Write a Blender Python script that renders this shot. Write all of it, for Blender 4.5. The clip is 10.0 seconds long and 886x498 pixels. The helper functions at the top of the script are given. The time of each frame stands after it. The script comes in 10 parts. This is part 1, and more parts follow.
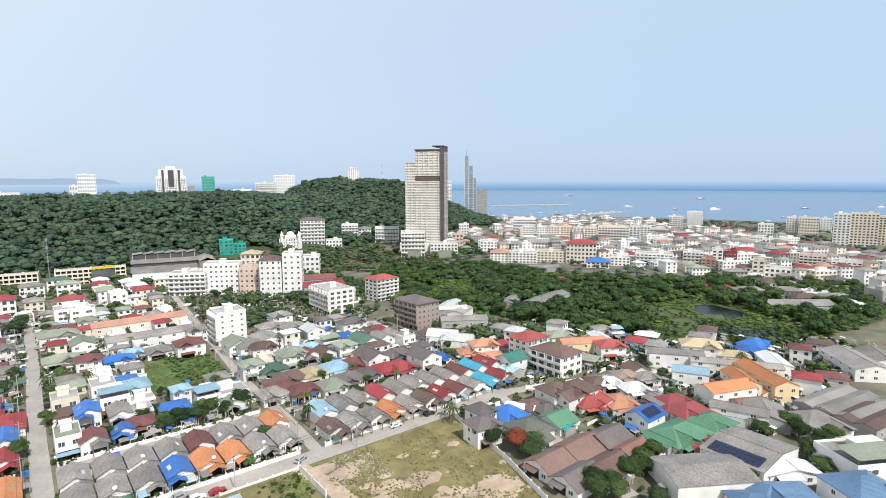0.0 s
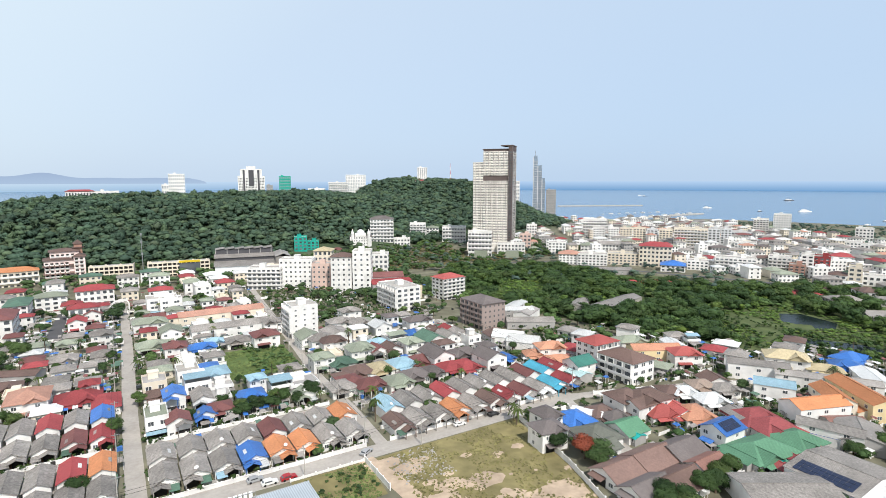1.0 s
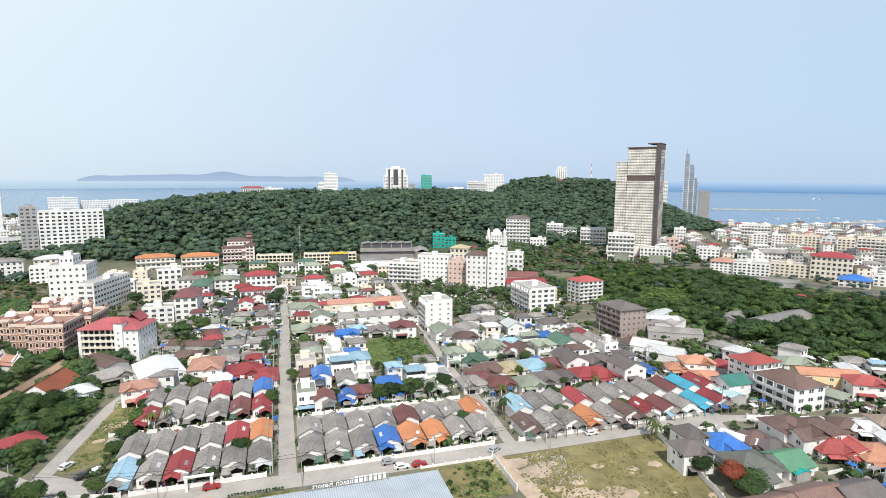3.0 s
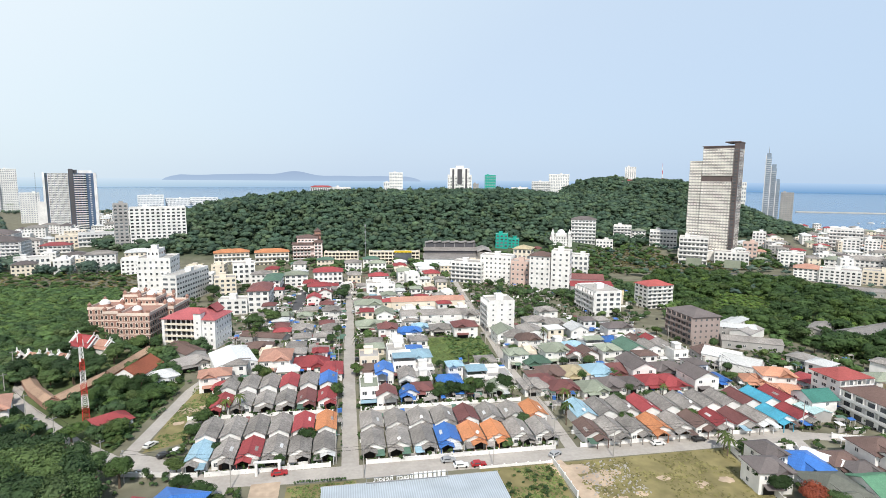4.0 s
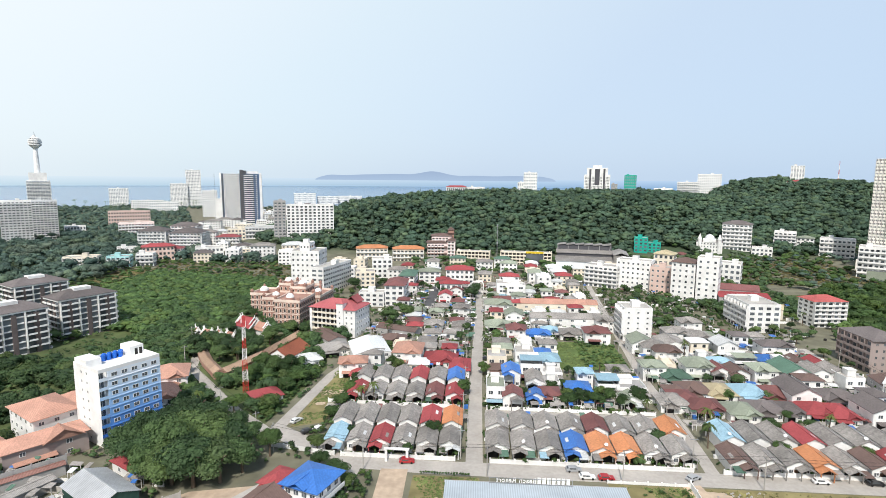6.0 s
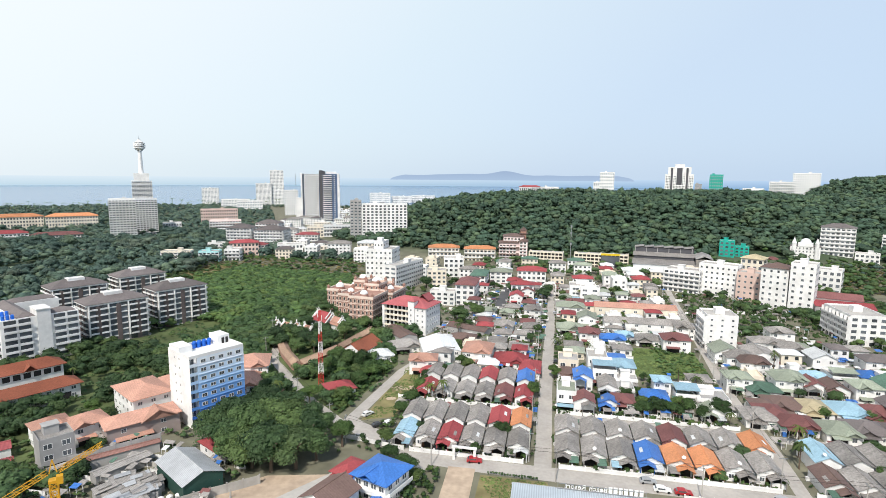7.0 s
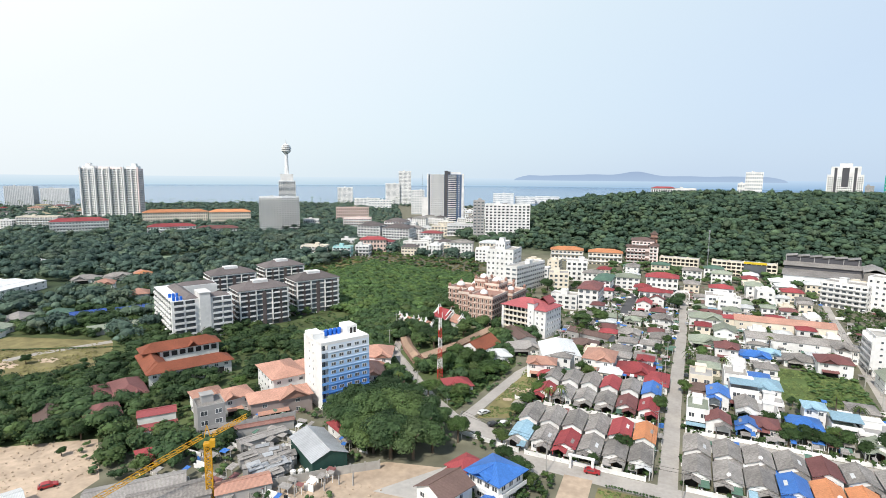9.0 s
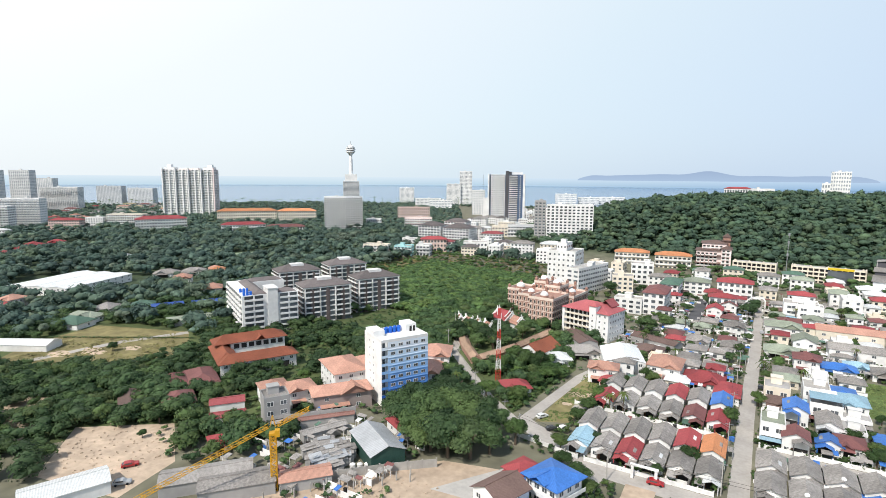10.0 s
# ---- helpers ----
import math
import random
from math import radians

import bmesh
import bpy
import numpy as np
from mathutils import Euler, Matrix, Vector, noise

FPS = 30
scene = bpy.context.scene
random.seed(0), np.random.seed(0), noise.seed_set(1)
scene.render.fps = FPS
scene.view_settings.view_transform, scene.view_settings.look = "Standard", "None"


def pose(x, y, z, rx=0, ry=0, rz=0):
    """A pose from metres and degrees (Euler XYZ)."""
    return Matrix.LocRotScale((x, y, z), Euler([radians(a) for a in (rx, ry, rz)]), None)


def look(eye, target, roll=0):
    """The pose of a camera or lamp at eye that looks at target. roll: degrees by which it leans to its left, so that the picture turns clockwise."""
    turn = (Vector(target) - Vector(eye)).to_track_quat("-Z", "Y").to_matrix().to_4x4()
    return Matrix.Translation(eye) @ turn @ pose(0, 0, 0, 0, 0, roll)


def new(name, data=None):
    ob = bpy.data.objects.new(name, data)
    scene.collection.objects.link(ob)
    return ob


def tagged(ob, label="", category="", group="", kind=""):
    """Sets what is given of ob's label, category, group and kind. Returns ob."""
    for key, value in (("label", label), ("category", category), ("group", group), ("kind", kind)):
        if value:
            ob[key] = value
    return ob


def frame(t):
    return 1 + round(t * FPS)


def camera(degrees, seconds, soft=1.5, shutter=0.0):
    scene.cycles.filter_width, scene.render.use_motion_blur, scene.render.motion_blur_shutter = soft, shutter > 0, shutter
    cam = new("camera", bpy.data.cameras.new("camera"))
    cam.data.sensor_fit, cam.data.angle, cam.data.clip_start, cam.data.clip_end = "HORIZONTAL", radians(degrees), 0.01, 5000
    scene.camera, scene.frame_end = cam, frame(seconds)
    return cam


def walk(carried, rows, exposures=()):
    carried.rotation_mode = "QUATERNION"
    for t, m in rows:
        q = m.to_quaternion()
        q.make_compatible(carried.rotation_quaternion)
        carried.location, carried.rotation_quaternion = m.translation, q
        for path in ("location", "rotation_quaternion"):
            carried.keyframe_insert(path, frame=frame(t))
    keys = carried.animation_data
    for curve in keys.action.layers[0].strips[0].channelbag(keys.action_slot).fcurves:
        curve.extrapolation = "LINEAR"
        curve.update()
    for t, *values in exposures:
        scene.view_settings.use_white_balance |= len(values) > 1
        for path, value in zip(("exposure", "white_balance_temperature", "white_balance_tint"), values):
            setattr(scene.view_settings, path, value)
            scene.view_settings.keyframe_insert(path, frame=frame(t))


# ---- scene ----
cam = camera(78.87, 10.0, soft=0.75)
EYE = 80.0
ROWS = [  # seconds, x, y, z from the eye's first height, yaw, pitch, roll
    (0, 0.14, -0.19, 0.25, -38.67, -7.25, 0.14),
    (0.5, 0.13, -0.11, 0.21, -35.36, -7.26, 0.11),
    (1, 0.19, -0.04, 0.11, -31.52, -7.26, 0.05),
    (1.5, 0.26, 0.08, -0.01, -27.76, -7.25, -0.02),
    (2, 0.26, 0.25, -0.08, -23.89, -7.31, -0.16),
    (2.5, 0.24, 0.24, -0.13, -20.50, -7.32, -0.22),
    (4, -0.04, 0.01, -0.08, -10.40, -7.40, -0.46),
    (4.5, -0.00, 0.00, 0.00, -7.20, -7.43, -0.49),
    (5, 0.12, 0.04, 0.04, -3.39, -7.45, -0.50),
    (5.5, 0.27, 0.12, 0.05, -0.03, -7.48, -0.51),
    (7, 0.62, 0.22, -0.02, 11.38, -7.59, -0.44),
    (7.5, 0.73, 0.24, -0.07, 14.59, -7.59, -0.39),
    (8, 0.80, 0.29, -0.09, 17.85, -7.63, -0.44),
    (8.5, 0.78, 0.40, -0.15, 21.01, -7.64, -0.48),
    (9, 0.81, 0.40, -0.19, 24.39, -7.63, -0.50),
    (9.5, 0.82, 0.46, -0.15, 27.49, -7.66, -0.57),
    (10, 0.90, 0.51, -0.20, 30.83, -7.66, -0.42),
]


def drone(x, y, z, yaw, pitch, roll):
    return pose(x, y, EYE + z, 0, 0, yaw) @ pose(0, 0, 0, 90 + pitch) @ pose(0, 0, 0, 0, 0, -roll)


walk(cam, [(t, drone(*row)) for t, *row in ROWS])

# ---- sky, sun, exposure ----
SUN_AZ, SUN_EL = 174.0, 50.0  # degrees to the left of +y, degrees above the horizon
world = bpy.data.worlds.new("sky")
scene.world = world
world.use_nodes = True
wn, wl = world.node_tree.nodes, world.node_tree.links
sky = wn.new("ShaderNodeTexSky")
sky.sky_type = "NISHITA"
sky.sun_disc = False
sky.sun_elevation = radians(SUN_EL)
sky.sun_rotation = radians(-SUN_AZ)
sky.altitude, sky.air_density, sky.dust_density, sky.ozone_density = 50, 1.0, 2.5, 2.0
wn["Background"].inputs["Strength"].default_value = 1.0
# a bright milky haze veils the clear sky, whitest high on the sun's side and bluest away from it
def bearing(az, el):
    return -math.sin(radians(az)) * math.cos(radians(el)), math.cos(radians(az)) * math.cos(radians(el)), math.sin(radians(el))


sx, sy, sz = bearing(SUN_AZ, SUN_EL)
haze, way, dot, ramp, dim = wn.new("ShaderNodeMix"), wn.new("ShaderNodeTexCoord"), wn.new("ShaderNodeVectorMath"), wn.new("ShaderNodeValToRGB"), wn.new("ShaderNodeVectorMath")
dot.operation, dim.operation = "DOT_PRODUCT", "SCALE"
dot.inputs[1].default_value = bearing(92, 52)
stops = ramp.color_ramp
stops.elements[0].position, stops.elements[0].color = 0.0, (0.57, 0.735, 0.95, 1)
stops.elements[1].position, stops.elements[1].color = 1.0, (2.0, 1.98, 1.9, 1)
for place, rgb in ((0.30, (0.66, 0.80, 0.97)), (0.52, (0.80, 0.93, 1.02)), (0.74, (1.0, 1.06, 1.09)), (0.88, (1.25, 1.25, 1.22))):
    stops.elements.new(place).color = (*rgb, 1)
half = wn.new("ShaderNodeMapRange")
half.inputs["From Min"].default_value, half.inputs["From Max"].default_value = -0.45, 1.0
haze.data_type = "RGBA"
haze.inputs["Factor"].default_value = 0.88
dim.inputs["Scale"].default_value = 0.13
wl.new(way.outputs["Generated"], dot.inputs[0]), wl.new(dot.outputs["Value"], half.inputs["Value"]), wl.new(half.outputs[0], ramp.inputs["Fac"])
wl.new(sky.outputs["Color"], dim.inputs[0]), wl.new(dim.outputs[0], haze.inputs["A"]), wl.new(ramp.outputs["Color"], haze.inputs["B"])
# overhead the haze thins out to a deeper blue
high, climb, zenith = wn.new("ShaderNodeSeparateXYZ"), wn.new("ShaderNodeMapRange"), wn.new("ShaderNodeMix")
climb.inputs["From Min"].default_value, climb.inputs["From Max"].default_value = 0.30, 0.85
climb.inputs["To Max"].default_value = 0.9
climb.interpolation_type = "SMOOTHSTEP"
zenith.data_type = "RGBA"
zenith.inputs["B"].default_value = (0.17, 0.27, 0.45, 1)
wl.new(way.outputs["Generated"], high.inputs[0]), wl.new(high.outputs["Z"], climb.inputs["Value"]), wl.new(climb.outputs[0], zenith.inputs["Factor"])
wl.new(haze.outputs["Result"], zenith.inputs["A"]), wl.new(zenith.outputs["Result"], wn["Background"].inputs["Color"])
sun = new("sun", bpy.data.lights.new("sun", "SUN"))
sun.data.energy, sun.data.angle, sun.data.color = 4.6, radians(0.6), (1.0, 0.95, 0.88)
sun.matrix_world = look((sx * 400, sy * 400, sz * 400), (0, 0, 0))


# ---- materials ----
def shade(name, rgb, rough=0.8, metal=0.0, vary=0.12, grain=1.5, stain=0.12, bump=0.0, ribs=0.0, rib_axis=0, rnd=0.10, island=0.0, spec=0.3):
    """A plain surface with fine grain, larger stains, optional ribs, and a small shift of tone from object to object."""
    m = bpy.data.materials.new(name)
    m.use_nodes = True
    n, l = m.node_tree.nodes, m.node_tree.links
    b = n["Principled BSDF"]
    b.inputs["Roughness"].default_value, b.inputs["Metallic"].default_value = rough, metal
    b.inputs["Specular IOR Level"].default_value = spec
    tc = n.new("ShaderNodeTexCoord")
    value = None

    def factor(socket, low, high):
        r = n.new("ShaderNodeMapRange")
        r.inputs["To Min"].default_value, r.inputs["To Max"].default_value = low, high
        l.new(socket, r.inputs["Value"])
        return r.outputs["Result"]

    def times(a, c):
        if a is None:
            return c
        q = n.new("ShaderNodeMath")
        q.operation = "MULTIPLY"
        l.new(a, q.inputs[0]), l.new(c, q.inputs[1])
        return q.outputs[0]

    fine = n.new("ShaderNodeTexNoise")
    fine.inputs["Scale"].default_value, fine.inputs["Detail"].default_value = grain, 4
    l.new(tc.outputs["Object"], fine.inputs["Vector"])
    value = times(value, factor(fine.outputs["Fac"], 1 - 2 * vary, 1 + 2 * vary))
    geo = n.new("ShaderNodeNewGeometry")
    big = n.new("ShaderNodeTexNoise")
    big.inputs["Scale"].default_value, big.inputs["Detail"].default_value = 0.13, 3
    l.new(geo.outputs["Position"], big.inputs["Vector"])
    value = times(value, factor(big.outputs["Fac"], 1 - 2 * stain, 1 + 2 * stain))
    if rnd:
        info = n.new("ShaderNodeObjectInfo")
        value = times(value, factor(info.outputs["Random"], 1 - rnd, 1 + rnd))
    if island:
        value = times(value, factor(geo.outputs["Random Per Island"], 1 - island, 1 + island))
    if ribs:
        w = n.new("ShaderNodeTexWave")
        w.bands_direction = "XYZ"[rib_axis]
        w.inputs["Scale"].default_value, w.inputs["Distortion"].default_value = ribs, 0.4
        l.new(tc.outputs["Object"], w.inputs["Vector"])
        value = times(value, factor(w.outputs["Fac"], 0.80, 1.08))
    mix = n.new("ShaderNodeVectorMath")
    mix.operation = "SCALE"
    mix.inputs[0].default_value = rgb
    l.new(value, mix.inputs["Scale"])
    l.new(mix.outputs[0], b.inputs["Base Color"])
    if bump:
        bp = n.new("ShaderNodeBump")
        bp.inputs["Strength"].default_value, bp.inputs["Distance"].default_value = bump, 0.08
        l.new(fine.outputs["Fac"], bp.inputs["Height"])
        l.new(bp.outputs["Normal"], b.inputs["Normal"])
    return m


def roof_paint(name, rgb, rough=0.75, weather=0.16, vary=0.15):
    return shade(name, rgb, rough, vary=vary, grain=1.7, stain=weather, bump=0.4, ribs=1.1, rib_axis=1, rnd=0.20)


ROOF = {
    "g": roof_paint("grey_cement_tile", (0.27, 0.25, 0.23), weather=0.30, vary=0.34),
    "r": roof_paint("red_tile", (0.31, 0.062, 0.066)),
    "m": roof_paint("maroon_tile", (0.20, 0.085, 0.08)),
    "k": roof_paint("dark_brown_tile", (0.15, 0.10, 0.086)),
    "o": roof_paint("orange_tile", (0.53, 0.225, 0.105)),
    "p": roof_paint("salmon_tile", (0.46, 0.255, 0.19)),
    "b": roof_paint("blue_metal_roof", (0.05, 0.16, 0.46), 0.45),
    "c": roof_paint("pale_blue_metal_roof", (0.30, 0.46, 0.55), 0.5),
    "n": roof_paint("green_tile", (0.095, 0.17, 0.125)),
    "e": roof_paint("pale_green_roof", (0.28, 0.31, 0.24)),
    "w": roof_paint("white_metal_roof", (0.66, 0.67, 0.66), 0.5, 0.08),
    "t": roof_paint("tan_roof", (0.46, 0.39, 0.25)),
    "s": roof_paint("weathered_sheet_roof", (0.29, 0.27, 0.25), 0.55, 0.24, 0.22),
    "h": roof_paint("steel_blue_metal_roof", (0.11, 0.19, 0.30), 0.45),
    "d": roof_paint("dark_slate_roof", (0.15, 0.13, 0.125)),
    "o2": roof_paint("orange_red_clay_tile", (0.28, 0.09, 0.05), weather=0.2),
    "q": roof_paint("grey_green_tile", (0.17, 0.178, 0.15)),
    "n2": roof_paint("mid_green_tile", (0.11, 0.25, 0.155)),
    "n3": roof_paint("teal_green_tile", (0.05, 0.17, 0.14)),
    "k2": roof_paint("warm_brown_tile", (0.20, 0.13, 0.11)),
    "r2": roof_paint("bright_red_tile", (0.42, 0.105, 0.095)),
    "p2": roof_paint("orange_salmon_tile", (0.50, 0.25, 0.16)),
    "m2": roof_paint("brick_brown_tile", (0.31, 0.165, 0.135)),
    "m3": roof_paint("crimson_tile", (0.29, 0.075, 0.078)),
    "t3": roof_paint("dull_tan_tile", (0.34, 0.265, 0.215)),
    "j": roof_paint("turquoise_canopy", (0.02, 0.32, 0.29), 0.5),
    "j2": roof_paint("pale_cyan_sheet", (0.45, 0.62, 0.62), 0.5),
    "h2": roof_paint("navy_blue_sheet", (0.05, 0.11, 0.36), 0.5),
    "T": roof_paint("turquoise_blue_metal_roof", (0.09, 0.40, 0.55), 0.45),
}
ROOF_WORD = {"g": "weathered grey cement tile", "r": "red tile", "m": "maroon tile", "k": "dark brown tile", "o": "orange tile", "p": "salmon tile",
             "b": "bright blue metal", "c": "pale blue metal", "n": "green tile", "e": "pale green", "w": "white metal", "t": "tan tile",
             "s": "weathered sheet metal", "d": "dark slate tile", "h": "steel-blue metal", "o2": "orange-red clay tile", "q": "grey-green tile",
             "n2": "mid-green tile", "n3": "teal-green tile", "k2": "warm brown tile", "r2": "bright red tile", "p2": "orange-salmon tile", "m2": "brick-brown tile",
             "m3": "crimson tile", "t3": "dull tan tile", "j": "turquoise sheet", "j2": "pale cyan sheet", "h2": "navy-blue sheet", "T": "turquoise-blue metal"}
WHITE = shade("white_wall_paint", (0.76, 0.75, 0.73), 0.75, vary=0.08, grain=0.6, stain=0.14, rnd=0.06)
CREAM = shade("cream_wall_paint", (0.72, 0.65, 0.54), 0.8, vary=0.05, grain=0.5, stain=0.10, rnd=0.08)
PALEPINK = shade("pale_pink_paint", (0.86, 0.70, 0.66), 0.8, vary=0.05, grain=0.3, stain=0.08, rnd=0.04)
PALEGREY = shade("pale_grey_paint", (0.62, 0.63, 0.64), 0.8, vary=0.05, grain=0.3, stain=0.08, rnd=0.06)
YELLOWISH = shade("pale_yellow_wall_paint", (0.74, 0.60, 0.36), 0.8, vary=0.05, grain=0.5, stain=0.10, rnd=0.06)
PINK = shade("pink_wall_paint", (0.64, 0.48, 0.42), 0.8, vary=0.05, grain=0.5, stain=0.10, rnd=0.08)
TAUPE = shade("taupe_wall_paint", (0.33, 0.27, 0.25), 0.8, vary=0.05, grain=0.5, stain=0.08, rnd=0.03)
GREYWALL = shade("grey_wall_render", (0.36, 0.35, 0.34), 0.85, vary=0.08, grain=0.5, stain=0.14, rnd=0.10)
DARKWALL = shade("dark_grey_wall_paint", (0.085, 0.085, 0.095), 0.7, vary=0.05, grain=0.5, stain=0.06, rnd=0.04)
TERRACOTTA = shade("terracotta_wall", (0.36, 0.21, 0.165), 0.85, vary=0.08, grain=0.5, stain=0.14, rnd=0.04)
YELLOW = shade("yellow_paint", (0.70, 0.50, 0.03), 0.6, vary=0.06, rnd=0.03)
RED = shade("red_paint", (0.50, 0.045, 0.035), 0.6, vary=0.06, rnd=0.03)
TEAL = shade("green_debris_net", (0.02, 0.34, 0.27), 0.9, vary=0.2, grain=0.6, stain=0.12, rnd=0.02)
CONCRETE = shade("concrete", (0.40, 0.38, 0.35), 0.9, vary=0.10, grain=0.7, stain=0.16, bump=0.2)
ROADMAT = shade("worn_concrete_road", (0.40, 0.37, 0.335), 0.9, vary=0.10, grain=0.9, stain=0.14, bump=0.2, rnd=0.02)
ASPHALT = shade("asphalt", (0.10, 0.10, 0.105), 0.9, vary=0.12, grain=1.2, stain=0.14, rnd=0.02)
SHEETMETAL = shade("galvanised_sheet", (0.45, 0.46, 0.47), 0.5, metal=0.3, vary=0.10, grain=0.6, stain=0.14, ribs=1.2)
STEEL = shade("grey_steel", (0.30, 0.31, 0.32), 0.5, metal=0.5, vary=0.06)
GLASS = shade("curtained_window_glass", (0.085, 0.095, 0.105), 0.15, vary=0.1, grain=0.2, stain=0.1, rnd=0.35, island=0.55, spec=0.6)
# Distance haze is put into this paler glass of far buildings.
FARGLASS = shade("haze_paled_glass", (0.25, 0.28, 0.31), 0.3, vary=0.1, grain=0.2, stain=0.1, rnd=0.25, spec=0.5)
# Near-black that stands for the shade inside openings.
SHADEGAP = shade("painted_shade_black", (0.035, 0.033, 0.032), 0.9, vary=0.2, grain=0.3)
WOOD = shade("dark_timber", (0.10, 0.055, 0.035), 0.8, vary=0.15)
TANKBLUE = shade("blue_plastic_tank", (0.02, 0.13, 0.55), 0.4, vary=0.05)
DIRT = shade("bare_sandy_soil", (0.47, 0.365, 0.27), 1.0, vary=0.16, grain=0.5, stain=0.2, bump=0.5)
BARK = shade("bark", (0.12, 0.09, 0.065), 0.95, vary=0.2)


def leaf(name, rgb, grain, stain, rnd, island=0.26):
    """Foliage: part of the light passes through the leaves."""
    m = shade(name, rgb, 0.65, vary=0.16, grain=grain, stain=stain, rnd=rnd, island=island, spec=0.2)
    n, l = m.node_tree.nodes, m.node_tree.links
    b, through_leaf, both = n["Principled BSDF"], n.new("ShaderNodeBsdfTranslucent"), n.new("ShaderNodeMixShader")
    both.inputs["Fac"].default_value = 0.22
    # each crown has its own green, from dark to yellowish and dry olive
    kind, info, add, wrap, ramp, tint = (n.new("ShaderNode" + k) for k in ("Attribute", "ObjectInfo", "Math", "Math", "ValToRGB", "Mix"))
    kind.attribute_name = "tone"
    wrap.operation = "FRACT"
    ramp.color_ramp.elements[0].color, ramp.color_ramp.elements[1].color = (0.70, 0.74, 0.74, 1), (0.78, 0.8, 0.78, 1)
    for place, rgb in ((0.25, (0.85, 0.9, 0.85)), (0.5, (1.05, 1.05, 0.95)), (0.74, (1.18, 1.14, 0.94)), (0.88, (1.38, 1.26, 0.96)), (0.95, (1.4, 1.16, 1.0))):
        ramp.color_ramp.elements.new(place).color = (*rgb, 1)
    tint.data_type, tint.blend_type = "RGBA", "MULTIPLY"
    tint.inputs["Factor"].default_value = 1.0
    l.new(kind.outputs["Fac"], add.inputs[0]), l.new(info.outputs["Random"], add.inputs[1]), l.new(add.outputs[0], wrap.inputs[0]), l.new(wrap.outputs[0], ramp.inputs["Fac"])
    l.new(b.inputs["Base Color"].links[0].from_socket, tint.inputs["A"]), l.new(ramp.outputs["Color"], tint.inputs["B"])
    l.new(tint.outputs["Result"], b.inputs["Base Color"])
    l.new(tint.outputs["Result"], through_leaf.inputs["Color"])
    l.new(b.outputs[0], both.inputs[1]), l.new(through_leaf.outputs[0], both.inputs[2])
    l.new(both.outputs[0], n["Material Output"].inputs["Surface"])
    return m


LEAF = {
    "tree": leaf("tree_leaf", (0.058, 0.102, 0.037), 0.3, 0.25, 0.24),
    "dark": leaf("dark_tree_leaf", (0.070, 0.118, 0.052), 0.3, 0.22, 0.2),
    "scrub": leaf("scrub_leaf", (0.092, 0.155, 0.060), 0.06, 0.28, 0.05),
    # Hill and far leaves have bluish distance haze mixed into their colour.
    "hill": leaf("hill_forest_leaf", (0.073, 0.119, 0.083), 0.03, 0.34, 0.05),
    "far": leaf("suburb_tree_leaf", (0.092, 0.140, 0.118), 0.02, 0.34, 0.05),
    "dry": leaf("dry_scrub_leaf", (0.17, 0.15, 0.07), 0.1, 0.25, 0.05),
    "bright": leaf("bright_scrub_leaf", (0.10, 0.165, 0.045), 0.1, 0.25, 0.05),
    "palm": leaf("palm_leaf", (0.085, 0.12, 0.04), 0.4, 0.12, 0.15),
    "bloom": leaf("red_flowering_leaf", (0.26, 0.07, 0.045), 0.4, 0.12, 0.1),
}


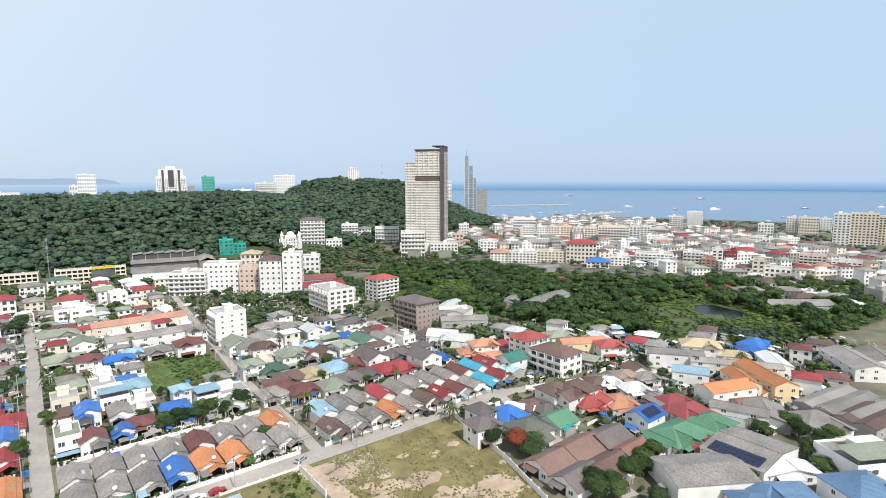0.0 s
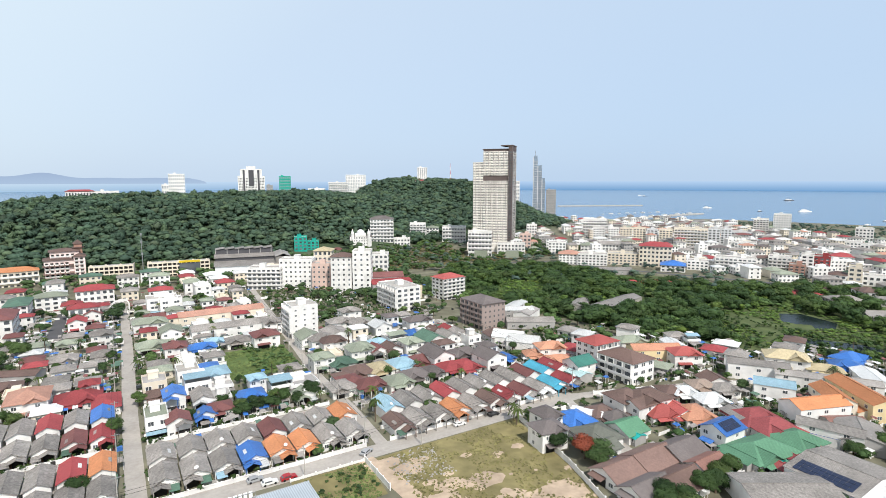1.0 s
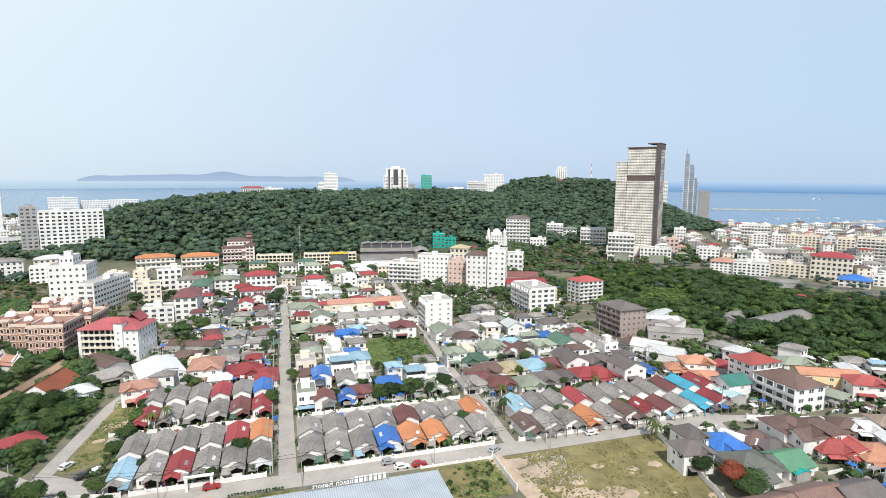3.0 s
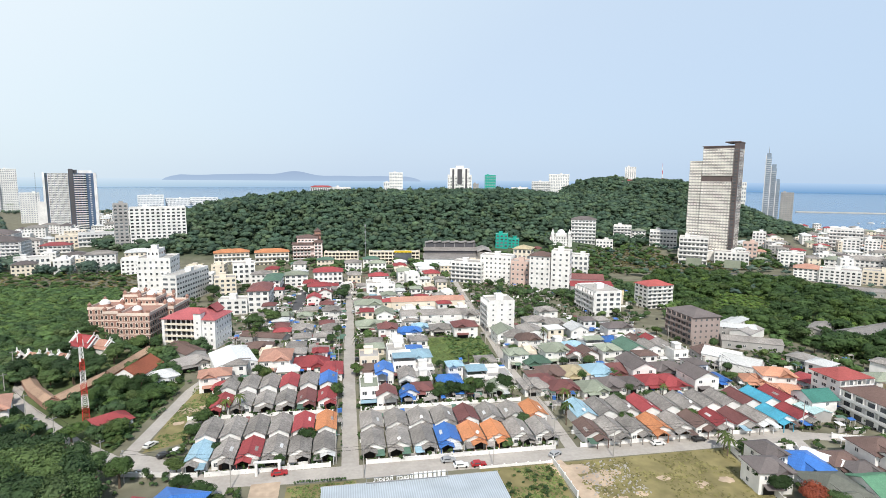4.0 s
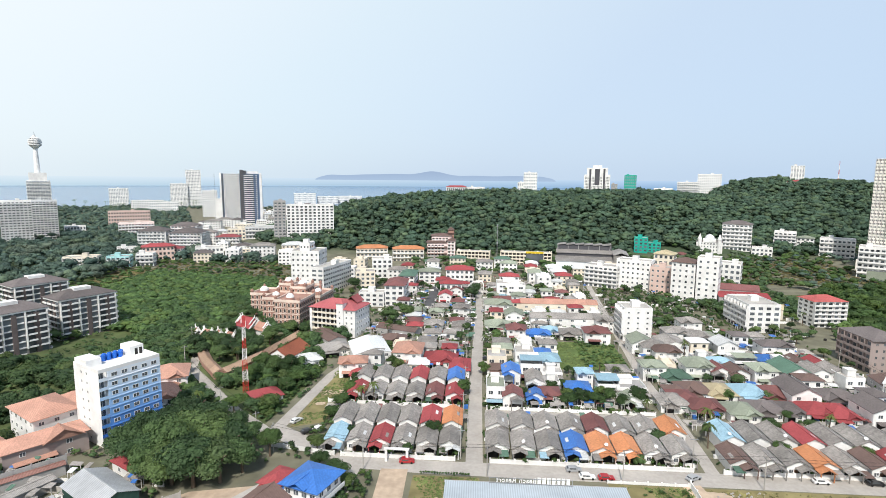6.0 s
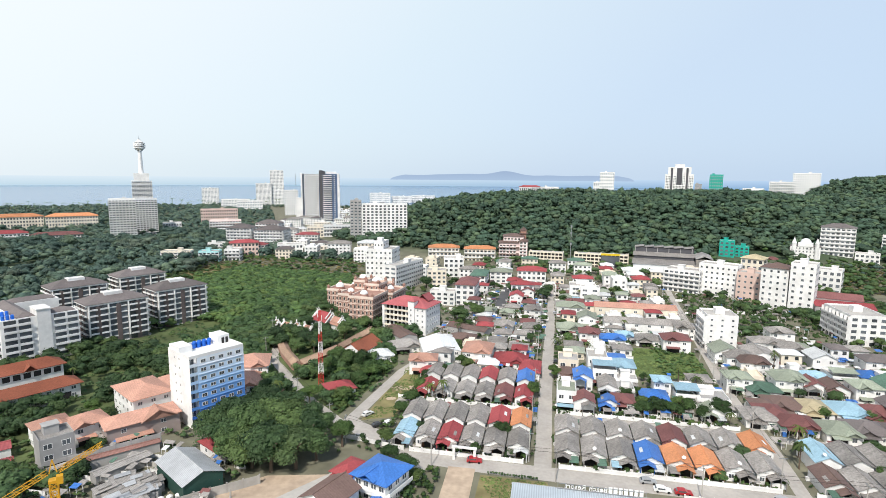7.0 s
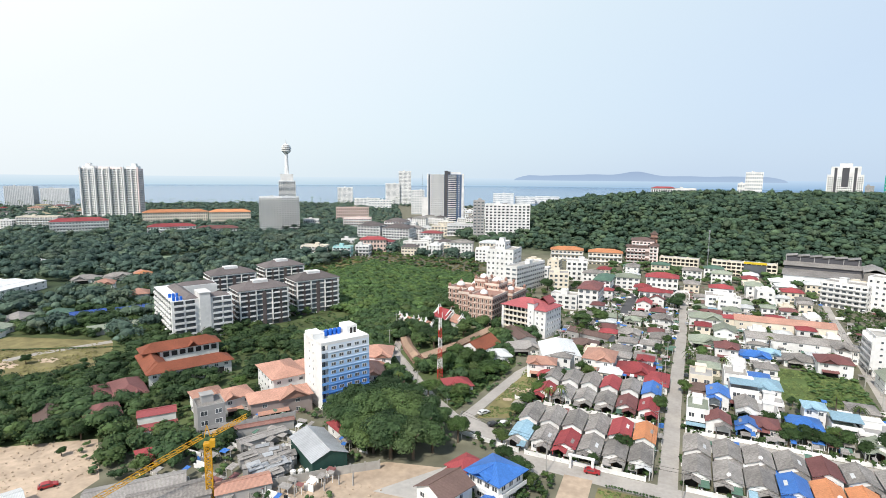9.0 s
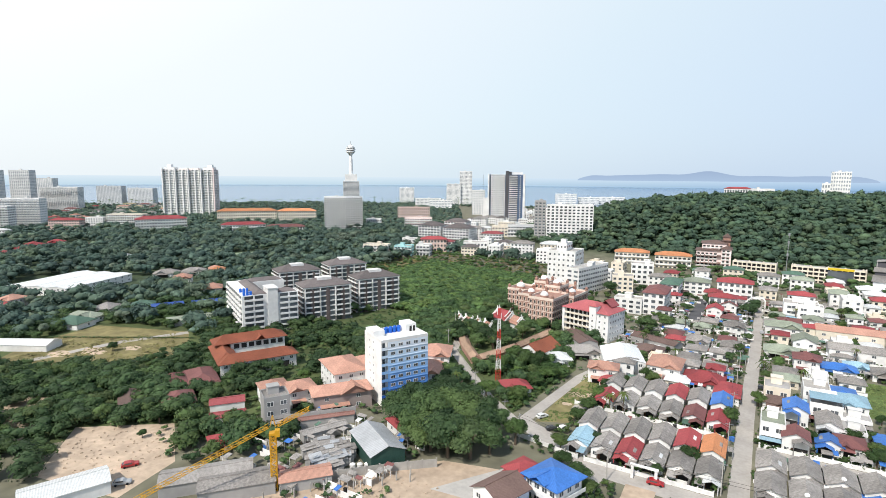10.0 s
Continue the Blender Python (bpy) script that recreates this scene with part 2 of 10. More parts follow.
# ---- mesh helpers ----
class Form:
    """Collects boxes, slabs and prisms into one mesh; every face carries a material slot."""

    def __init__(self):
        self.v, self.f, self.s = [], [], []

    def add(self, verts, faces, slot=0):
        k = len(self.v)
        self.v += [tuple(p) for p in verts]
        self.f += [tuple(k + i for i in f) for f in faces]
        self.s += [slot] * len(faces)
        return self

    def box(self, x0, x1, y0, y1, z0, z1, slot=0):
        return self.add([(x0, y0, z0), (x1, y0, z0), (x1, y1, z0), (x0, y1, z0), (x0, y0, z1), (x1, y0, z1), (x1, y1, z1), (x0, y1, z1)],
                        [(3, 2, 1, 0), (4, 5, 6, 7), (0, 1, 5, 4), (1, 2, 6, 5), (2, 3, 7, 6), (3, 0, 4, 7)], slot)

    def prism(self, outline, z0, z1, slot=0):
        """An upright prism over a convex outline, counter-clockwise."""
        n = len(outline)
        verts = [(x, y, z0) for x, y in outline] + [(x, y, z1) for x, y in outline]
        faces = [tuple(reversed(range(n))), tuple(range(n, 2 * n))] + [(i, (i + 1) % n, n + (i + 1) % n, n + i) for i in range(n)]
        return self.add(verts, faces, slot)

    def tube(self, x, y, z0, z1, r0, r1=None, n=10, slot=0):
        r1 = r0 if r1 is None else r1
        ring = [(math.cos(2 * math.pi * i / n), math.sin(2 * math.pi * i / n)) for i in range(n)]
        verts = [(x + r0 * a, y + r0 * b, z0) for a, b in ring] + [(x + r1 * a, y + r1 * b, z1) for a, b in ring]
        faces = [tuple(reversed(range(n))), tuple(range(n, 2 * n))] + [(i, (i + 1) % n, n + (i + 1) % n, n + i) for i in range(n)]
        return self.add(verts, faces, slot)

    def beam(self, a, b, r, slot=0):
        """A square bar from a to b."""
        a, b = Vector(a), Vector(b)
        d = (b - a).normalized()
        u = d.cross(Vector((0, 0, 1)) if abs(d.z) < 0.9 else Vector((1, 0, 0))).normalized() * r
        w = d.cross(u).normalized() * r
        return self.add([a - u - w, a + u - w, a + u + w, a - u + w, b - u - w, b + u - w, b + u + w, b - u + w],
                        [(3, 2, 1, 0), (4, 5, 6, 7), (0, 1, 5, 4), (1, 2, 6, 5), (2, 3, 7, 6), (3, 0, 4, 7)], slot)

    def slab(self, quad, thick, slot=0):
        """A sloping sheet: four corners of its top, counter-clockwise from above."""
        n = len(quad)
        low = [(x, y, z - thick) for x, y, z in quad]
        return self.add(list(quad) + low, [tuple(range(n)), tuple(reversed(range(n, 2 * n)))] + [(i, n + i, n + (i + 1) % n, (i + 1) % n) for i in range(n)], slot)

    def gable_roof(self, x0, x1, y0, y1, z, rise, over=0.5, thick=0.14, slot=0):
        """Two slopes with the ridge along y, and a ridge cap."""
        xm, s = (x0 + x1) / 2, rise / ((x1 - x0) / 2)
        zl = z - over * s
        a, b = y0 - over, y1 + over
        self.slab([(x0 - over, a, zl + thick), (xm, a, z + rise + thick), (xm, b, z + rise + thick), (x0 - over, b, zl + thick)], thick, slot)
        self.slab([(xm, a, z + rise + thick), (x1 + over, a, zl + thick), (x1 + over, b, zl + thick), (xm, b, z + rise + thick)], thick, slot)
        return self.beam((xm, a, z + rise + thick), (xm, b, z + rise + thick), 0.12, slot)

    def hip_roof(self, x0, x1, y0, y1, z, rise, over=0.6, thick=0.16, slot=0):
        x0, x1, y0, y1 = x0 - over, x1 + over, y0 - over, y1 + over
        w, d = x1 - x0, y1 - y0
        h = min(w, d) / 2
        a, b = ((x0 + h, (y0 + y1) / 2), (x1 - h, (y0 + y1) / 2)) if w >= d else (((x0 + x1) / 2, y0 + h), ((x0 + x1) / 2, y1 - h))
        if abs(w - d) < 0.2:
            b = (a[0] + 0.05, a[1] + 0.05)
        t = z + rise + thick
        z0, z1 = z, z + thick
        v = [(x0, y0, z0), (x1, y0, z0), (x1, y1, z0), (x0, y1, z0), (x0, y0, z1), (x1, y0, z1), (x1, y1, z1), (x0, y1, z1), (*a, t), (*b, t)]
        f = [(3, 2, 1, 0), (0, 1, 5, 4), (1, 2, 6, 5), (2, 3, 7, 6), (3, 0, 4, 7)]
        f += [(4, 5, 9, 8), (6, 7, 8, 9), (5, 6, 9), (7, 4, 8)] if w >= d else [(4, 5, 8), (6, 7, 9), (5, 6, 9, 8), (7, 4, 8, 9)]
        return self.add(v, f, slot)

    def gable_body(self, x0, x1, y0, y1, h, rise, slot=0):
        xm = (x0 + x1) / 2
        return self.add([(x0, y0, 0), (x1, y0, 0), (x1, y0, h), (xm, y0, h + rise), (x0, y0, h), (x0, y1, 0), (x1, y1, 0), (x1, y1, h), (xm, y1, h + rise), (x0, y1, h)],
                        [(0, 1, 2, 3, 4), (9, 8, 7, 6, 5), (0, 5, 6, 1), (1, 6, 7, 2), (2, 7, 8, 3), (3, 8, 9, 4), (4, 9, 5, 0)], slot)

    def mesh(self, name):
        m = bpy.data.meshes.new(name)
        m.from_pydata(self.v, [], self.f)
        for _ in range(max(self.s, default=0) + 1):
            m.materials.append(None)
        m.polygons.foreach_set("material_index", self.s)
        m.update()
        return m


MESHES = {}


def form(key, make):
    """The mesh of that key, made once."""
    if key not in MESHES:
        f = Form()
        make(f)
        MESHES[key] = f.mesh(key[0])
    return MESHES[key]


def part(name, mesh, material, parent=None, label="", at=None):
    """One mesh object under a thing; materials are held by the object, so that alike parts share their mesh."""
    if isinstance(mesh, Form):
        mesh = mesh.mesh(name)
    ob = new(name, mesh)
    for slot, m in zip(ob.material_slots, material if isinstance(material, (list, tuple)) else [material]):
        slot.link = "OBJECT"
        slot.material = m
    if parent:
        ob.parent = parent
    if at:
        ob.matrix_basis = pose(*at)
    if label:
        ob["label"] = label
    return ob


BUILT = []  # where buildings stand, so that trees and walls keep clear of them


def thing(name, x, y, z=0.0, rz=0.0, label="", category="", group="", kind=""):
    ob = new(name)
    ob.empty_display_size = 0.5
    ob.matrix_basis = pose(x, y, z, 0, 0, rz)
    if name not in ("tree", "palm", "car", "street_pole", "boundary_wall", "temple_hall"):
        BUILT.append((x, y))
    return tagged(ob, label, category, group, kind)


def solid(name, f, material, at, label="", category="", group="", kind=""):
    """A thing that is one mesh."""
    return tagged(part(name, f, material, at=at), label, category, group, kind)

# ---- the land ----
def bell(x, y, cx, cy, sx, sy, turn=0.0):
    c, s = math.cos(radians(turn)), math.sin(radians(turn))
    u, v = ((x - cx) * c + (y - cy) * s) / sx, (-(x - cx) * s + (y - cy) * c) / sy
    return np.exp(-0.5 * (np.abs(u) ** 3 + np.abs(v) ** 3))


def flat_bell(x, y, cx, cy, sx, sy):
    return np.exp(-0.5 * (np.abs((x - cx) / sx) ** 5 + np.abs((y - cy) / sy) ** 3))


def hill(x, y):
    """Height of the wooded hill above the plain."""
    a = 52 * flat_bell(x, y, 65, 815, 262, 165)
    b = 76 * bell(x, y, 535, 950, 112, 175)
    c = 47 * flat_bell(x, y, 300, 860, 200, 160)
    return (a ** 4 + b ** 4 + c ** 4) ** 0.25 * (1 + 0.06 * np.sin(x * 0.021 + 1) * np.sin(y * 0.017))


def coast(x, y):
    """Metres by which a place lies inland of the shore."""
    a, r = np.degrees(np.arctan2(-x, y)), np.hypot(x, y)
    edge = np.interp(a, (-180, -120, -85, -70, -58, -48, -42, -32, 0, 20, 40, 75, 120, 180), (4800, 4800, 1180, 1200, 1230, 1130, 1120, 1500, 1450, 1500, 1600, 1750, 4800, 4800))
    return edge - r


def land(x, y):
    return np.clip(coast(x, y) * 0.04, -8, 0) + hill(x, y)


def grid_mesh(name, xs, ys, height):
    """A sheet over the grid xs by ys."""
    gx, gy = np.meshgrid(xs, ys)
    v = np.stack([gx.ravel(), gy.ravel(), height(gx, gy).ravel()], 1)
    nx, ny = len(xs), len(ys)
    i = (np.arange(ny - 1)[:, None] * nx + np.arange(nx - 1)[None]).ravel()
    f = np.stack([i, i + 1, i + nx + 1, i + nx], 1)
    m = bpy.data.meshes.new(name)
    m.from_pydata(v.tolist(), [], f.tolist())
    m.polygons.foreach_set("use_smooth", [True] * len(f))
    m.materials.append(None)
    return m


def steps(lo, hi, near, far, mid=900):
    """Grid lines that are close together near the middle and wide far out."""
    out, p = [], 0.0
    while p < hi:
        out.append(p)
        p += near if p < mid else far
    neg, p = [], 0.0
    while p > lo:
        neg.append(p)
        p -= near if p > -mid else far
    return sorted(set(neg + out + [lo, hi]))


GROUNDMAT = shade("town_ground", (0.165, 0.158, 0.11), 0.95, vary=0.22, grain=0.12, stain=0.25, bump=0.3, rnd=0)
# the forest floor on the hill is dark and green
gn, gl = GROUNDMAT.node_tree.nodes, GROUNDMAT.node_tree.links
gp = gn["Principled BSDF"].inputs["Base Color"]
soil, gmix, gpos, gsep, gmap = gp.links[0].from_socket, gn.new("ShaderNodeMix"), gn.new("ShaderNodeNewGeometry"), gn.new("ShaderNodeSeparateXYZ"), gn.new("ShaderNodeMapRange")
gmix.data_type = "RGBA"
gmap.inputs["From Min"].default_value, gmap.inputs["From Max"].default_value = 2.0, 7.0
gl.new(gpos.outputs["Position"], gsep.inputs[0]), gl.new(gsep.outputs["Z"], gmap.inputs["Value"]), gl.new(gmap.outputs[0], gmix.inputs["Factor"])
gl.new(soil, gmix.inputs["A"])
gmix.inputs["B"].default_value = (0.055, 0.08, 0.042, 1)
gl.new(gmix.outputs["Result"], gp)
tagged(part("ground", grid_mesh("ground", steps(-4900, 4900, 24, 200, 1300), steps(-4900, 4900, 24, 200, 1500), land), GROUNDMAT),
       "flat town ground rising to a wooded hill and falling to the sea", "ground", kind="structure")

WATER = shade("sea_water", (0.06, 0.16, 0.28), 0.2, vary=0.12, grain=0.01, stain=0.15, bump=0.0, rnd=0, spec=0.5)
tagged(part("water", Form().tube(0, 0, -3.0, -1.5, 4960, n=96), WATER), "calm pale blue sea reaching the hazy horizon", "sea", kind="structure")


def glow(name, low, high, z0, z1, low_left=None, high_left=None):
    """Distance haze painted as self-shining emission, from one colour up to another."""
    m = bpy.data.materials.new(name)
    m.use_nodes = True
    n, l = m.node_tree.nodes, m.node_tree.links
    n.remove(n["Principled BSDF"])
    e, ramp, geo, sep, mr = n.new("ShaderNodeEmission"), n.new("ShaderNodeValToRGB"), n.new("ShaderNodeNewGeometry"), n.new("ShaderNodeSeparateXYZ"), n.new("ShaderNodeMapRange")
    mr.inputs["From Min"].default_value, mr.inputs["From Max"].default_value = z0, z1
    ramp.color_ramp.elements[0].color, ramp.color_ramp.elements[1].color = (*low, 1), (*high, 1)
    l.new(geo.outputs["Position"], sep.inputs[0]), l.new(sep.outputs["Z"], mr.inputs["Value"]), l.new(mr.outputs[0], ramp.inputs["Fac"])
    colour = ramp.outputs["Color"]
    if low_left:  # paler to the left, sea glare and haze put into the colour
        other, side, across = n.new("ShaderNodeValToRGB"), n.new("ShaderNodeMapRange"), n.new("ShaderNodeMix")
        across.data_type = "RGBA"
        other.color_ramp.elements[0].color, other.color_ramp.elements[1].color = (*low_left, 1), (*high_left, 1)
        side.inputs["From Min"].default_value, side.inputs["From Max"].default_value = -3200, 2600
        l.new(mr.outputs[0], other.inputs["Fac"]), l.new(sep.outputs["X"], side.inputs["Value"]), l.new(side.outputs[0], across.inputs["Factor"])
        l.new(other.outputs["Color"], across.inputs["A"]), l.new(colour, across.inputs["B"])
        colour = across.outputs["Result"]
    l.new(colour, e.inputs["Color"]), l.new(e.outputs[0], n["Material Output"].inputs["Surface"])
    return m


def ring(f, r, z0, z1, a0, a1, n=90):
    """A standing strip round the eye, between two bearings to the left of +y."""
    pts = [(-r * math.sin(radians(a0 + (a1 - a0) * i / n)), r * math.cos(radians(a0 + (a1 - a0) * i / n))) for i in range(n + 1)]
    return f.add([(x, y, z0) for x, y in pts] + [(x, y, z1) for x, y in pts], [(i, i + 1, n + 2 + i, n + 1 + i) for i in range(n)])


# Self-lit strip added past the water; sea haze is put into its colour.
tagged(part("backdrop", ring(Form(), 4930, -2, 70, -100, 110), glow("painted_sea_haze", (0.20, 0.39, 0.66), (0.46, 0.64, 0.88), 0, 68, (0.55, 0.72, 0.84), (0.72, 0.84, 0.93))),
       "self-lit strip painted as hazy far sea", "horizon", kind="structure")


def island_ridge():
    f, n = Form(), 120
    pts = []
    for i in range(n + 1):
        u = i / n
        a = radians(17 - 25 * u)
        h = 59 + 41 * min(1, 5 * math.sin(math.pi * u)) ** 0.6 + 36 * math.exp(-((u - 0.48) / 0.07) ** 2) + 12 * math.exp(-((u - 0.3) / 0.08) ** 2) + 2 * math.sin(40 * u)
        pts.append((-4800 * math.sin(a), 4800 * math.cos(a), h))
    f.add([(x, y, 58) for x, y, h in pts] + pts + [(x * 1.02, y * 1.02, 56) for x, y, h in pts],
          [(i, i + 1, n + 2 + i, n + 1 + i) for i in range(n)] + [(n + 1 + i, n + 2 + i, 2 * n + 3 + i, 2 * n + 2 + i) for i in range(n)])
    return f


# The island's blue is distance haze put into a self-lit colour.
tagged(part("backdrop", island_ridge(), glow("painted_island_haze", (0.42, 0.55, 0.74), (0.36, 0.47, 0.66), 60, 150)), "low island far out at sea in painted blue haze", "island", kind="structure")


# ---- trees and woods ----
def unit_dirs(n, rng):
    d = rng.normal(size=(n, 3))
    return d / np.linalg.norm(d, axis=1)[:, None]


def leaves_at(points, normals, size, rng):
    """Small tilted three-cornered leaf clumps at the points: arrays of corners and faces."""
    n = len(points)
    d = normals * 0.9 + np.array([0, 0, 0.2]) + rng.normal(scale=0.30, size=(n, 3))
    d /= np.linalg.norm(d, axis=1)[:, None]
    u = np.cross(d, rng.normal(size=(n, 3)))
    u /= np.linalg.norm(u, axis=1)[:, None]
    w = np.cross(d, u)
    s = (size * rng.uniform(0.6, 1.4, n))[:, None]
    k = rng.uniform(0.55, 1.15, (n, 3, 1))
    v = np.stack([points + s * u * k[:, 0], points + s * (w * 0.85 - u * 0.5) * k[:, 1], points - s * (w * 0.85 + u * 0.5) * k[:, 2]], 1).reshape(-1, 3)
    return v, np.arange(3 * n).reshape(n, 3)


OCTA_V = np.array([(1, 0, 0), (0, 1, 0), (-1, 0, 0), (0, -1, 0), (0, 0, 1), (0, 0, -1), (0.6, 0.6, 0.6), (-0.6, 0.6, 0.6), (-0.6, -0.6, 0.6), (0.6, -0.6, 0.6)])
OCTA_F = np.array([(0, 6, 9), (1, 7, 6), (2, 8, 7), (3, 9, 8), (6, 4, 9), (6, 7, 4), (7, 8, 4), (8, 9, 4), (0, 1, 6), (1, 2, 7), (2, 3, 8), (3, 0, 9), (0, 5, 1), (1, 5, 2), (2, 5, 3), (3, 5, 0)])


def lobe():
    """A low dome of six sides: arrays of corners and faces."""
    v, f = [(0, 0, 1), (0, 0, -0.7)], []
    for k, (r, z) in enumerate(((0.7, 0.7), (0.98, 0.05))):
        v += [(r * math.cos(math.pi * (i + 0.5 * k) / 3), r * math.sin(math.pi * (i + 0.5 * k) / 3), z) for i in range(6)]
    for i in range(6):
        j = (i + 1) % 6
        f += [(0, 2 + i, 2 + j), (1, 8 + j, 8 + i), (2 + i, 8 + i, 2 + j), (2 + j, 8 + i, 8 + j)]
    return np.array(v), np.array(f)


LOBE_V, LOBE_F = lobe()


def crown_arrays(rng, r, h, lobes, leaves, size, core=0.9):
    """A crown of several overlapping lobes, each a rounded mass under a shell of leaf clumps; its foot is at the origin."""
    vs, ts, k = [], [], 0
    for i in range(lobes):
        a, q = rng.uniform(0, 2 * math.pi), (0 if i == 0 else rng.uniform(0.35, 0.75) * r)
        c = np.array([q * math.cos(a), q * math.sin(a), h * (0.6 if i == 0 else rng.uniform(0.32, 0.72))])
        rr = np.array([1, 1, 0.8 * h / (2 * r)]) * r * (0.72 if i == 0 else rng.uniform(0.38, 0.58))
        body = c + LOBE_V * rr * core * rng.uniform(0.84, 1.1, (len(LOBE_V), 1))
        vs.append(body), ts.append(LOBE_F + k)
        k += len(body)
        d = unit_dirs(leaves, rng)
        d[:, 2] = np.abs(d[:, 2]) * np.where(rng.random(leaves) < 0.25, -0.6, 1)
        v, f = leaves_at(c + d * rr * rng.uniform(0.84, 1.1, (leaves, 1)), d, size, rng)
        vs.append(v), ts.append(f + k)
        k += len(v)
    return np.concatenate(vs), np.concatenate(ts), np.zeros((0, 4), int)


def mesh_from(name, v, tris, quads):
    m = bpy.data.meshes.new(name)
    m.vertices.add(len(v))
    m.vertices.foreach_set("co", np.asarray(v, np.float32).ravel())
    m.loops.add(3 * len(tris) + 4 * len(quads))
    m.loops.foreach_set("vertex_index", np.concatenate([np.asarray(tris).ravel(), np.asarray(quads).ravel()]).astype(np.int32))
    m.polygons.add(len(tris) + len(quads))
    m.polygons.foreach_set("loop_start", np.concatenate([np.arange(len(tris)) * 3, 3 * len(tris) + np.arange(len(quads)) * 4]).astype(np.int32))
    m.materials.append(None)
    m.update(calc_edges=True)
    return m


def crown_variants(count, lobes, leaves, size, seed, core=0.9):
    rng = np.random.default_rng(seed)
    return [crown_arrays(rng, 1.0, 1.7, lobes, leaves, size, core) for _ in range(count)]


BIG_CROWNS = [mesh_from("crown", *c) for c in crown_variants(7, 13, 330, 0.07, 11, 0.74)]
WOOD_CROWNS = crown_variants(9, 6, 64, 0.105, 21, 0.8)
FAR_CROWNS = crown_variants(9, 4, 26, 0.16, 31, 0.86)
TINY_CROWNS = crown_variants(9, 3, 10, 0.2, 41)
SHRUB_CROWNS = crown_variants(9, 2, 9, 0.24, 51, 0.8)


def trunk_mesh(f):
    f.tube(0, 0, -0.3, 0.62, 0.055, 0.035, 7)
    for a, t in ((0.3, 0.4), (2.4, 0.46), (4.4, 0.5)):
        f.beam((0, 0, t), (0.32 * math.cos(a), 0.32 * math.sin(a), t + 0.32), 0.016)


TREES = []


def tree(x, y, r=3.5, h=7.0, leaf="tree", z=None, label=""):
    """A broad-leaved tree with trunk, limbs and an uneven crown."""
    rng = random.Random(int(x * 31 + y * 17))
    z0 = float(land(np.array(x), np.array(y))) if z is None else z
    t = thing("tree", x, y, z0, rng.uniform(0, 360), label or "leafy green garden tree with an uneven crown", "tree", "town trees")
    part("trunk", form(("trunk",), trunk_mesh), BARK, t).scale = (h, h, h)
    c = part("crown", rng.choice(BIG_CROWNS), LEAF[leaf], t, at=(0, 0, h * 0.22))
    c.scale = (r, r * rng.uniform(0.85, 1.1), h * 0.78 / 1.55)
    TREES.append((x, y))
    return t


def wood(name, places, crowns, material, label, seed, radius, height, ratio=0.9):
    """Many trees too close to count, one mesh. places: x, y, z arrays."""
    rng = np.random.default_rng(seed)
    vs, ts, qs, tones, k = [], [], [], [], 0
    for x, y, z in zip(*places):
        v, t, q = crowns[rng.integers(len(crowns))]
        a, u = rng.uniform(0, 2 * math.pi), rng.beta(1.2, 1.7)
        r, h = radius[0] + (radius[1] - radius[0]) * u, height[0] + (height[1] - height[0]) * (0.65 * u + 0.35 * rng.random())
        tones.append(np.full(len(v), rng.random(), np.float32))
        c, s = math.cos(a) * r, math.sin(a) * r
        w = np.stack([v[:, 0] * c - v[:, 1] * s + x, v[:, 0] * s + v[:, 1] * c + y, v[:, 2] * h / 1.7 + z - h * 0.12], 1)
        vs.append(w), ts.append(t + k), qs.append(q + k)
        k += len(v)
    mesh = mesh_from(name, np.concatenate(vs), np.concatenate(ts), np.concatenate(qs))
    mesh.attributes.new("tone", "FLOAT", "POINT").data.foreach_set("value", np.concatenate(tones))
    return tagged(part(name, mesh, material), label, "trees", kind="stuff")


def scatter(n, x0, x1, y0, y1, keep, seed, gap=0.0):
    """Random places in a rectangle for which keep(x, y) holds."""
    rng = np.random.default_rng(seed)
    x, y = rng.uniform(x0, x1, n), rng.uniform(y0, y1, n)
    ok = keep(x, y)
    x, y = x[ok], y[ok]
    if gap:
        cells, sel = {}, []
        for i, (a, b) in enumerate(zip(x, y)):
            c = (int(a // gap), int(b // gap))
            if c not in cells:
                cells[c] = 1
                sel.append(i)
        x, y = x[sel], y[sel]
    return x, y, land(x, y)


def inside(poly):
    """A test for places within an outline."""
    def test(x, y):
        r = np.zeros(np.shape(x), bool)
        for (ax, ay), (bx, by) in zip(poly, poly[1:] + poly[:1]):
            r ^= ((ay > y) != (by > y)) & (x < (bx - ax) * (y - ay) / ((by - ay) or 1e-9) + ax)
        return r
    return test


FOOT = ((166, 550, 16), (180, 550, 16), (238, 558, 20), (270, 566, 22), (286, 550, 15), (329, 588, 18), (358, 602, 16), (199, 552, 18))


def clear_foot(x, y):
    ok = np.ones(np.shape(x), bool)
    for cx, cy, r in FOOT:
        ok &= np.hypot(x - cx, y - cy) > r
    return ok


HILL_HOUSES = ((2.3, 1.5), (0.3, 1.2), (-5.1, 1.2), (-12.1, 1.2), (-14.7, 1.4), (-18.4, 1.0), (-21.5, 2.0), (-26, 0.9), (-29.4, 1.2))


def open_view(x, y):
    """True away from the hill-top buildings and the slopes just below them."""
    a, ok = np.degrees(np.arctan2(-x, y)), np.hypot(x, y) < 700
    near_house = np.zeros(np.shape(x), bool)
    for az, half in HILL_HOUSES:
        near_house |= np.abs(a - az) < half
    return ok | ~near_house


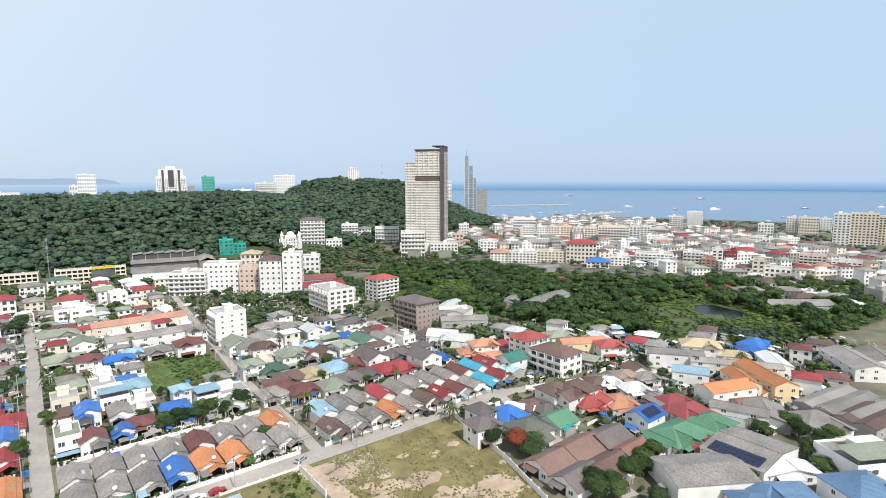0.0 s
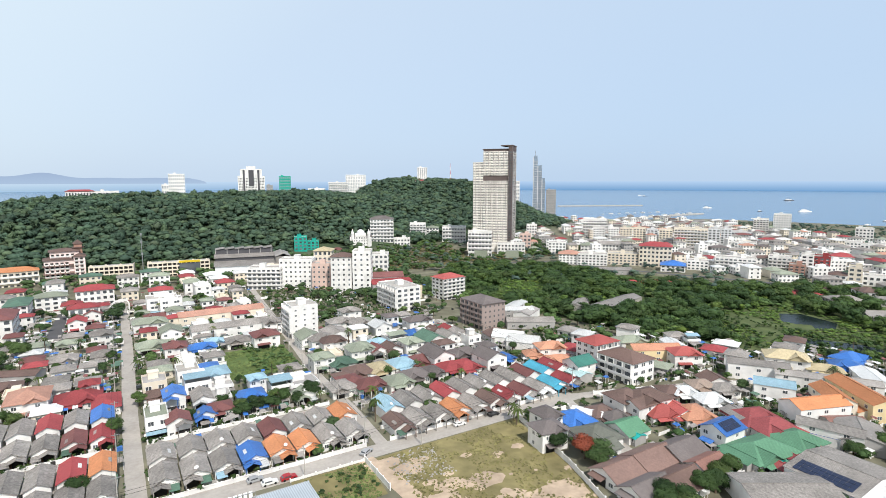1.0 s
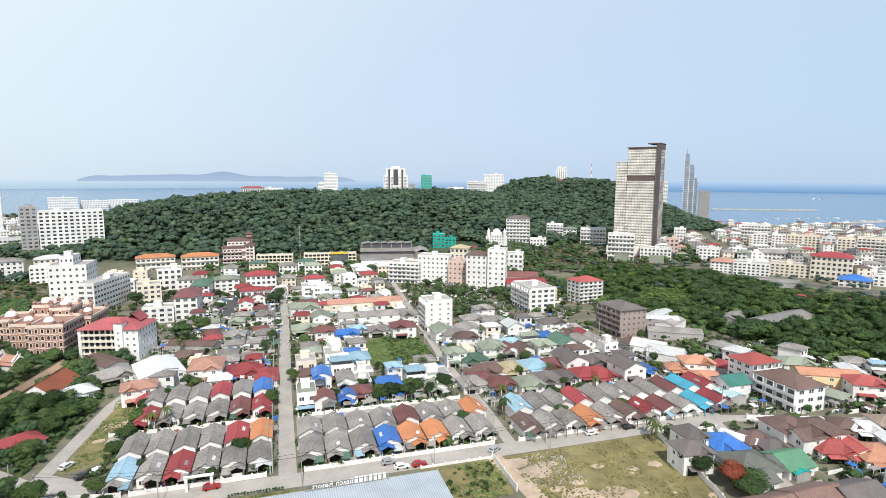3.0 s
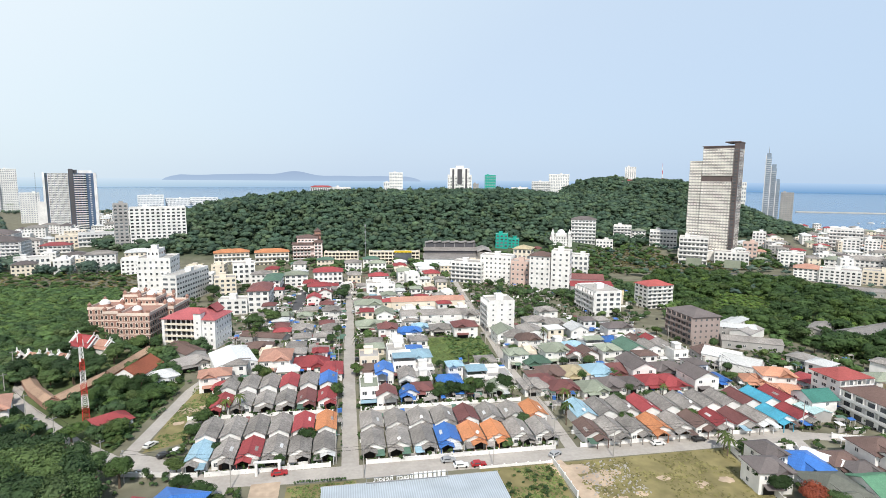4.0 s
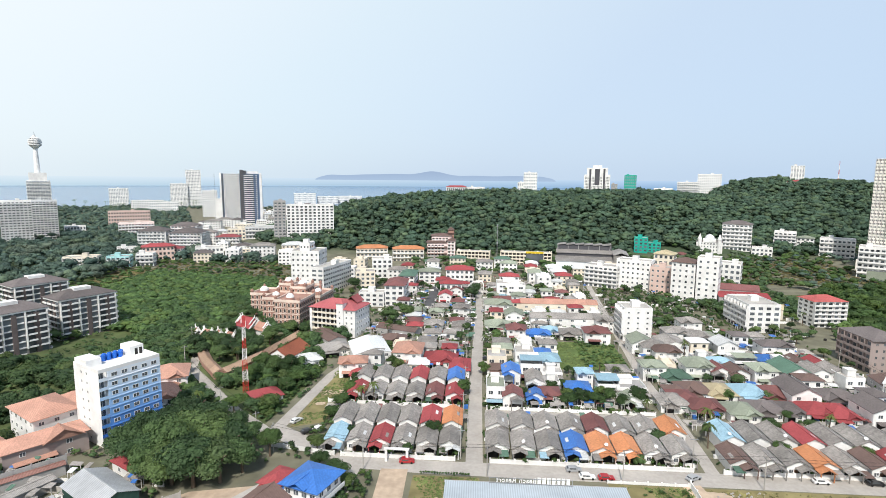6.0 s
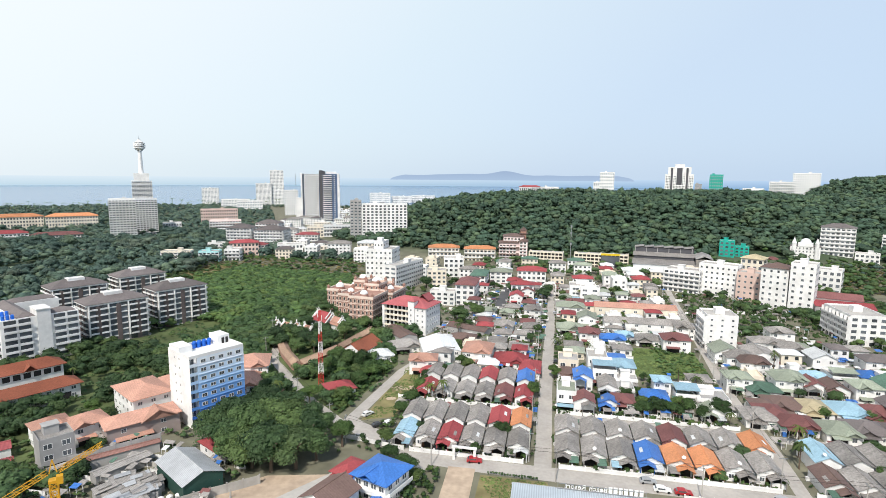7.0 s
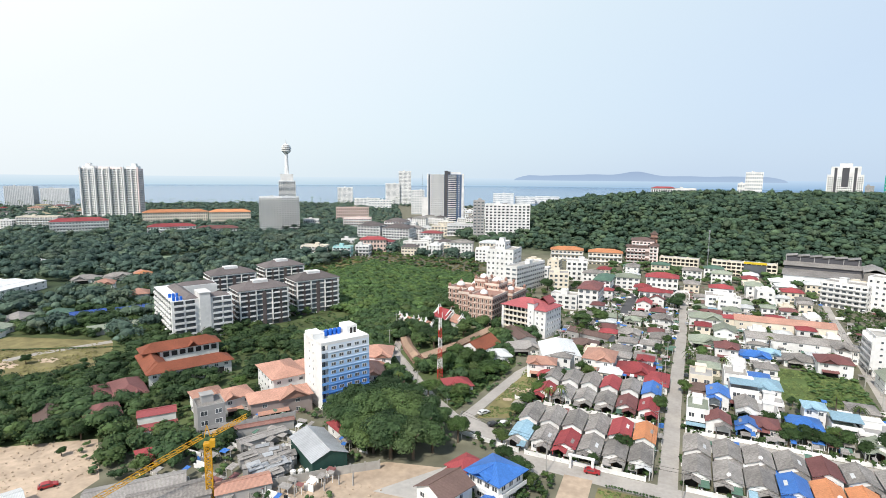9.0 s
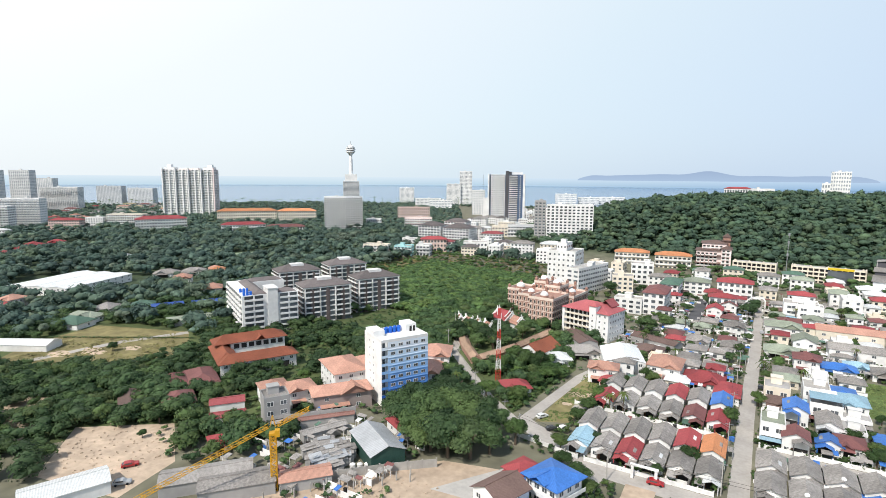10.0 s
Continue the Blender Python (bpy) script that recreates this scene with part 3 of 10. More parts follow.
hx, hy, hz = scatter(80000, -420, 1000, 480, 1330, lambda x, y: (hill(x, y) > 5) & (np.hypot(x + 35, y - 890) > 30) & (np.hypot(x - 366, y - 512) > 45) & clear_foot(x, y) & (y < np.interp(x, (250, 480), (900, 1080))), 3, 7.2)
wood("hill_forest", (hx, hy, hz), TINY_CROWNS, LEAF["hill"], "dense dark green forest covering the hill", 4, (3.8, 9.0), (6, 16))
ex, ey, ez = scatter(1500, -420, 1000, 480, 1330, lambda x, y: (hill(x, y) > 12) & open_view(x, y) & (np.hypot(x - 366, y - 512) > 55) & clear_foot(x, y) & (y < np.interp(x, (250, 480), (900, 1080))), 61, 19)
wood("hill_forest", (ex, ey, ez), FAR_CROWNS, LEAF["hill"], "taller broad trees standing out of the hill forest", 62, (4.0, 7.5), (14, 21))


# ---- kinds of building ----
def window_mesh(f):
    """A sash window 1 by 1, to be scaled: one frame proud of the wall with two dark panes set back in it."""
    xs, zs = (-0.5, -0.44, -0.03, 0.03, 0.44, 0.5), (0, 0.06, 0.94, 1)
    v = [(x, -0.07, z) for z in zs for x in xs] + [(-0.5, 0.1, 0), (0.5, 0.1, 0), (0.5, 0.1, 1), (-0.5, 0.1, 1)]
    faces, panes = [], []
    for k in range(3):
        for i in range(5):
            q = (6 * k + i, 6 * k + i + 1, 6 * k + i + 7, 6 * k + i + 6)
            if k == 1 and i in (1, 3):
                n = len(v)
                v += [(v[c][0], -0.03, v[c][2]) for c in q]
                faces += [(q[e], q[(e + 1) % 4], n + (e + 1) % 4, n + e) for e in range(4)]
                panes.append((n, n + 1, n + 2, n + 3))
            else:
                faces.append(q)
    faces += [(24, 25, 5, 4, 3, 2, 1, 0), (18, 19, 20, 21, 22, 23, 26, 27), (0, 6, 12, 18, 27, 24), (5, 25, 26, 23, 17, 11)]
    f.add(v, faces + panes)
    f.s[-len(panes):] = [1] * len(panes)


def pane_window(parent, x, y, z, w, h, rz=0.0):
    """A near window whose frame and pane are meshes of their own."""
    at = pose(x, y, z, 0, 0, rz) @ Matrix.Diagonal((w, 1.0, h, 1))
    ob = part("window", form(("window_frame",), lambda f: [f.box(a, b, -0.07, 0.1, 0, 1) for a, b in ((-0.5, -0.44), (-0.03, 0.03), (0.44, 0.5))] and f.box(-0.46, 0.46, -0.068, 0.1, 0, 0.06).box(-0.46, 0.46, -0.068, 0.1, 0.94, 1)), WHITE, parent)
    ob.matrix_basis = at
    part("pane", form(("window_pane",), lambda f: f.box(-0.435, 0.435, -0.03, 0.1, 0.065, 0.935)), GLASS, ob)
    return ob


def window(parent, x, y, z, w, h, rz=0.0, frame_mat=None):
    ob = part("window", form(("window",), window_mesh), [frame_mat or WHITE, GLASS], parent)
    ob.matrix_basis = pose(x, y, z, 0, 0, rz) @ Matrix.Diagonal((w, 1.0, h, 1))
    return ob


def row_house(x, y, roof="g", w=6.4, d=12.0, h=3.1, rz=0.0, wall=None, porch=True, rise=None, group="row houses"):
    """A small one-storey house; its gable looks down its local -y."""
    rng = random.Random(int(x * 13 + y * 29))
    rise = rise or round(w * 0.24, 2)
    label = "one-storey house with a %s gable roof" % ROOF_WORD[roof]
    t = thing("house", x, y, 0, rz, label, "house", group)
    m = wall or WHITE
    y0 = round(-d / 2 + (1.7 if porch else 0.0), 2)
    up = h + (0.0 if porch else 0.95)
    part("wall", form(("wall", w, d, up, rise, porch), lambda f: f.gable_body(-w / 2 + 0.1, w / 2 - 0.1, y0, d / 2, up, rise)), m, t)
    part("roof", form(("row_roof", w, d, up, rise, porch), lambda f: f.gable_roof(-w / 2, w / 2, y0 - 0.2, d / 2 - 0.1, up, rise, 0.3)), ROOF[roof], t)
    if rng.random() < 0.55:
        sx_ = rng.choice((-1, 1))
        def sheet(f):
            a, b = sx_ * w * 0.3 - 0.4, sx_ * w * 0.3 + 0.4
            za, zb = (up + rise * (1 - 2 * abs(c) / w) + 0.17 for c in (a, b))
            f.slab([(a, -1.2, za), (b, -1.2, zb), (b, 1.4, zb), (a, 1.4, za)], 0.04)
        part("roof_sheet", form(("roof_sheet", w, sx_, up, rise), sheet), ROOF[rng.choice("gsw")], t, "replaced roof sheet", at=(0, rng.uniform(-2, 2), 0))
    if rng.random() < 0.14:
        part("dish", form(("dish",), lambda f: f.tube(0, 0, 0, 0.1, 0.2, 0.55, 12).tube(0, 0, -0.5, 0, 0.05, 0.05, 6)), WHITE, t, "white satellite dish", at=(rng.uniform(-0.2, 0.2) * w, y0 + 0.6, up + rise + 0.35, 35, 0, rng.uniform(-30, 30)))
    if porch:
        side, pw = rng.choice((-1, 1)), w * 0.62
        px = side * (w - pw) / 2

        def porch_roof(f):
            f.gable_roof(px - pw / 2, px + pw / 2, -d / 2 - 0.9, y0 - 0.3, h - 0.45, pw * 0.22, 0.28, 0.1)
            for q in (-1, 1):
                f.box(px + q * pw * 0.44 - 0.12, px + q * pw * 0.44 + 0.12, -d / 2 - 0.9, -d / 2 - 0.66, 0, h - 0.4)
        part("porch", form(("porch", w, d, h, side), porch_roof), ROOF[roof if rng.random() < 0.8 else rng.choice("gsmw")], t)
        # Carport shade is a dark sheet on the closed front wall.
        part("carport_opening", form(("carport_opening", w), lambda f: f.box(-w * 0.24, w * 0.24, -0.05, 0.05, 0, 2.25)), SHADEGAP, t, "dark sheet painted as carport shade", at=(px, y0, 0))
        part("door", form(("door",), lambda f: f.box(-0.45, 0.45, -0.06, 0.05, 0, 2.05)), WOOD, t, at=(-side * w * 0.1, y0 - 0.06, 0))
        window(t, -side * (w / 2 - 1.3), y0, 0.9, 1.3, 1.2)
        if rng.random() < 0.6:
            part("awning", form(("yard_awning", w, d), lambda f: f.slab([(-w * 0.2, -d / 2 - 1.6, 2.2), (w * 0.2, -d / 2 - 1.6, 2.2), (w * 0.2, -d / 2 + 1.4, 2.6), (-w * 0.2, -d / 2 + 1.4, 2.6)], 0.06)), ROOF[rng.choice("gswgcnbk")], t, "sheet awning over the front yard", at=(-side * w * 0.27, 0, 0))
    if rng.random() < 0.45:
        part("lean_to", form(("lean_to", w, d, h), lambda f: f.slab([(-w / 2 - 0.1, d / 2 + 0.2, h - 0.2), (w / 2 + 0.1, d / 2 + 0.2, h - 0.2), (w / 2 + 0.1, d / 2 + 1.9, h - 0.6), (-w / 2 - 0.1, d / 2 + 1.9, h - 0.6)], 0.08)),
             ROOF[rng.choice("sgwr")], t, at=(0, -0.6, 0.25))
    return t


def villa(x, y, roof="p", w=10.0, d=11.0, storeys=2, rz=0.0, wall=None, hip=True, group="villas"):
    """A detached house with a hipped or gabled roof, windows in each storey and a porch roof."""
    rng = random.Random(int(x * 7 + y * 3))
    h = 3.0 * storeys
    t = thing("villa", x, y, 0, rz, "%s house with a %s roof" % ("two-storey" if storeys > 1 else "detached one-storey", ROOF_WORD[roof]), "house", group)
    m = wall or WHITE
    rise = round(min(w, d) * 0.24, 2)
    part("wall", form(("villa_wall", w, d, h), lambda f: f.box(-w / 2, w / 2, -d / 2, d / 2, 0, h)), m, t)
    if hip:
        part("roof", form(("hip", w, d, h), lambda f: f.hip_roof(-w / 2, w / 2, -d / 2, d / 2, h, rise)), ROOF[roof], t)
        s = rng.choice((-1, 1))

        def gablet(f):
            q = w * 0.24
            f.gable_roof(s * w * 0.2 - q, s * w * 0.2 + q, -d / 2 - 0.9, 0, h - 0.05, q * 0.55, 0.35, 0.12)
            f.add([(s * w * 0.2 - q, -d / 2 - 0.7, h - 0.2), (s * w * 0.2 + q, -d / 2 - 0.7, h - 0.2), (s * w * 0.2, -d / 2 - 0.7, h + q * 0.5)], [(0, 1, 2)])
        part("front_gable", form(("gablet", w, d, h, s), gablet), ROOF[roof], t)
    else:
        part("gable", form(("gables", w, d, h, rise), lambda f: f.add([(-w / 2, -d / 2, h), (w / 2, -d / 2, h), (0, -d / 2, h + rise), (-w / 2, d / 2, h), (w / 2, d / 2, h), (0, d / 2, h + rise)],
             [(0, 1, 2), (3, 5, 4), (0, 2, 5, 3), (1, 4, 5, 2), (0, 3, 4, 1)])), m, t)
        part("roof", form(("gabler", w, d, h), lambda f: f.gable_roof(-w / 2, w / 2, -d / 2, d / 2, h, rise, 0.6)), ROOF[roof], t)
    # A dark sheet paints the carport's shade onto the solid wall.
    part("carport_opening", form(("villa_shade_sheet", w), lambda f: f.box(-w * 0.36, w * 0.08, -0.05, 0.05, 0, 2.4)), SHADEGAP, t, "dark sheet painted as carport shade", at=(0, -d / 2, 0))
    for s in range(storeys):
        for q in (-0.28, 0.26):
            if s or q > 0:
                window(t, q * w, -d / 2, 3 * s + 0.95, 1.5, 1.25)
        for q in (0.1,):
            window(t, -w / 2, q * d, 3 * s + 0.95, 1.2, 1.2, -90)
            window(t, w / 2, q * d, 3 * s + 0.95, 1.2, 1.2, 90)
    part("porch_roof", form(("porch_roof", w, d), lambda f: f.slab([(-w * 0.4, -d / 2 - 2.2, 2.5), (w * 0.1, -d / 2 - 2.2, 2.5), (w * 0.1, -d / 2, 2.9), (-w * 0.4, -d / 2, 2.9)], 0.12)), ROOF[roof], t)
    return t


def flat_house(x, y, w=7.0, d=12.0, storeys=2, rz=0.0, wall=None, deck=None, group="flat-roofed houses"):
    """A concrete townhouse with parapet, roof room, balcony and windows."""
    rng = random.Random(int(x * 5 + y * 11))
    h = 3.1 * storeys
    t = thing("townhouse", x, y, 0, rz, "flat-roofed concrete townhouse with a parapet and a small roof room", "house", group)
    m = wall or WHITE

    def body(f):
        f.box(-w / 2, w / 2, -d / 2, d / 2, 0, h)
        for a, b, c, e in ((-w / 2, w / 2, -d / 2, -d / 2 + 0.2), (-w / 2, w / 2, d / 2 - 0.2, d / 2), (-w / 2, -w / 2 + 0.2, -d / 2 + 0.2, d / 2 - 0.2), (w / 2 - 0.2, w / 2, -d / 2 + 0.2, d / 2 - 0.2)):
            f.box(a, b, c, e, h + 0.003, h + 0.75)
    part("wall", form(("flat", w, d, h), body), m, t)
    part("roof", form(("deck", w, d), lambda f: f.box(-w / 2 + 0.22, w / 2 - 0.22, -d / 2 + 0.22, d / 2 - 0.22, 0, 0.06)), deck or rng.choice((CONCRETE, GREYWALL, ROOF["s"], ROOF["e"])), t, at=(0, 0, h + 0.01))
    kind = rng.random()
    if kind < 0.45:
        part("roof_canopy", form(("roof_canopy", w, d, h), lambda f: f.slab([(-w / 2 - 0.2, -d / 2 - 0.4, 2.3), (w / 2 + 0.2, -d / 2 - 0.4, 2.3), (w / 2 + 0.2, 0, 2.9), (-w / 2 - 0.2, 0, 2.9)], 0.08)
             .box(-w / 2 + 0.1, -w / 2 + 0.2, -d / 2 + 0.1, -d / 2 + 0.2, 0.76, 2.25).box(w / 2 - 0.2, w / 2 - 0.1, -d / 2 + 0.1, -d / 2 + 0.2, 0.76, 2.25)), ROOF[rng.choice("csgwec")], t, "sheet canopy over the roof terrace", at=(0, 0, h))
    if kind > 0.3:
        part("awning", form(("awning", w, d), lambda f: f.slab([(-w / 2, -d / 2 - 3.2, 2.35), (w / 2, -d / 2 - 3.2, 2.35), (w / 2, -d / 2 - 1.35, 2.75), (-w / 2, -d / 2 - 1.35, 2.75)], 0.07)), ROOF[rng.choice("csgwgmr")], t, "sheet awning over the forecourt")
    part("roof_room", form(("roof_room", w), lambda f: f.box(-w * 0.22, w * 0.22, -1.6, 1.6, 0, 2.4).box(-w * 0.25, w * 0.25, -1.8, 1.8, 2.4, 2.6)), m, t, at=(rng.uniform(-0.15, 0.15) * w, d * rng.uniform(0, 0.25), h + 0.07))
    for s in range(1, storeys):
        for q in (-0.27, 0.25):
            window(t, q * w, -d / 2, 3.1 * s + 0.8, w * 0.26, 1.5)
    # Ground-floor shade painted as a dark sheet; the wall behind is closed.
    part("carport_opening", form(("flat_shade_sheet", w), lambda f: f.box(-w * 0.42, w * 0.42, -0.12, 0.05, 0, 2.5)), SHADEGAP, t, "dark sheet painted as ground-floor shade", at=(0, -d / 2, 0))
    part("balcony", form(("balc", w), lambda f: f.box(-w / 2, w / 2, -1.3, 0, 0, 0.15).box(-w / 2, w / 2, -1.3, -1.2, 0.15, 1.0)), m, t, at=(0, -d / 2 - 0.003, 3.0))
    return t


def shed(x, y, w, d, h=4.0, roof="s", rz=0.0, wall=None, rise=None, name="warehouse", label="", group="sheds", spans=1):
    """A long low building under one or more sheet-metal gables with the ridge along its local y."""
    t = thing(name, x, y, 0, rz, label or "long low shed under a %s gable roof" % ROOF_WORD[roof], "shed", group)
    if w >= 13 and spans == 1 and h < 4.6 and math.hypot(x, y) < 330 and name == "warehouse":
        spans = 2
    s = w / spans
    rise = rise or round(s * 0.14, 2)
    for i in range(spans):
        c = -w / 2 + s * (i + 0.5)
        part("wall", form(("shed_wall", s, d, h, rise), lambda f: f.gable_body(-s / 2, s / 2, -d / 2, d / 2, h, rise)), wall or GREYWALL, t, at=(c, 0, 0))
        part("roof", form(("shed_roof", s, d, h, rise), lambda f: f.gable_roof(-s / 2, s / 2, -d / 2, d / 2, h, rise, 0.28, 0.1)), ROOF[roof], t, at=(c, 0, 0))
    for i in range(max(2, int(d / 6))):
        for q in range(2 if h >= 5 else 1):
            window(t, -w / 2, -d / 2 + (i + 0.5) * d / max(2, int(d / 6)), 1.2 + 2.7 * q, 1.6, 1.2, -90)
            if h >= 5:
                window(t, w / 2, -d / 2 + (i + 0.5) * d / max(2, int(d / 6)), 1.2 + 2.7 * q, 1.6, 1.2, 90)
    if h >= 5:
        for i in range(max(2, int(w / 4))):
            for q in range(2):
                window(t, -w / 2 + (i + 0.5) * w / max(2, int(w / 4)), -d / 2, 1.2 + 2.7 * q, 1.5, 1.2)
    return t


def opening_row(f, n, length, y, win_w, win_h, sill, face, frame_slot=0, glass_slot=1):
    """One storey's windows along a face: glass set in a proud frame."""
    for i in range(n):
        c = -length / 2 + (i + 0.5) * length / n
        a, b = c - win_w / 2, c + win_w / 2
        if face == "s":
            f.box(a, b, y - 0.04, y + 0.15, sill, sill + win_h, glass_slot)
            f.box(a - 0.1, b + 0.1, y - 0.14, y, sill - 0.14, sill, frame_slot)
        elif face == "n":
            f.box(a, b, y - 0.15, y + 0.04, sill, sill + win_h, glass_slot)
        elif face == "w":
            f.box(y - 0.04, y + 0.15, a, b, sill, sill + win_h, glass_slot)
            f.box(y - 0.14, y, a - 0.1, b + 0.1, sill - 0.14, sill, frame_slot)
        else:
            f.box(y - 0.15, y + 0.04, a, b, sill, sill + win_h, glass_slot)
            f.box(y, y + 0.14, a - 0.1, b + 0.1, sill - 0.14, sill, frame_slot)


def block(x, y, w, d, h, rz=0.0, storeys=4, wall=None, trim=None, bays=None, side=None, balcony="", roof="flat", near=False, win=(0.55, 0.5), z=0.0,
          label="", name="apartment_building", group="apartment blocks", top=True):
    """A building of several storeys: walls, windows storey by storey, balconies on the faces named (s, w, e), a flat roof with parapet or a hipped one."""
    rng = random.Random(int(x * 3 + y * 19 + w))
    m, tr = wall or WHITE, trim or WHITE
    sh = h / storeys
    bays = bays or max(2, int(w / 3.4))
    side = side or max(2, int(d / 3.6))
    t = thing(name, x, y, z, rz, label or "white multi-storey apartment building with rows of windows", "building", group)
    hw, hd = w / 2, d / 2
    body = Form().box(-hw, hw, -hd, hd, -2 if z else 0, h)
    if roof == "flat":
        for a, b, c, e in ((-hw, hw, -hd, -hd + 0.25), (-hw, hw, hd - 0.25, hd), (-hw, -hw + 0.25, -hd + 0.25, hd - 0.25), (hw - 0.25, hw, -hd + 0.25, hd - 0.25)):
            body.box(a, b, c, e, h + 0.003, h + 0.9)
    part("wall", body, m, t)
    if roof == "flat":
        part("roof", Form().box(-hw + 0.27, hw - 0.27, -hd + 0.27, hd - 0.27, h + 0.003, h + 0.1), CONCRETE, t)
        if top:
            q = rng.uniform(-0.25, 0.25)
            part("stair_house", Form().box(q * w - 2, q * w + 2, -2, 2.2, h + 0.11, h + 2.9).box(q * w - 2.2, q * w + 2.2, -2.2, 2.4, h + 2.9, h + 3.1), m, t)
            for i in range(rng.choice((0, 2, 3)) if near else 0):
                part("water_tank", form(("tank",), lambda f: f.tube(0, 0, 0, 1.7, 0.7, 0.7, 10).tube(0, 0, 1.7, 1.95, 0.7, 0.25, 10)), rng.choice((TANKBLUE, STEEL, CONCRETE)), t, at=(q * w - 3.4 - 1.7 * i if q > 0 else q * w + 3.4 + 1.7 * i, 1, h + 0.11))
    else:
        part("roof", Form().hip_roof(-hw, hw, -hd, hd, h, round(min(w, d) * 0.2, 2), 0.8), ROOF[roof], t)
    ww, wh, ws, wz = w / bays * win[0], sh * win[1], d / side * win[0], sh * 0.28
    if near:
        for s in range(storeys):
            for i in range(bays):
                if "s" not in balcony:
                    window(t, -hw + (i + 0.5) * w / bays, -hd, s * sh + wz, ww, wh, 0, tr)
            for i in range(side):
                for sx_, face, turn in ((-1, "w", -90), (1, "e", 90)):
                    if face not in balcony:
                        window(t, sx_ * hw, -hd + (i + 0.5) * d / side, s * sh + wz, ws, wh, turn, tr)
    if not near or balcony:
        def storey(f):
            for face, n, length, yy in (("s", bays, w, -hd), ("n", bays, w, hd), ("w", side, d, -hw), ("e", side, d, hw)):
                if near and face in "wse" and face not in balcony:
                    continue
                k = face in balcony
                opening_row(f, n, length, yy, length / n * (0.62 if k else win[0]), sh * (0.62 if k else win[1]), sh * (0.08 if k else 0.28), face)
        rows = Form()
        storey(rows)
        if math.hypot(x, y) > 420:  # far off: all storeys in one part
            k, v, f = len(rows.v), list(rows.v), list(rows.f)
            for s in range(1, storeys):
                rows.v += [(a, b, c + s * sh) for a, b, c in v]
                rows.f += [tuple(i + s * k for i in q) for q in f]
            rows.s = rows.s * storeys
            # Beyond 1000 m the windows take the glass with haze in its colour.
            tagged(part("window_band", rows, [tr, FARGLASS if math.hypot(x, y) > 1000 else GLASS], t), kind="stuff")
        else:
            mesh = rows.mesh("window_band")
            for s in range(storeys):
                tagged(part("window_band", mesh, [tr, GLASS], t, at=(0, 0, s * sh)), kind="stuff")
    if balcony:
        bm = Form()
        for face in balcony:
            if face == "s":
                bm.box(-hw, hw, -hd - 1.25, -hd - 0.005, 0, 0.14).box(-hw, hw, -hd - 1.25, -hd - 1.15, 0.14, sh * 0.34)
                for i in range(bays + 1):
                    c = -hw + i * w / bays
                    bm.box(c - 0.1, c + 0.1, -hd - 1.14, -hd - 0.005, 0.142, sh - 0.01)
            elif face == "w":
                bm.box(-hw - 1.25, -hw - 0.005, -hd, hd, 0, 0.14).box(-hw - 1.25, -hw - 1.15, -hd, hd, 0.14, sh * 0.34)
                for i in range(side + 1):
                    c = -hd + i * d / side
                    bm.box(-hw - 1.14, -hw - 0.005, c - 0.1, c + 0.1, 0.142, sh - 0.01)
            else:
                bm.box(hw + 0.005, hw + 1.25, -hd, hd, 0, 0.14).box(hw + 1.15, hw + 1.25, -hd, hd, 0.14, sh * 0.34)
                for i in range(side + 1):
                    c = -hd + i * d / side
                    bm.box(hw + 0.005, hw + 1.14, c - 0.1, c + 0.1, 0.142, sh - 0.01)
        mesh = bm.mesh("balcony")
        for s in range(1, storeys):
            part("balcony", mesh, tr, t, at=(0, 0, s * sh))
    return t


LANES = []  # stretches of road: two ends and half the width


def lane(name, pts, width, z=0.03, material=None, label="worn pale concrete lane", kind="structure"):
    """A road along a line of points, as a thin slab with square joints."""
    f = Form()
    p = [Vector(q) for q in pts]
    left, right = [], []
    for i, q in enumerate(p):
        d = (p[min(i + 1, len(p) - 1)] - p[max(i - 1, 0)]).normalized()
        nrm = Vector((-d.y, d.x)) * width / 2
        left.append(q + nrm), right.append(q - nrm)
    for i in range(len(p) - 1):
        LANES.append((*pts[i], *pts[i + 1], width / 2))
        f.slab([(*right[i], z), (*right[i + 1], z), (*left[i + 1], z), (*left[i], z)], 0.25)
    return tagged(part(name, f, material or ROADMAT), label, "road", kind=kind)


def patch(name, outline, material, z=0.02, label="", category="ground"):
    """A flat piece of ground of its own surface."""
    return tagged(part(name, Form().prism(outline, z - 0.2, z), material), label, category, kind="structure")


def garden_wall(x0, y0, x1, y1, h=1.6, material=None, label="low white rendered boundary wall"):
    l = math.hypot(x1 - x0, y1 - y0)
    t = thing("boundary_wall", x0, y0, 0, math.degrees(math.atan2(y1 - y0, x1 - x0)), label, "boundary wall", "boundary walls")
    part("panel", Form().box(0, l, -0.08, 0.08, 0, h), material or WHITE, t)
    n = max(1, int(l / 3.5))
    for i in range(n + 1):
        part("post", form(("wall_post", h), lambda f: f.box(-0.16, 0.16, -0.16, 0.16, 0, h + 0.2).box(-0.2, 0.2, -0.2, 0.2, h + 0.2, h + 0.28)), material or WHITE, t, at=(l * i / n, 0, 0))
    return t

# ---- lanes and open ground ----
lane("road", [(0.5, 140), (0.6, 200), (1.5, 264), (2.4, 336), (2.8, 395)], 4.9, label="long straight concrete residential street")
lane("road", [(-62, 158.5), (-45, 148), (-30, 142), (-12, 140.8), (60, 140.2), (142, 139.5)], 7.0, 0.035, label="concrete lane along the front of the row houses")
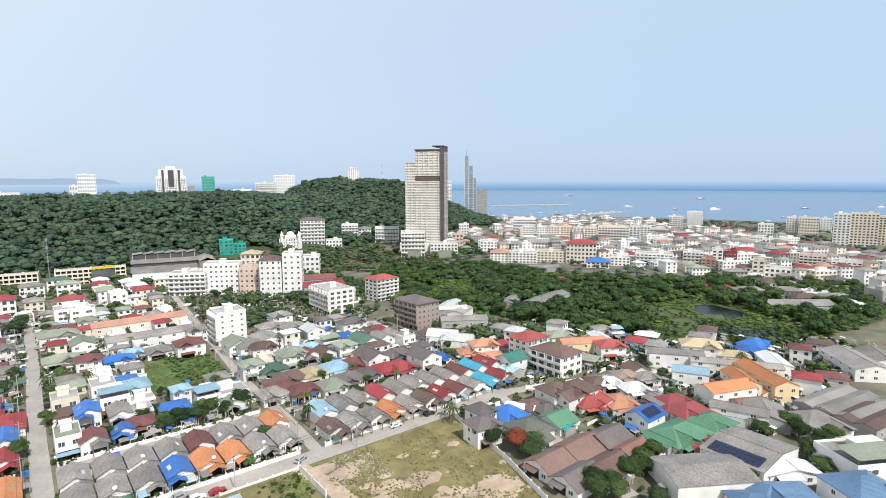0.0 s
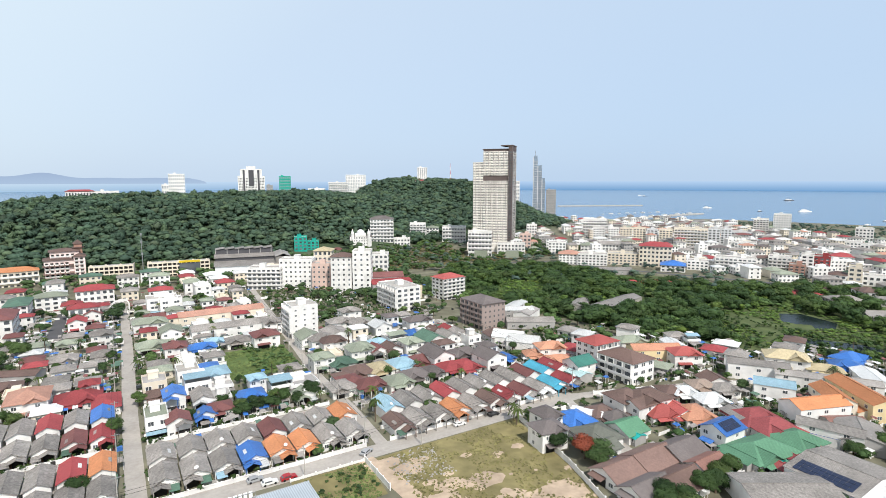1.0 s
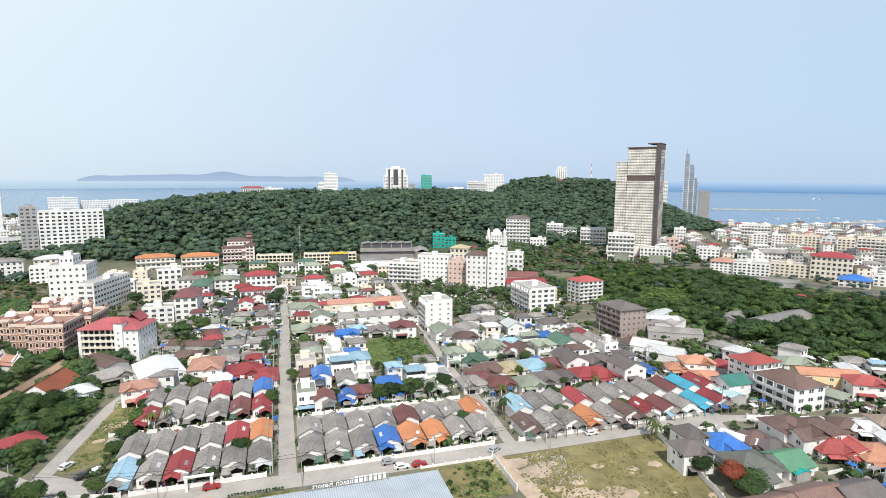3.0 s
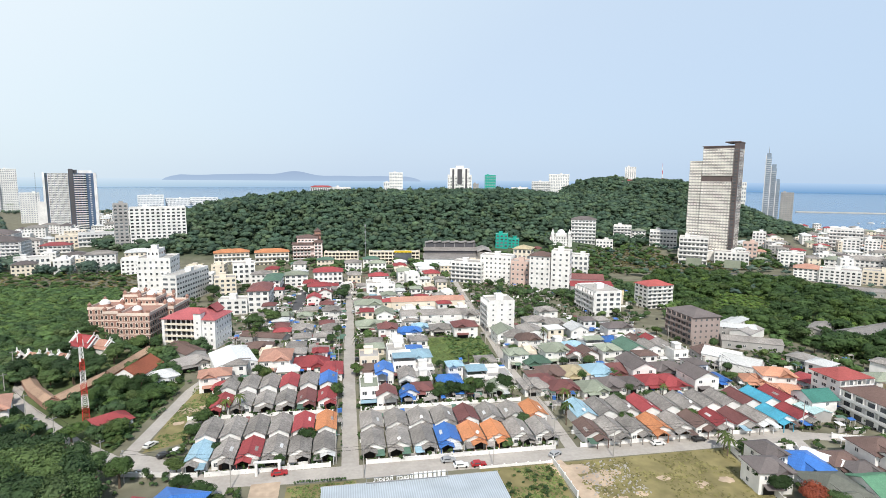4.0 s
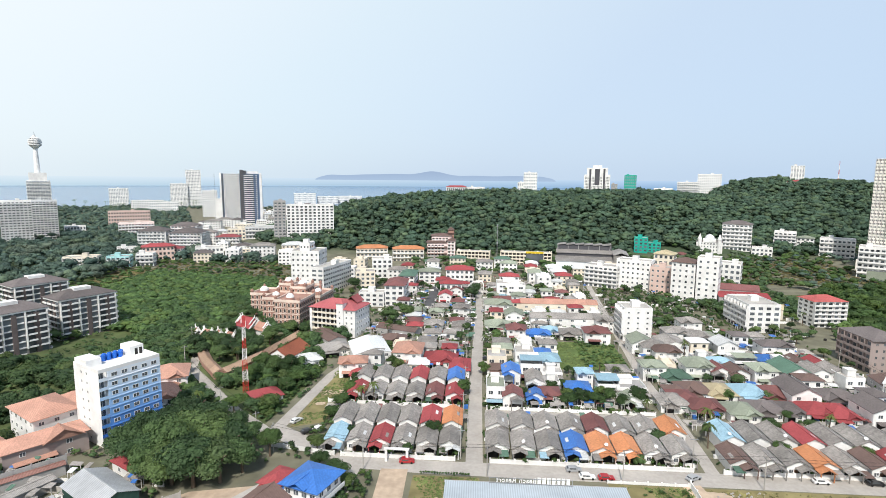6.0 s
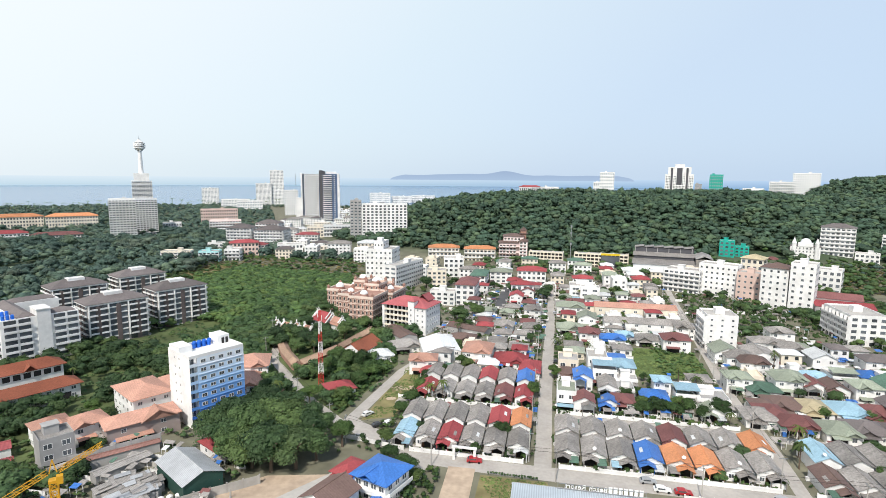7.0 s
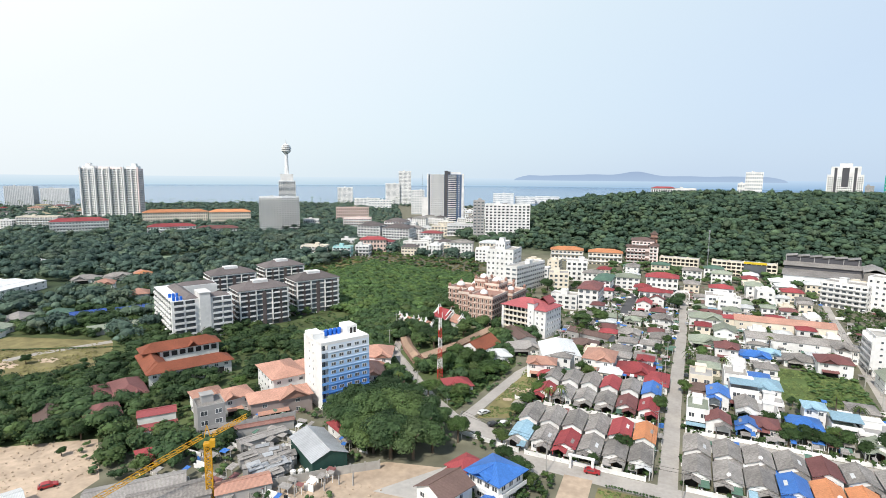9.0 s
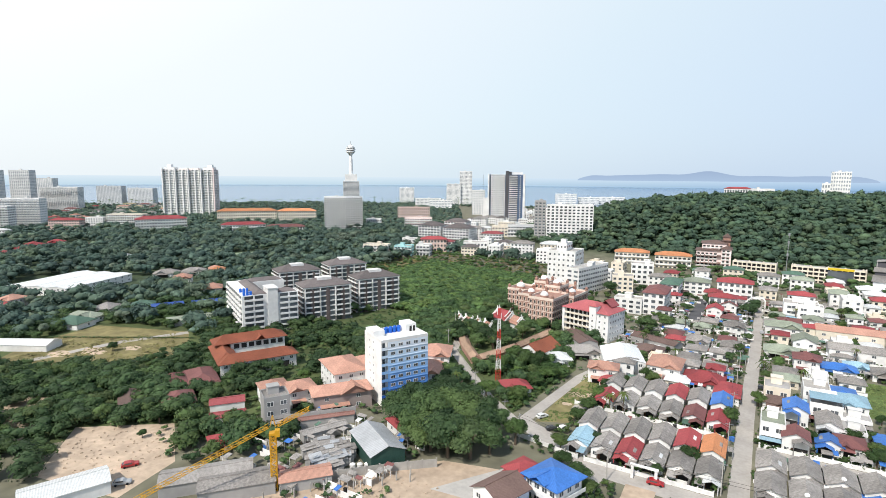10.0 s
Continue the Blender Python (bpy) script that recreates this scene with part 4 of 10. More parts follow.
lane("road", [(66.0, 142), (67.8, 172), (68.2, 213), (71.5, 250), (76.5, 310), (84, 400), (90, 440)], 3.8, label="narrow concrete lane between house rows")
lane("road", [(4, 177.5), (66, 176.5)], 4.5, 0.036, label="narrow back lane")
lane("road", [(70, 175.5), (148, 172)], 4.5, 0.036, label="narrow back lane")
lane("road", [(-4, 177.5), (-52, 179)], 4.5, 0.036, label="narrow back lane")
lane("road", [(141, 137), (140, 158), (152, 205), (156, 262)], 6.0, label="concrete lane past the villas")
lane("road", [(-63, 156), (-58, 208), (-50, 240), (-44, 275)], 4.2, 0.037, label="concrete lane beside a grassy plot")
lane("road", [(-63, 156), (-82, 172), (-118, 210), (-134, 250), (-150, 300)], 3.8, 0.038, label="concrete lane past the temple")
lane("road", [(-33, 146), (-34, 120), (-36, 60)], 4.5, 0.039, label="concrete lane curving past the blue-roofed house")
lane("road", [(-300, 40), (-268, 92), (-264, 114), (-259.5, 137), (-247, 163)], 4.6, 0.04, label="pale concrete lane beside the open field")
lane("road", [(142, 139), (176, 128), (215, 112), (262, 100)], 5.0, 0.036, label="concrete lane between the villas")
lane("road", [(138, 140), (128, 108), (118, 70)], 5.0, 0.037, label="concrete lane between the villas")
lane("road", [(-30, 330), (-28, 400), (-20, 470)], 7, 0.03, ASPHALT, "asphalt side street with parked cars")
lane("road", [(-300, 462), (-180, 440), (-60, 440), (60, 448), (180, 440), (290, 432), (365, 396), (400, 300), (470, 150)], 6.0, 0.045, ASPHALT, "asphalt road along the railway")
lane("railway", [(185, 424), (286, 424), (356, 388), (392, 300), (455, 150)], 3.0, 0.06, GROUNDMAT, "single railway track bed")
lane("road", [(500, 500), (537, 547), (580, 622), (640, 690), (700, 760), (760, 830), (862, 944)], 18, 0.05, label="broad curving concrete road towards the bay")

GRASS = shade("dry_grass", (0.215, 0.185, 0.085), 0.95, vary=0.22, grain=0.25, stain=0.28, bump=0.4, rnd=0.05)
GREENGRASS = shade("green_grass", (0.10, 0.145, 0.045), 0.95, vary=0.2, grain=0.25, stain=0.25, bump=0.4, rnd=0.05)
MEADOW = shade("meadow", (0.085, 0.11, 0.042), 0.95, vary=0.25, grain=0.06, stain=0.3, bump=0.4, rnd=0.05)
patch("field", [(60, 136), (62, 40), (92, 40), (101, 84), (106, 104), (112, 136)], GRASS, 0.02, "empty building plot of dry grass and bare soil", "field")
patch("field", [(36, 136.2), (37, 118), (56, 118), (57.5, 136)], GRASS, 0.021, "small grassy plot behind a wall", "field")
patch("field", [(37, 262), (36, 223), (66.5, 223), (67, 262)], GREENGRASS, 0.02, "overgrown grass plot between houses", "field")
patch("field", [(-57.5, 214), (-59, 161), (-48.5, 166), (-48, 199), (-44, 214)], GRASS, 0.02, "grassy plot with wheel tracks", "field")
patch("field", [(-299, 146), (-293, 112), (-274, 88), (-226, 120), (-220, 145), (-248, 164)], GRASS, 0.02, "open dry field", "field")
patch("field", [(-310, 500), (-290, 350), (-200, 340), (-150, 400), (-120, 480), (-190, 520)], GRASS, 0.018, "open scrubby meadow", "field")
patch("field", [(-446, 342), (-466, 363), (-449, 405), (-424, 380)], shade("pale_pitch", (0.26, 0.33, 0.22), 0.95, vary=0.12, grain=0.2), 0.03, "pale green sports pitch", "pitch")
patch("bare_ground", [(-182, 80), (-160, 60), (-132, 66), (-136, 84), (-158, 98)], DIRT, 0.02, "bare sandy ground with wheel ruts", "ground")
patch("bare_ground", [(-230, 76), (-190, 58), (-186, 66), (-197, 80), (-219, 90)], DIRT, 0.02, "bare reddish soil", "ground")
patch("bare_ground", [(-112, 76), (-60, 76), (-56, 128), (-72, 124), (-100, 96)], DIRT, 0.019, "sandy building site", "ground")
patch("pavement", [(-68, 110), (-50, 112), (-45.5, 126), (-52.5, 134), (-61, 121)], CONCRETE, 0.026, "pale concrete yard", "yard")
POND = shade("pond_water", (0.012, 0.02, 0.02), 0.25, vary=0.1, grain=0.05, rnd=0, spec=0.12)
patch("meadow", [(-125, 262), (-125, 165), (-68, 160), (-62, 215), (-75, 262)], MEADOW, 0.011, "overgrown ground between temple and lane", "ground")
patch("pond", [(322, 155), (323, 147), (328, 142), (320, 136), (331, 131), (344, 136), (350, 158), (340, 165)], POND, 0.03, "dark still pond", "pond")
patch("pond", [(288, 134), (285, 125), (292, 118), (297, 103), (301, 98), (307, 101), (309, 110), (300, 127), (296, 141)], POND, 0.031, "dark still pond among bushes", "pond")
patch("meadow", [(190, 470), (215, 250), (240, 150), (300, 92), (400, 75), (500, 120), (400, 240), (360, 400), (300, 440)], MEADOW, 0.012, "overgrown ground under trees", "ground")
patch("meadow", [(-320, 420), (-330, 60), (-190, 55), (-120, 140), (-125, 240), (-100, 300), (-140, 380)], MEADOW, 0.012, "overgrown ground under trees", "ground")
patch("meadow", [(-1500, 900), (-1500, 120), (-330, 60), (-320, 420), (-420, 600), (-900, 1000)], shade("shady_undergrowth", (0.05, 0.072, 0.036), 0.95, vary=0.25, grain=0.06, stain=0.3, bump=0.4, rnd=0.05), 0.006, "wooded suburb ground", "ground")

# ---- woods ----
def clear(x, y, spots):
    ok = np.ones(np.shape(x), bool)
    for cx, cy, r in spots:
        ok &= np.hypot(x - cx, y - cy) > r
    return ok


right_wood = inside([(200, 300), (232, 180), (262, 134), (276, 120), (300, 92), (330, 84), (400, 78), (490, 118), (430, 190), (345, 268), (352, 372), (290, 412), (240, 400)])
LOW_GROUND = inside([(352, 176), (300, 188), (262, 152), (268, 125), (280, 98), (318, 86), (345, 122), (357, 140)])
PONDS = inside([(341, 166), (352, 158), (344, 134), (330, 130), (319, 137), (321, 156)]), inside([(296, 143), (302, 126), (312, 106), (306, 96), (296, 101), (288, 118), (282, 126), (288, 136)])
GLADE = inside([(305, 181), (318, 175), (319, 160), (311, 150), (298, 141), (270, 134), (290, 153), (290, 165)])
BRIGHT = inside([(228, 312), (272, 338), (285, 312), (262, 282), (240, 276), (225, 288)])
YARD = inside([(176, 236), (192, 242), (196, 224), (196, 208), (180, 208)])
DEPOT = [(255, 228, 10), (266, 226, 11), (278, 228, 11), (290, 232, 12), (247, 238, 12), (302, 232, 8), (302, 222, 7), (297, 212, 6), (380, 118, 20), (415, 130, 18)]


def wooded(x, y):
    return right_wood(x, y) & ~LOW_GROUND(x, y) & ~BRIGHT(x, y) & ~YARD(x, y) & clear(x, y, DEPOT)


rs = scatter(8000, 190, 500, 70, 420, wooded, 5, 4.4)
wood("thicket", rs, FAR_CROWNS, LEAF["scrub"], "dense green thicket of bushes and small trees", 6, (2.0, 4.2), (2.6, 6))
rs = scatter(2600, 190, 500, 70, 420, wooded, 25, 10.5)
wood("thicket", rs, WOOD_CROWNS, LEAF["tree"], "broad dark trees standing out of the thicket", 26, (3.6, 7.4), (7, 13))
rs = scatter(1200, 190, 500, 70, 420, lambda x, y: wooded(x, y) & (np.sin(x * 0.06 + 1) * np.sin(y * 0.05) > -0.1), 36, 9)
wood("thicket", rs, FAR_CROWNS, LEAF["bright"], "lighter green young trees mixed into the thicket", 37, (2.6, 4.6), (5, 8.5))
rs = scatter(1500, 215, 290, 270, 345, lambda x, y: BRIGHT(x, y) & right_wood(x, y), 27, 2.6)
wood("undergrowth", rs, TINY_CROWNS, LEAF["bright"], "bright green creepers and low scrub", 28, (1.4, 2.6), (1.0, 3.0))
rs = scatter(3000, 255, 360, 80, 190, lambda x, y: LOW_GROUND(x, y) & ~PONDS[0](x, y) & ~PONDS[1](x, y) & ~GLADE(x, y) & (np.hypot(x - 315, y - 142) > 8), 29, 2.4)
wood("undergrowth", rs, TINY_CROWNS, LEAF["bright"], "low reeds and bushes round the ponds", 30, (1.0, 2.4), (0.7, 2.2))
left_wood = inside([(-262, 420), (-258, 300), (-196, 262), (-160, 250), (-150, 225), (-135, 262), (-140, 320), (-112, 300), (-120, 330), (-155, 400), (-205, 408)])
ls = scatter(7000, -280, -100, 200, 440, left_wood, 7, 3.9)
wood("thicket", ls, FAR_CROWNS, LEAF["scrub"], "level young plantation of dense green saplings", 8, (2.9, 4.2), (4.6, 6.2))
mixed = inside([(-160, 250), (-196, 262), (-215, 240), (-190, 205), (-170, 195), (-150, 190), (-128, 205), (-122, 235), (-135, 262)])
ms = scatter(500, -220, -120, 185, 265, lambda x, y: mixed(x, y) & clear(x, y, [(-190, 213, 22), (-178, 240, 20)]), 9, 4.6)
wood("thicket", ms, FAR_CROWNS, LEAF["dark"], "dense dark trees beside the apartment blocks", 10, (3.4, 5.2), (5, 9))
low_left = inside([(-330, 90), (-240, 66), (-222, 92), (-190, 82), (-176, 82), (-158, 100), (-130, 86), (-122, 100), (-150, 124), (-185, 118), (-222, 118), (-262, 92)])
gs = scatter(900, -330, -120, 40, 130, lambda x, y: (low_left(x, y) | ((x < -165) & (y < 66) & (y > 20))) & clear(x, y, [(-146, 64, 14), (-150, 122, 14)]), 11, 4.4)
wood("thicket", gs, WOOD_CROWNS, LEAF["dark"], "dense dark trees round the bare ground", 12, (2.6, 6.0), (4.5, 10))


def suburb_area(x, y):
    a, r = np.degrees(np.arctan2(-x, y)), np.hypot(x, y)
    return (a > 20) & (a < 80) & (coast(x, y) > 30) & (r > 285) & (np.sin(x * 0.021) * np.sin(y * 0.017 + 1) > -0.9)


TOWN_LEFT = inside([(-700, 1250), (-250, 480), (-160, 480), (-150, 1300)])
MEADOW_LEFT = inside([(-300, 480), (-292, 340), (-180, 250), (-130, 470)])
HOTELS = [(-386, 861, 45), (-198, 606, 45), (-521, 595, 34), (-990, 673, 60), (-250, 300, 60), (-190, 213, 40), (-205, 182, 36)]
gs = scatter(700, -60, 250, 405, 600, lambda x, y: (hill(x, y) < 6) & (np.abs(y - 440) > 8) & clear_foot(x, y), 17, 7.0)
wood("foot_trees", gs, TINY_CROWNS, LEAF["dark"], "trees at the foot of the hill", 18, (3, 6), (5, 10))
gs = scatter(900, 190, 470, 425, 640, lambda x, y: clear(x, y, [(366, 512, 38), (334, 468, 20), (372, 463, 22), (365, 568, 22), (267, 567, 20), (252, 593, 20)]) & (y + 0.45 * x > 560) & clear_foot(x, y), 19, 10.5)
wood("foot_trees", gs, TINY_CROWNS, LEAF["tree"], "trees between the road and the high-rise", 20, (3, 6), (5, 10))

ds = scatter(5000, 190, 420, 425, 540, lambda x, y: (hill(x, y) < 7) & clear_foot(x, y) & clear(x, y, [(334, 468, 16), (372, 463, 18), (366, 512, 34)]) & (np.abs(y - 432 + 0.05 * x) > 3), 33, 3.4)
wood("undergrowth", ds, SHRUB_CROWNS, LEAF["dry"], "dry grass and low scrub beside the railway", 34, (1.6, 3.0), (0.5, 1.8))
ds = scatter(5000, -320, -60, 330, 520, lambda x, y: MEADOW_LEFT(x, y) & ~left_wood(x, y), 35, 4.2)
wood("undergrowth", ds, SHRUB_CROWNS, LEAF["dry"], "dry grass and low scrub on the meadow", 36, (1.4, 3.4), (0.4, 1.7))

# ---- towers ----
def high_rise(x, y, rz):
    """The tall brown and cream tower: a lower wing, the main slab with a grid of bays, and a dark brown flank."""
    t = thing("apartment_tower", x, y, 0, rz, "tall cream and dark brown apartment tower with gridded bays", "tower")
    brown = shade("dark_brown_cladding", (0.13, 0.10, 0.095), 0.7, vary=0.06, grain=0.4)
    cream = shade("cream_panels", (0.83, 0.79, 0.73), 0.75, vary=0.05, grain=0.3)
    n, sh = 38, 2.95
    part("podium", Form().box(-26, 24, -16, 14, 0, 10), cream, t)
    part("core", Form().box(-9, 19.6, -10, 12, 10, n * sh + 2), brown, t, "dark brown core")
    part("wing", Form().box(-21, -9.02, -9, 11, 10, (n - 4) * sh), brown, t)
    part("flank", Form().box(19.62, 24, -11.5, 12, 10, n * sh + 5.5), brown, t, "dark brown end wall")
    part("crown_beam", Form().box(-10, 24, -10.5, 12.5, n * sh + 2.02, n * sh + 2.8).box(11, 24.4, -12, 12.5, n * sh + 5.6, n * sh + 6.6), brown, t)

    def bays(f, x0, x1, count, y):
        for i in range(count):
            c = x0 + (i + 0.5) * (x1 - x0) / count
            w = (x1 - x0) / count
            f.box(c - w * 0.41, c + w * 0.41, y - 0.6, y - 0.02, 0, sh - 0.02, 0)
            for q in (-0.2, 0.2):
                f.box(c + w * (q - 0.11), c + w * (q + 0.11), y - 0.66, y - 0.61, sh * 0.34, sh * 0.8, 1)
            f.box(c - w * 0.41, c + w * 0.41, y - 0.75, y - 0.61, 0, sh * 0.16, 0)
    main, low, flank = Form(), Form(), Form()
    bays(main, -9, 19.6, 10, -10)
    bays(low, -21, -9.2, 4, -9)
    for i in range(6):
        low.box(-21.5, -21.02, -8 + i * 3.2, -6 + i * 3.2, 0, sh * 0.45, 0).box(-21.2, -21.02, -8 + i * 3.2, -6 + i * 3.2, sh * 0.45, sh * 0.95, 1)
    flank.box(20.4, 23.2, -11.7, -11.52, sh * 0.3, sh * 0.8, 1).box(20.0, 20.3, -11.8, -11.52, sh * 0.1, sh * 0.3, 0)
    for i in range(5):
        flank.box(24.02, 24.2, -9 + i * 4.4, -7.2 + i * 4.4, sh * 0.3, sh * 0.85, 1).box(24.02, 24.3, -7.2 + i * 4.4, -6.4 + i * 4.4, 0.2, sh * 0.9, 0)
    main, low, flank = main.mesh("bay_band"), low.mesh("bay_band"), flank.mesh("bay_band")
    for s in range(3, n):
        z = s * sh
        if s not in (27, 28):
            tagged(part("bay_band", main, [cream, GLASS], t, at=(0, 0, z)), kind="stuff")
        if s < n - 4:
            tagged(part("bay_band", low, [cream, GLASS], t, at=(0, 0, z)), kind="stuff")
        tagged(part("bay_band", flank, [cream, GLASS], t, at=(0, 0, z)), kind="stuff")


high_rise(372, 497, -50)


def glass_tower(x, y, z, rz):
    t = thing("glass_tower", x, y, z, rz, "slender blue-grey glass tower with rounded stepped tops", "tower")
    blue = shade("blue_grey_glass", (0.24, 0.30, 0.37), 0.2, vary=0.08, grain=0.2, spec=0.6)
    pale = shade("pale_cladding", (0.55, 0.57, 0.60), 0.5, vary=0.05)
    for x0, x1, h in ((-13, -4, 124), (-4, 5, 104), (5, 12, 78)):
        part("shaft", Form().prism([(x0, -8), (x1, -9.5), (x1, 9), (x0, 9)], -6, h), blue, t)
        part("edge_fin", Form().box(x0 - 0.4, x0 + 1.2, -10, -8, -6, h + 4), pale, t)
        part("cap", Form().prism([(x0 + 1, -7), (x1 - 1, -8), (x1 - 1, 7), (x0 + 1, 7)], h + 0.01, h + 7), blue, t)
        lines = Form()
        for s in range(int(h / 3.5)):
            lines.box(x0 + 1.25, x1, -10, -9.52, s * 3.5, s * 3.5 + 0.7)
        tagged(part("floor_band", lines, pale, t), kind="stuff")
    part("mast", Form().tube(-9, 0, 131, 143, 0.5, 0.2), STEEL, t)


glass_tower(768, 865, 0, -41)
block(785, 847, 20, 20, 60, -43, 18, wall=GREYWALL, label="slim grey high-rise beside the glass tower")


def slate_tower(x, y, rz):
    """The white and slate-blue tower: a gridded slab, a dark core rising over the roof, balcony bands and a blue flank."""
    t = thing("apartment_tower", x, y, 0, rz, "tall white and slate-blue apartment tower with balcony bands", "tower")
    slate = shade("slate_blue_cladding", (0.085, 0.14, 0.24), 0.5, vary=0.05)
    h, st = 84.0, 26
    sh = h / st
    part("core", Form().box(-30, 31, -13, 15, -6, h), slate, t, "slate-blue core")
    part("lift_tower", Form().box(-1.5, 4, -14.5, 6, -6, h + 6).box(4.02, 9, -8, 6, h + 0.02, h + 5), DARKWALL, t, "dark lift tower over the roof")
    part("roof_room", Form().box(10, 27, -10, 10, h + 0.01, h + 4), WHITE, t)
    part("side_wing", Form().box(-40, -30.02, -9, 12, -6, h * 0.52), WHITE, t)
    part("edge_wall", Form().box(-31.5, -29, -14.6, -12.5, -6, h + 1), WHITE, t)
    part("edge_wall", Form().box(28, 31.6, -14, -12.5, -6, h + 1), WHITE, t)
    grid, band, glass = Form(), Form(), Form()
    for i in range(6):
        c = -24 + i * 4.0
        grid.box(c - 1.75, c + 1.75, -14.2, -13.02, 0, sh - 0.04)
        glass.box(c - 1.0, c + 0.1, -14.28, -14.21, sh * 0.3, sh * 0.85).box(c + 0.5, c + 1.2, -14.28, -14.21, sh * 0.3, sh * 0.85)
    glass.box(-28.6, -26.3, -13.2, -13.02, 0.2, sh - 0.3)
    band.box(4.4, 19, -15.4, -13.02, 0, sh * 0.36).box(22.4, 24.6, -14.4, -13.02, 0, sh * 0.3)
    for c in (5.5, 9.2, 12.9, 16.6):
        glass.box(c, c + 2.6, -13.2, -13.02, sh * 0.42, sh * 0.92)
    for c in range(4):
        band.box(31.02, 32.4, -11 + c * 6.5, -6.4 + c * 6.5, 0, sh * 0.34)
        glass.box(31.02, 31.15, -10.4 + c * 6.5, -7 + c * 6.5, sh * 0.4, sh * 0.9)
        glass.box(-40.15, -40.02, -8 + c * 5, -5 + c * 5, sh * 0.35, sh * 0.8)
    grid, band, glass = grid.mesh("wall_band"), band.mesh("balcony_band"), glass.mesh("window_band")
    for s in range(1, st):
        tagged(part("wall_band", grid, WHITE, t, at=(0, 0, s * sh)), kind="stuff")
        tagged(part("balcony_band", band, WHITE, t, at=(0, 0, s * sh)), kind="stuff")
        tagged(part("window_band", glass, GLASS, t, at=(0, 0, s * sh)), kind="stuff")


slate_tower(-386, 861, 24)


def piered_tower(x, y, rz, w, d, h, storeys):
    """A broad white slab of deep piers and balcony stacks, pink flanks and turrets over its ends."""
    t = thing("apartment_tower", x, y, 0, rz, "broad white and pink apartment tower with deep piers", "tower")
    sh, n = h / storeys, 8
    bay = w / n
    part("wall", Form().box(-w / 2 + 0.5, w / 2 - 0.5, -d / 2, d / 2, 0, h), WHITE, t)
    for q in (-1, 1):
        part("flank", Form().box(*sorted((q * (w / 2 - 0.48), q * w / 2)), -d / 2 + 1, d / 2 - 1, 0, h + 0.5), PALEPINK, t, "pale pink flank wall")
        part("turret", Form().box(q * w * 0.38 - 9, q * w * 0.38 + 9, -d / 2 + 2, d / 2 - 4, h + 0.01, h + 5).box(q * w * 0.40 - 4, q * w * 0.40 + 4, -6, 4, h + 5.01, h + 10), WHITE, t)
    part("roof_room", Form().box(-w * 0.22, w * 0.16, -5, 6, h + 0.01, h + 3.4), PALEPINK, t)
    for i in range(n + 1):
        deep = 5.0 if i % 2 == 0 else 2.2
        part("pier", Form().box(-w / 2 + i * bay - 1.1, -w / 2 + i * bay + 1.1, -d / 2 - deep, -d / 2 - 0.02, 0, h + (3.0 if i % 2 == 0 else -3)), WHITE if i < n else PALEPINK, t)
    slab, glass = Form(), Form()
    for i in range(n):
        a = -w / 2 + i * bay + 1.2
        b = a + bay - 2.4
        m = a + (b - a) * (0.62 if i % 2 else 0.38)
        lo, hi = (a, m - 0.4) if i % 2 == 0 else (m + 0.4, b)
        slab.box(lo, hi, -d / 2 - 1.9, -d / 2 - 0.02, 0, sh * 0.36)
        glass.box(lo + 0.2, hi - 0.2, -d / 2 - 0.1, -d / 2 - 0.02, sh * 0.4, sh * 0.95)
        lo, hi = (m + 0.9, b - 0.7) if i % 2 == 0 else (a + 0.7, m - 0.9)
        glass.box(lo, hi, -d / 2 - 0.1, -d / 2 - 0.02, sh * 0.3, sh * 0.8)
    for i in range(4):
        a = -d / 2 + 2 + i * (d - 4) / 4
        slab.box(w / 2 + 0.01, w / 2 + 1.4, a + 0.6, a + 3.8, 0, sh * 0.3)
        glass.box(w / 2 + 0.01, w / 2 + 0.1, a + 1, a + 3.4, sh * 0.34, sh * 0.85)
    slab, glass = slab.mesh("balcony_band"), glass.mesh("window_band")
    for s in range(1, storeys):
        tagged(part("balcony_band", slab, WHITE, t, at=(0, 0, s * sh)), kind="stuff")
        tagged(part("window_band", glass, GLASS, t, at=(0, 0, s * sh)), kind="stuff")


piered_tower(-1004, 685, 34, 100, 26, 90, 27)
block(-192, 608, 52, 20, 48, 18.1, 14, bays=11, label="white apartment tower with a regular grid of windows")
block(-224, 598, 13, 20, 52, 20.4, 15, bays=3, wall=GREYWALL, label="grey service tower of the apartment block")


# ---- hill-top buildings, seen against the sky ----
def on_hill(az, r, sink=0.0):
    x, y = -r * math.sin(radians(az)), r * math.cos(radians(az))
    return round(x, 1), round(y, 1), float(land(np.array(x), np.array(y))) - sink


def hill_block(az, r, top_el, w, d, storeys, label="white hill-top building among trees", **more):
    """A building on the hill whose roof stands at that elevation angle above the eye's level."""
    x, y, z = on_hill(az, r)
    h = EYE + r * math.tan(radians(top_el)) - z
    return block(x, y, w, d, round(h, 1), az, storeys, z=z, label=label, group="hill-top buildings", **more)


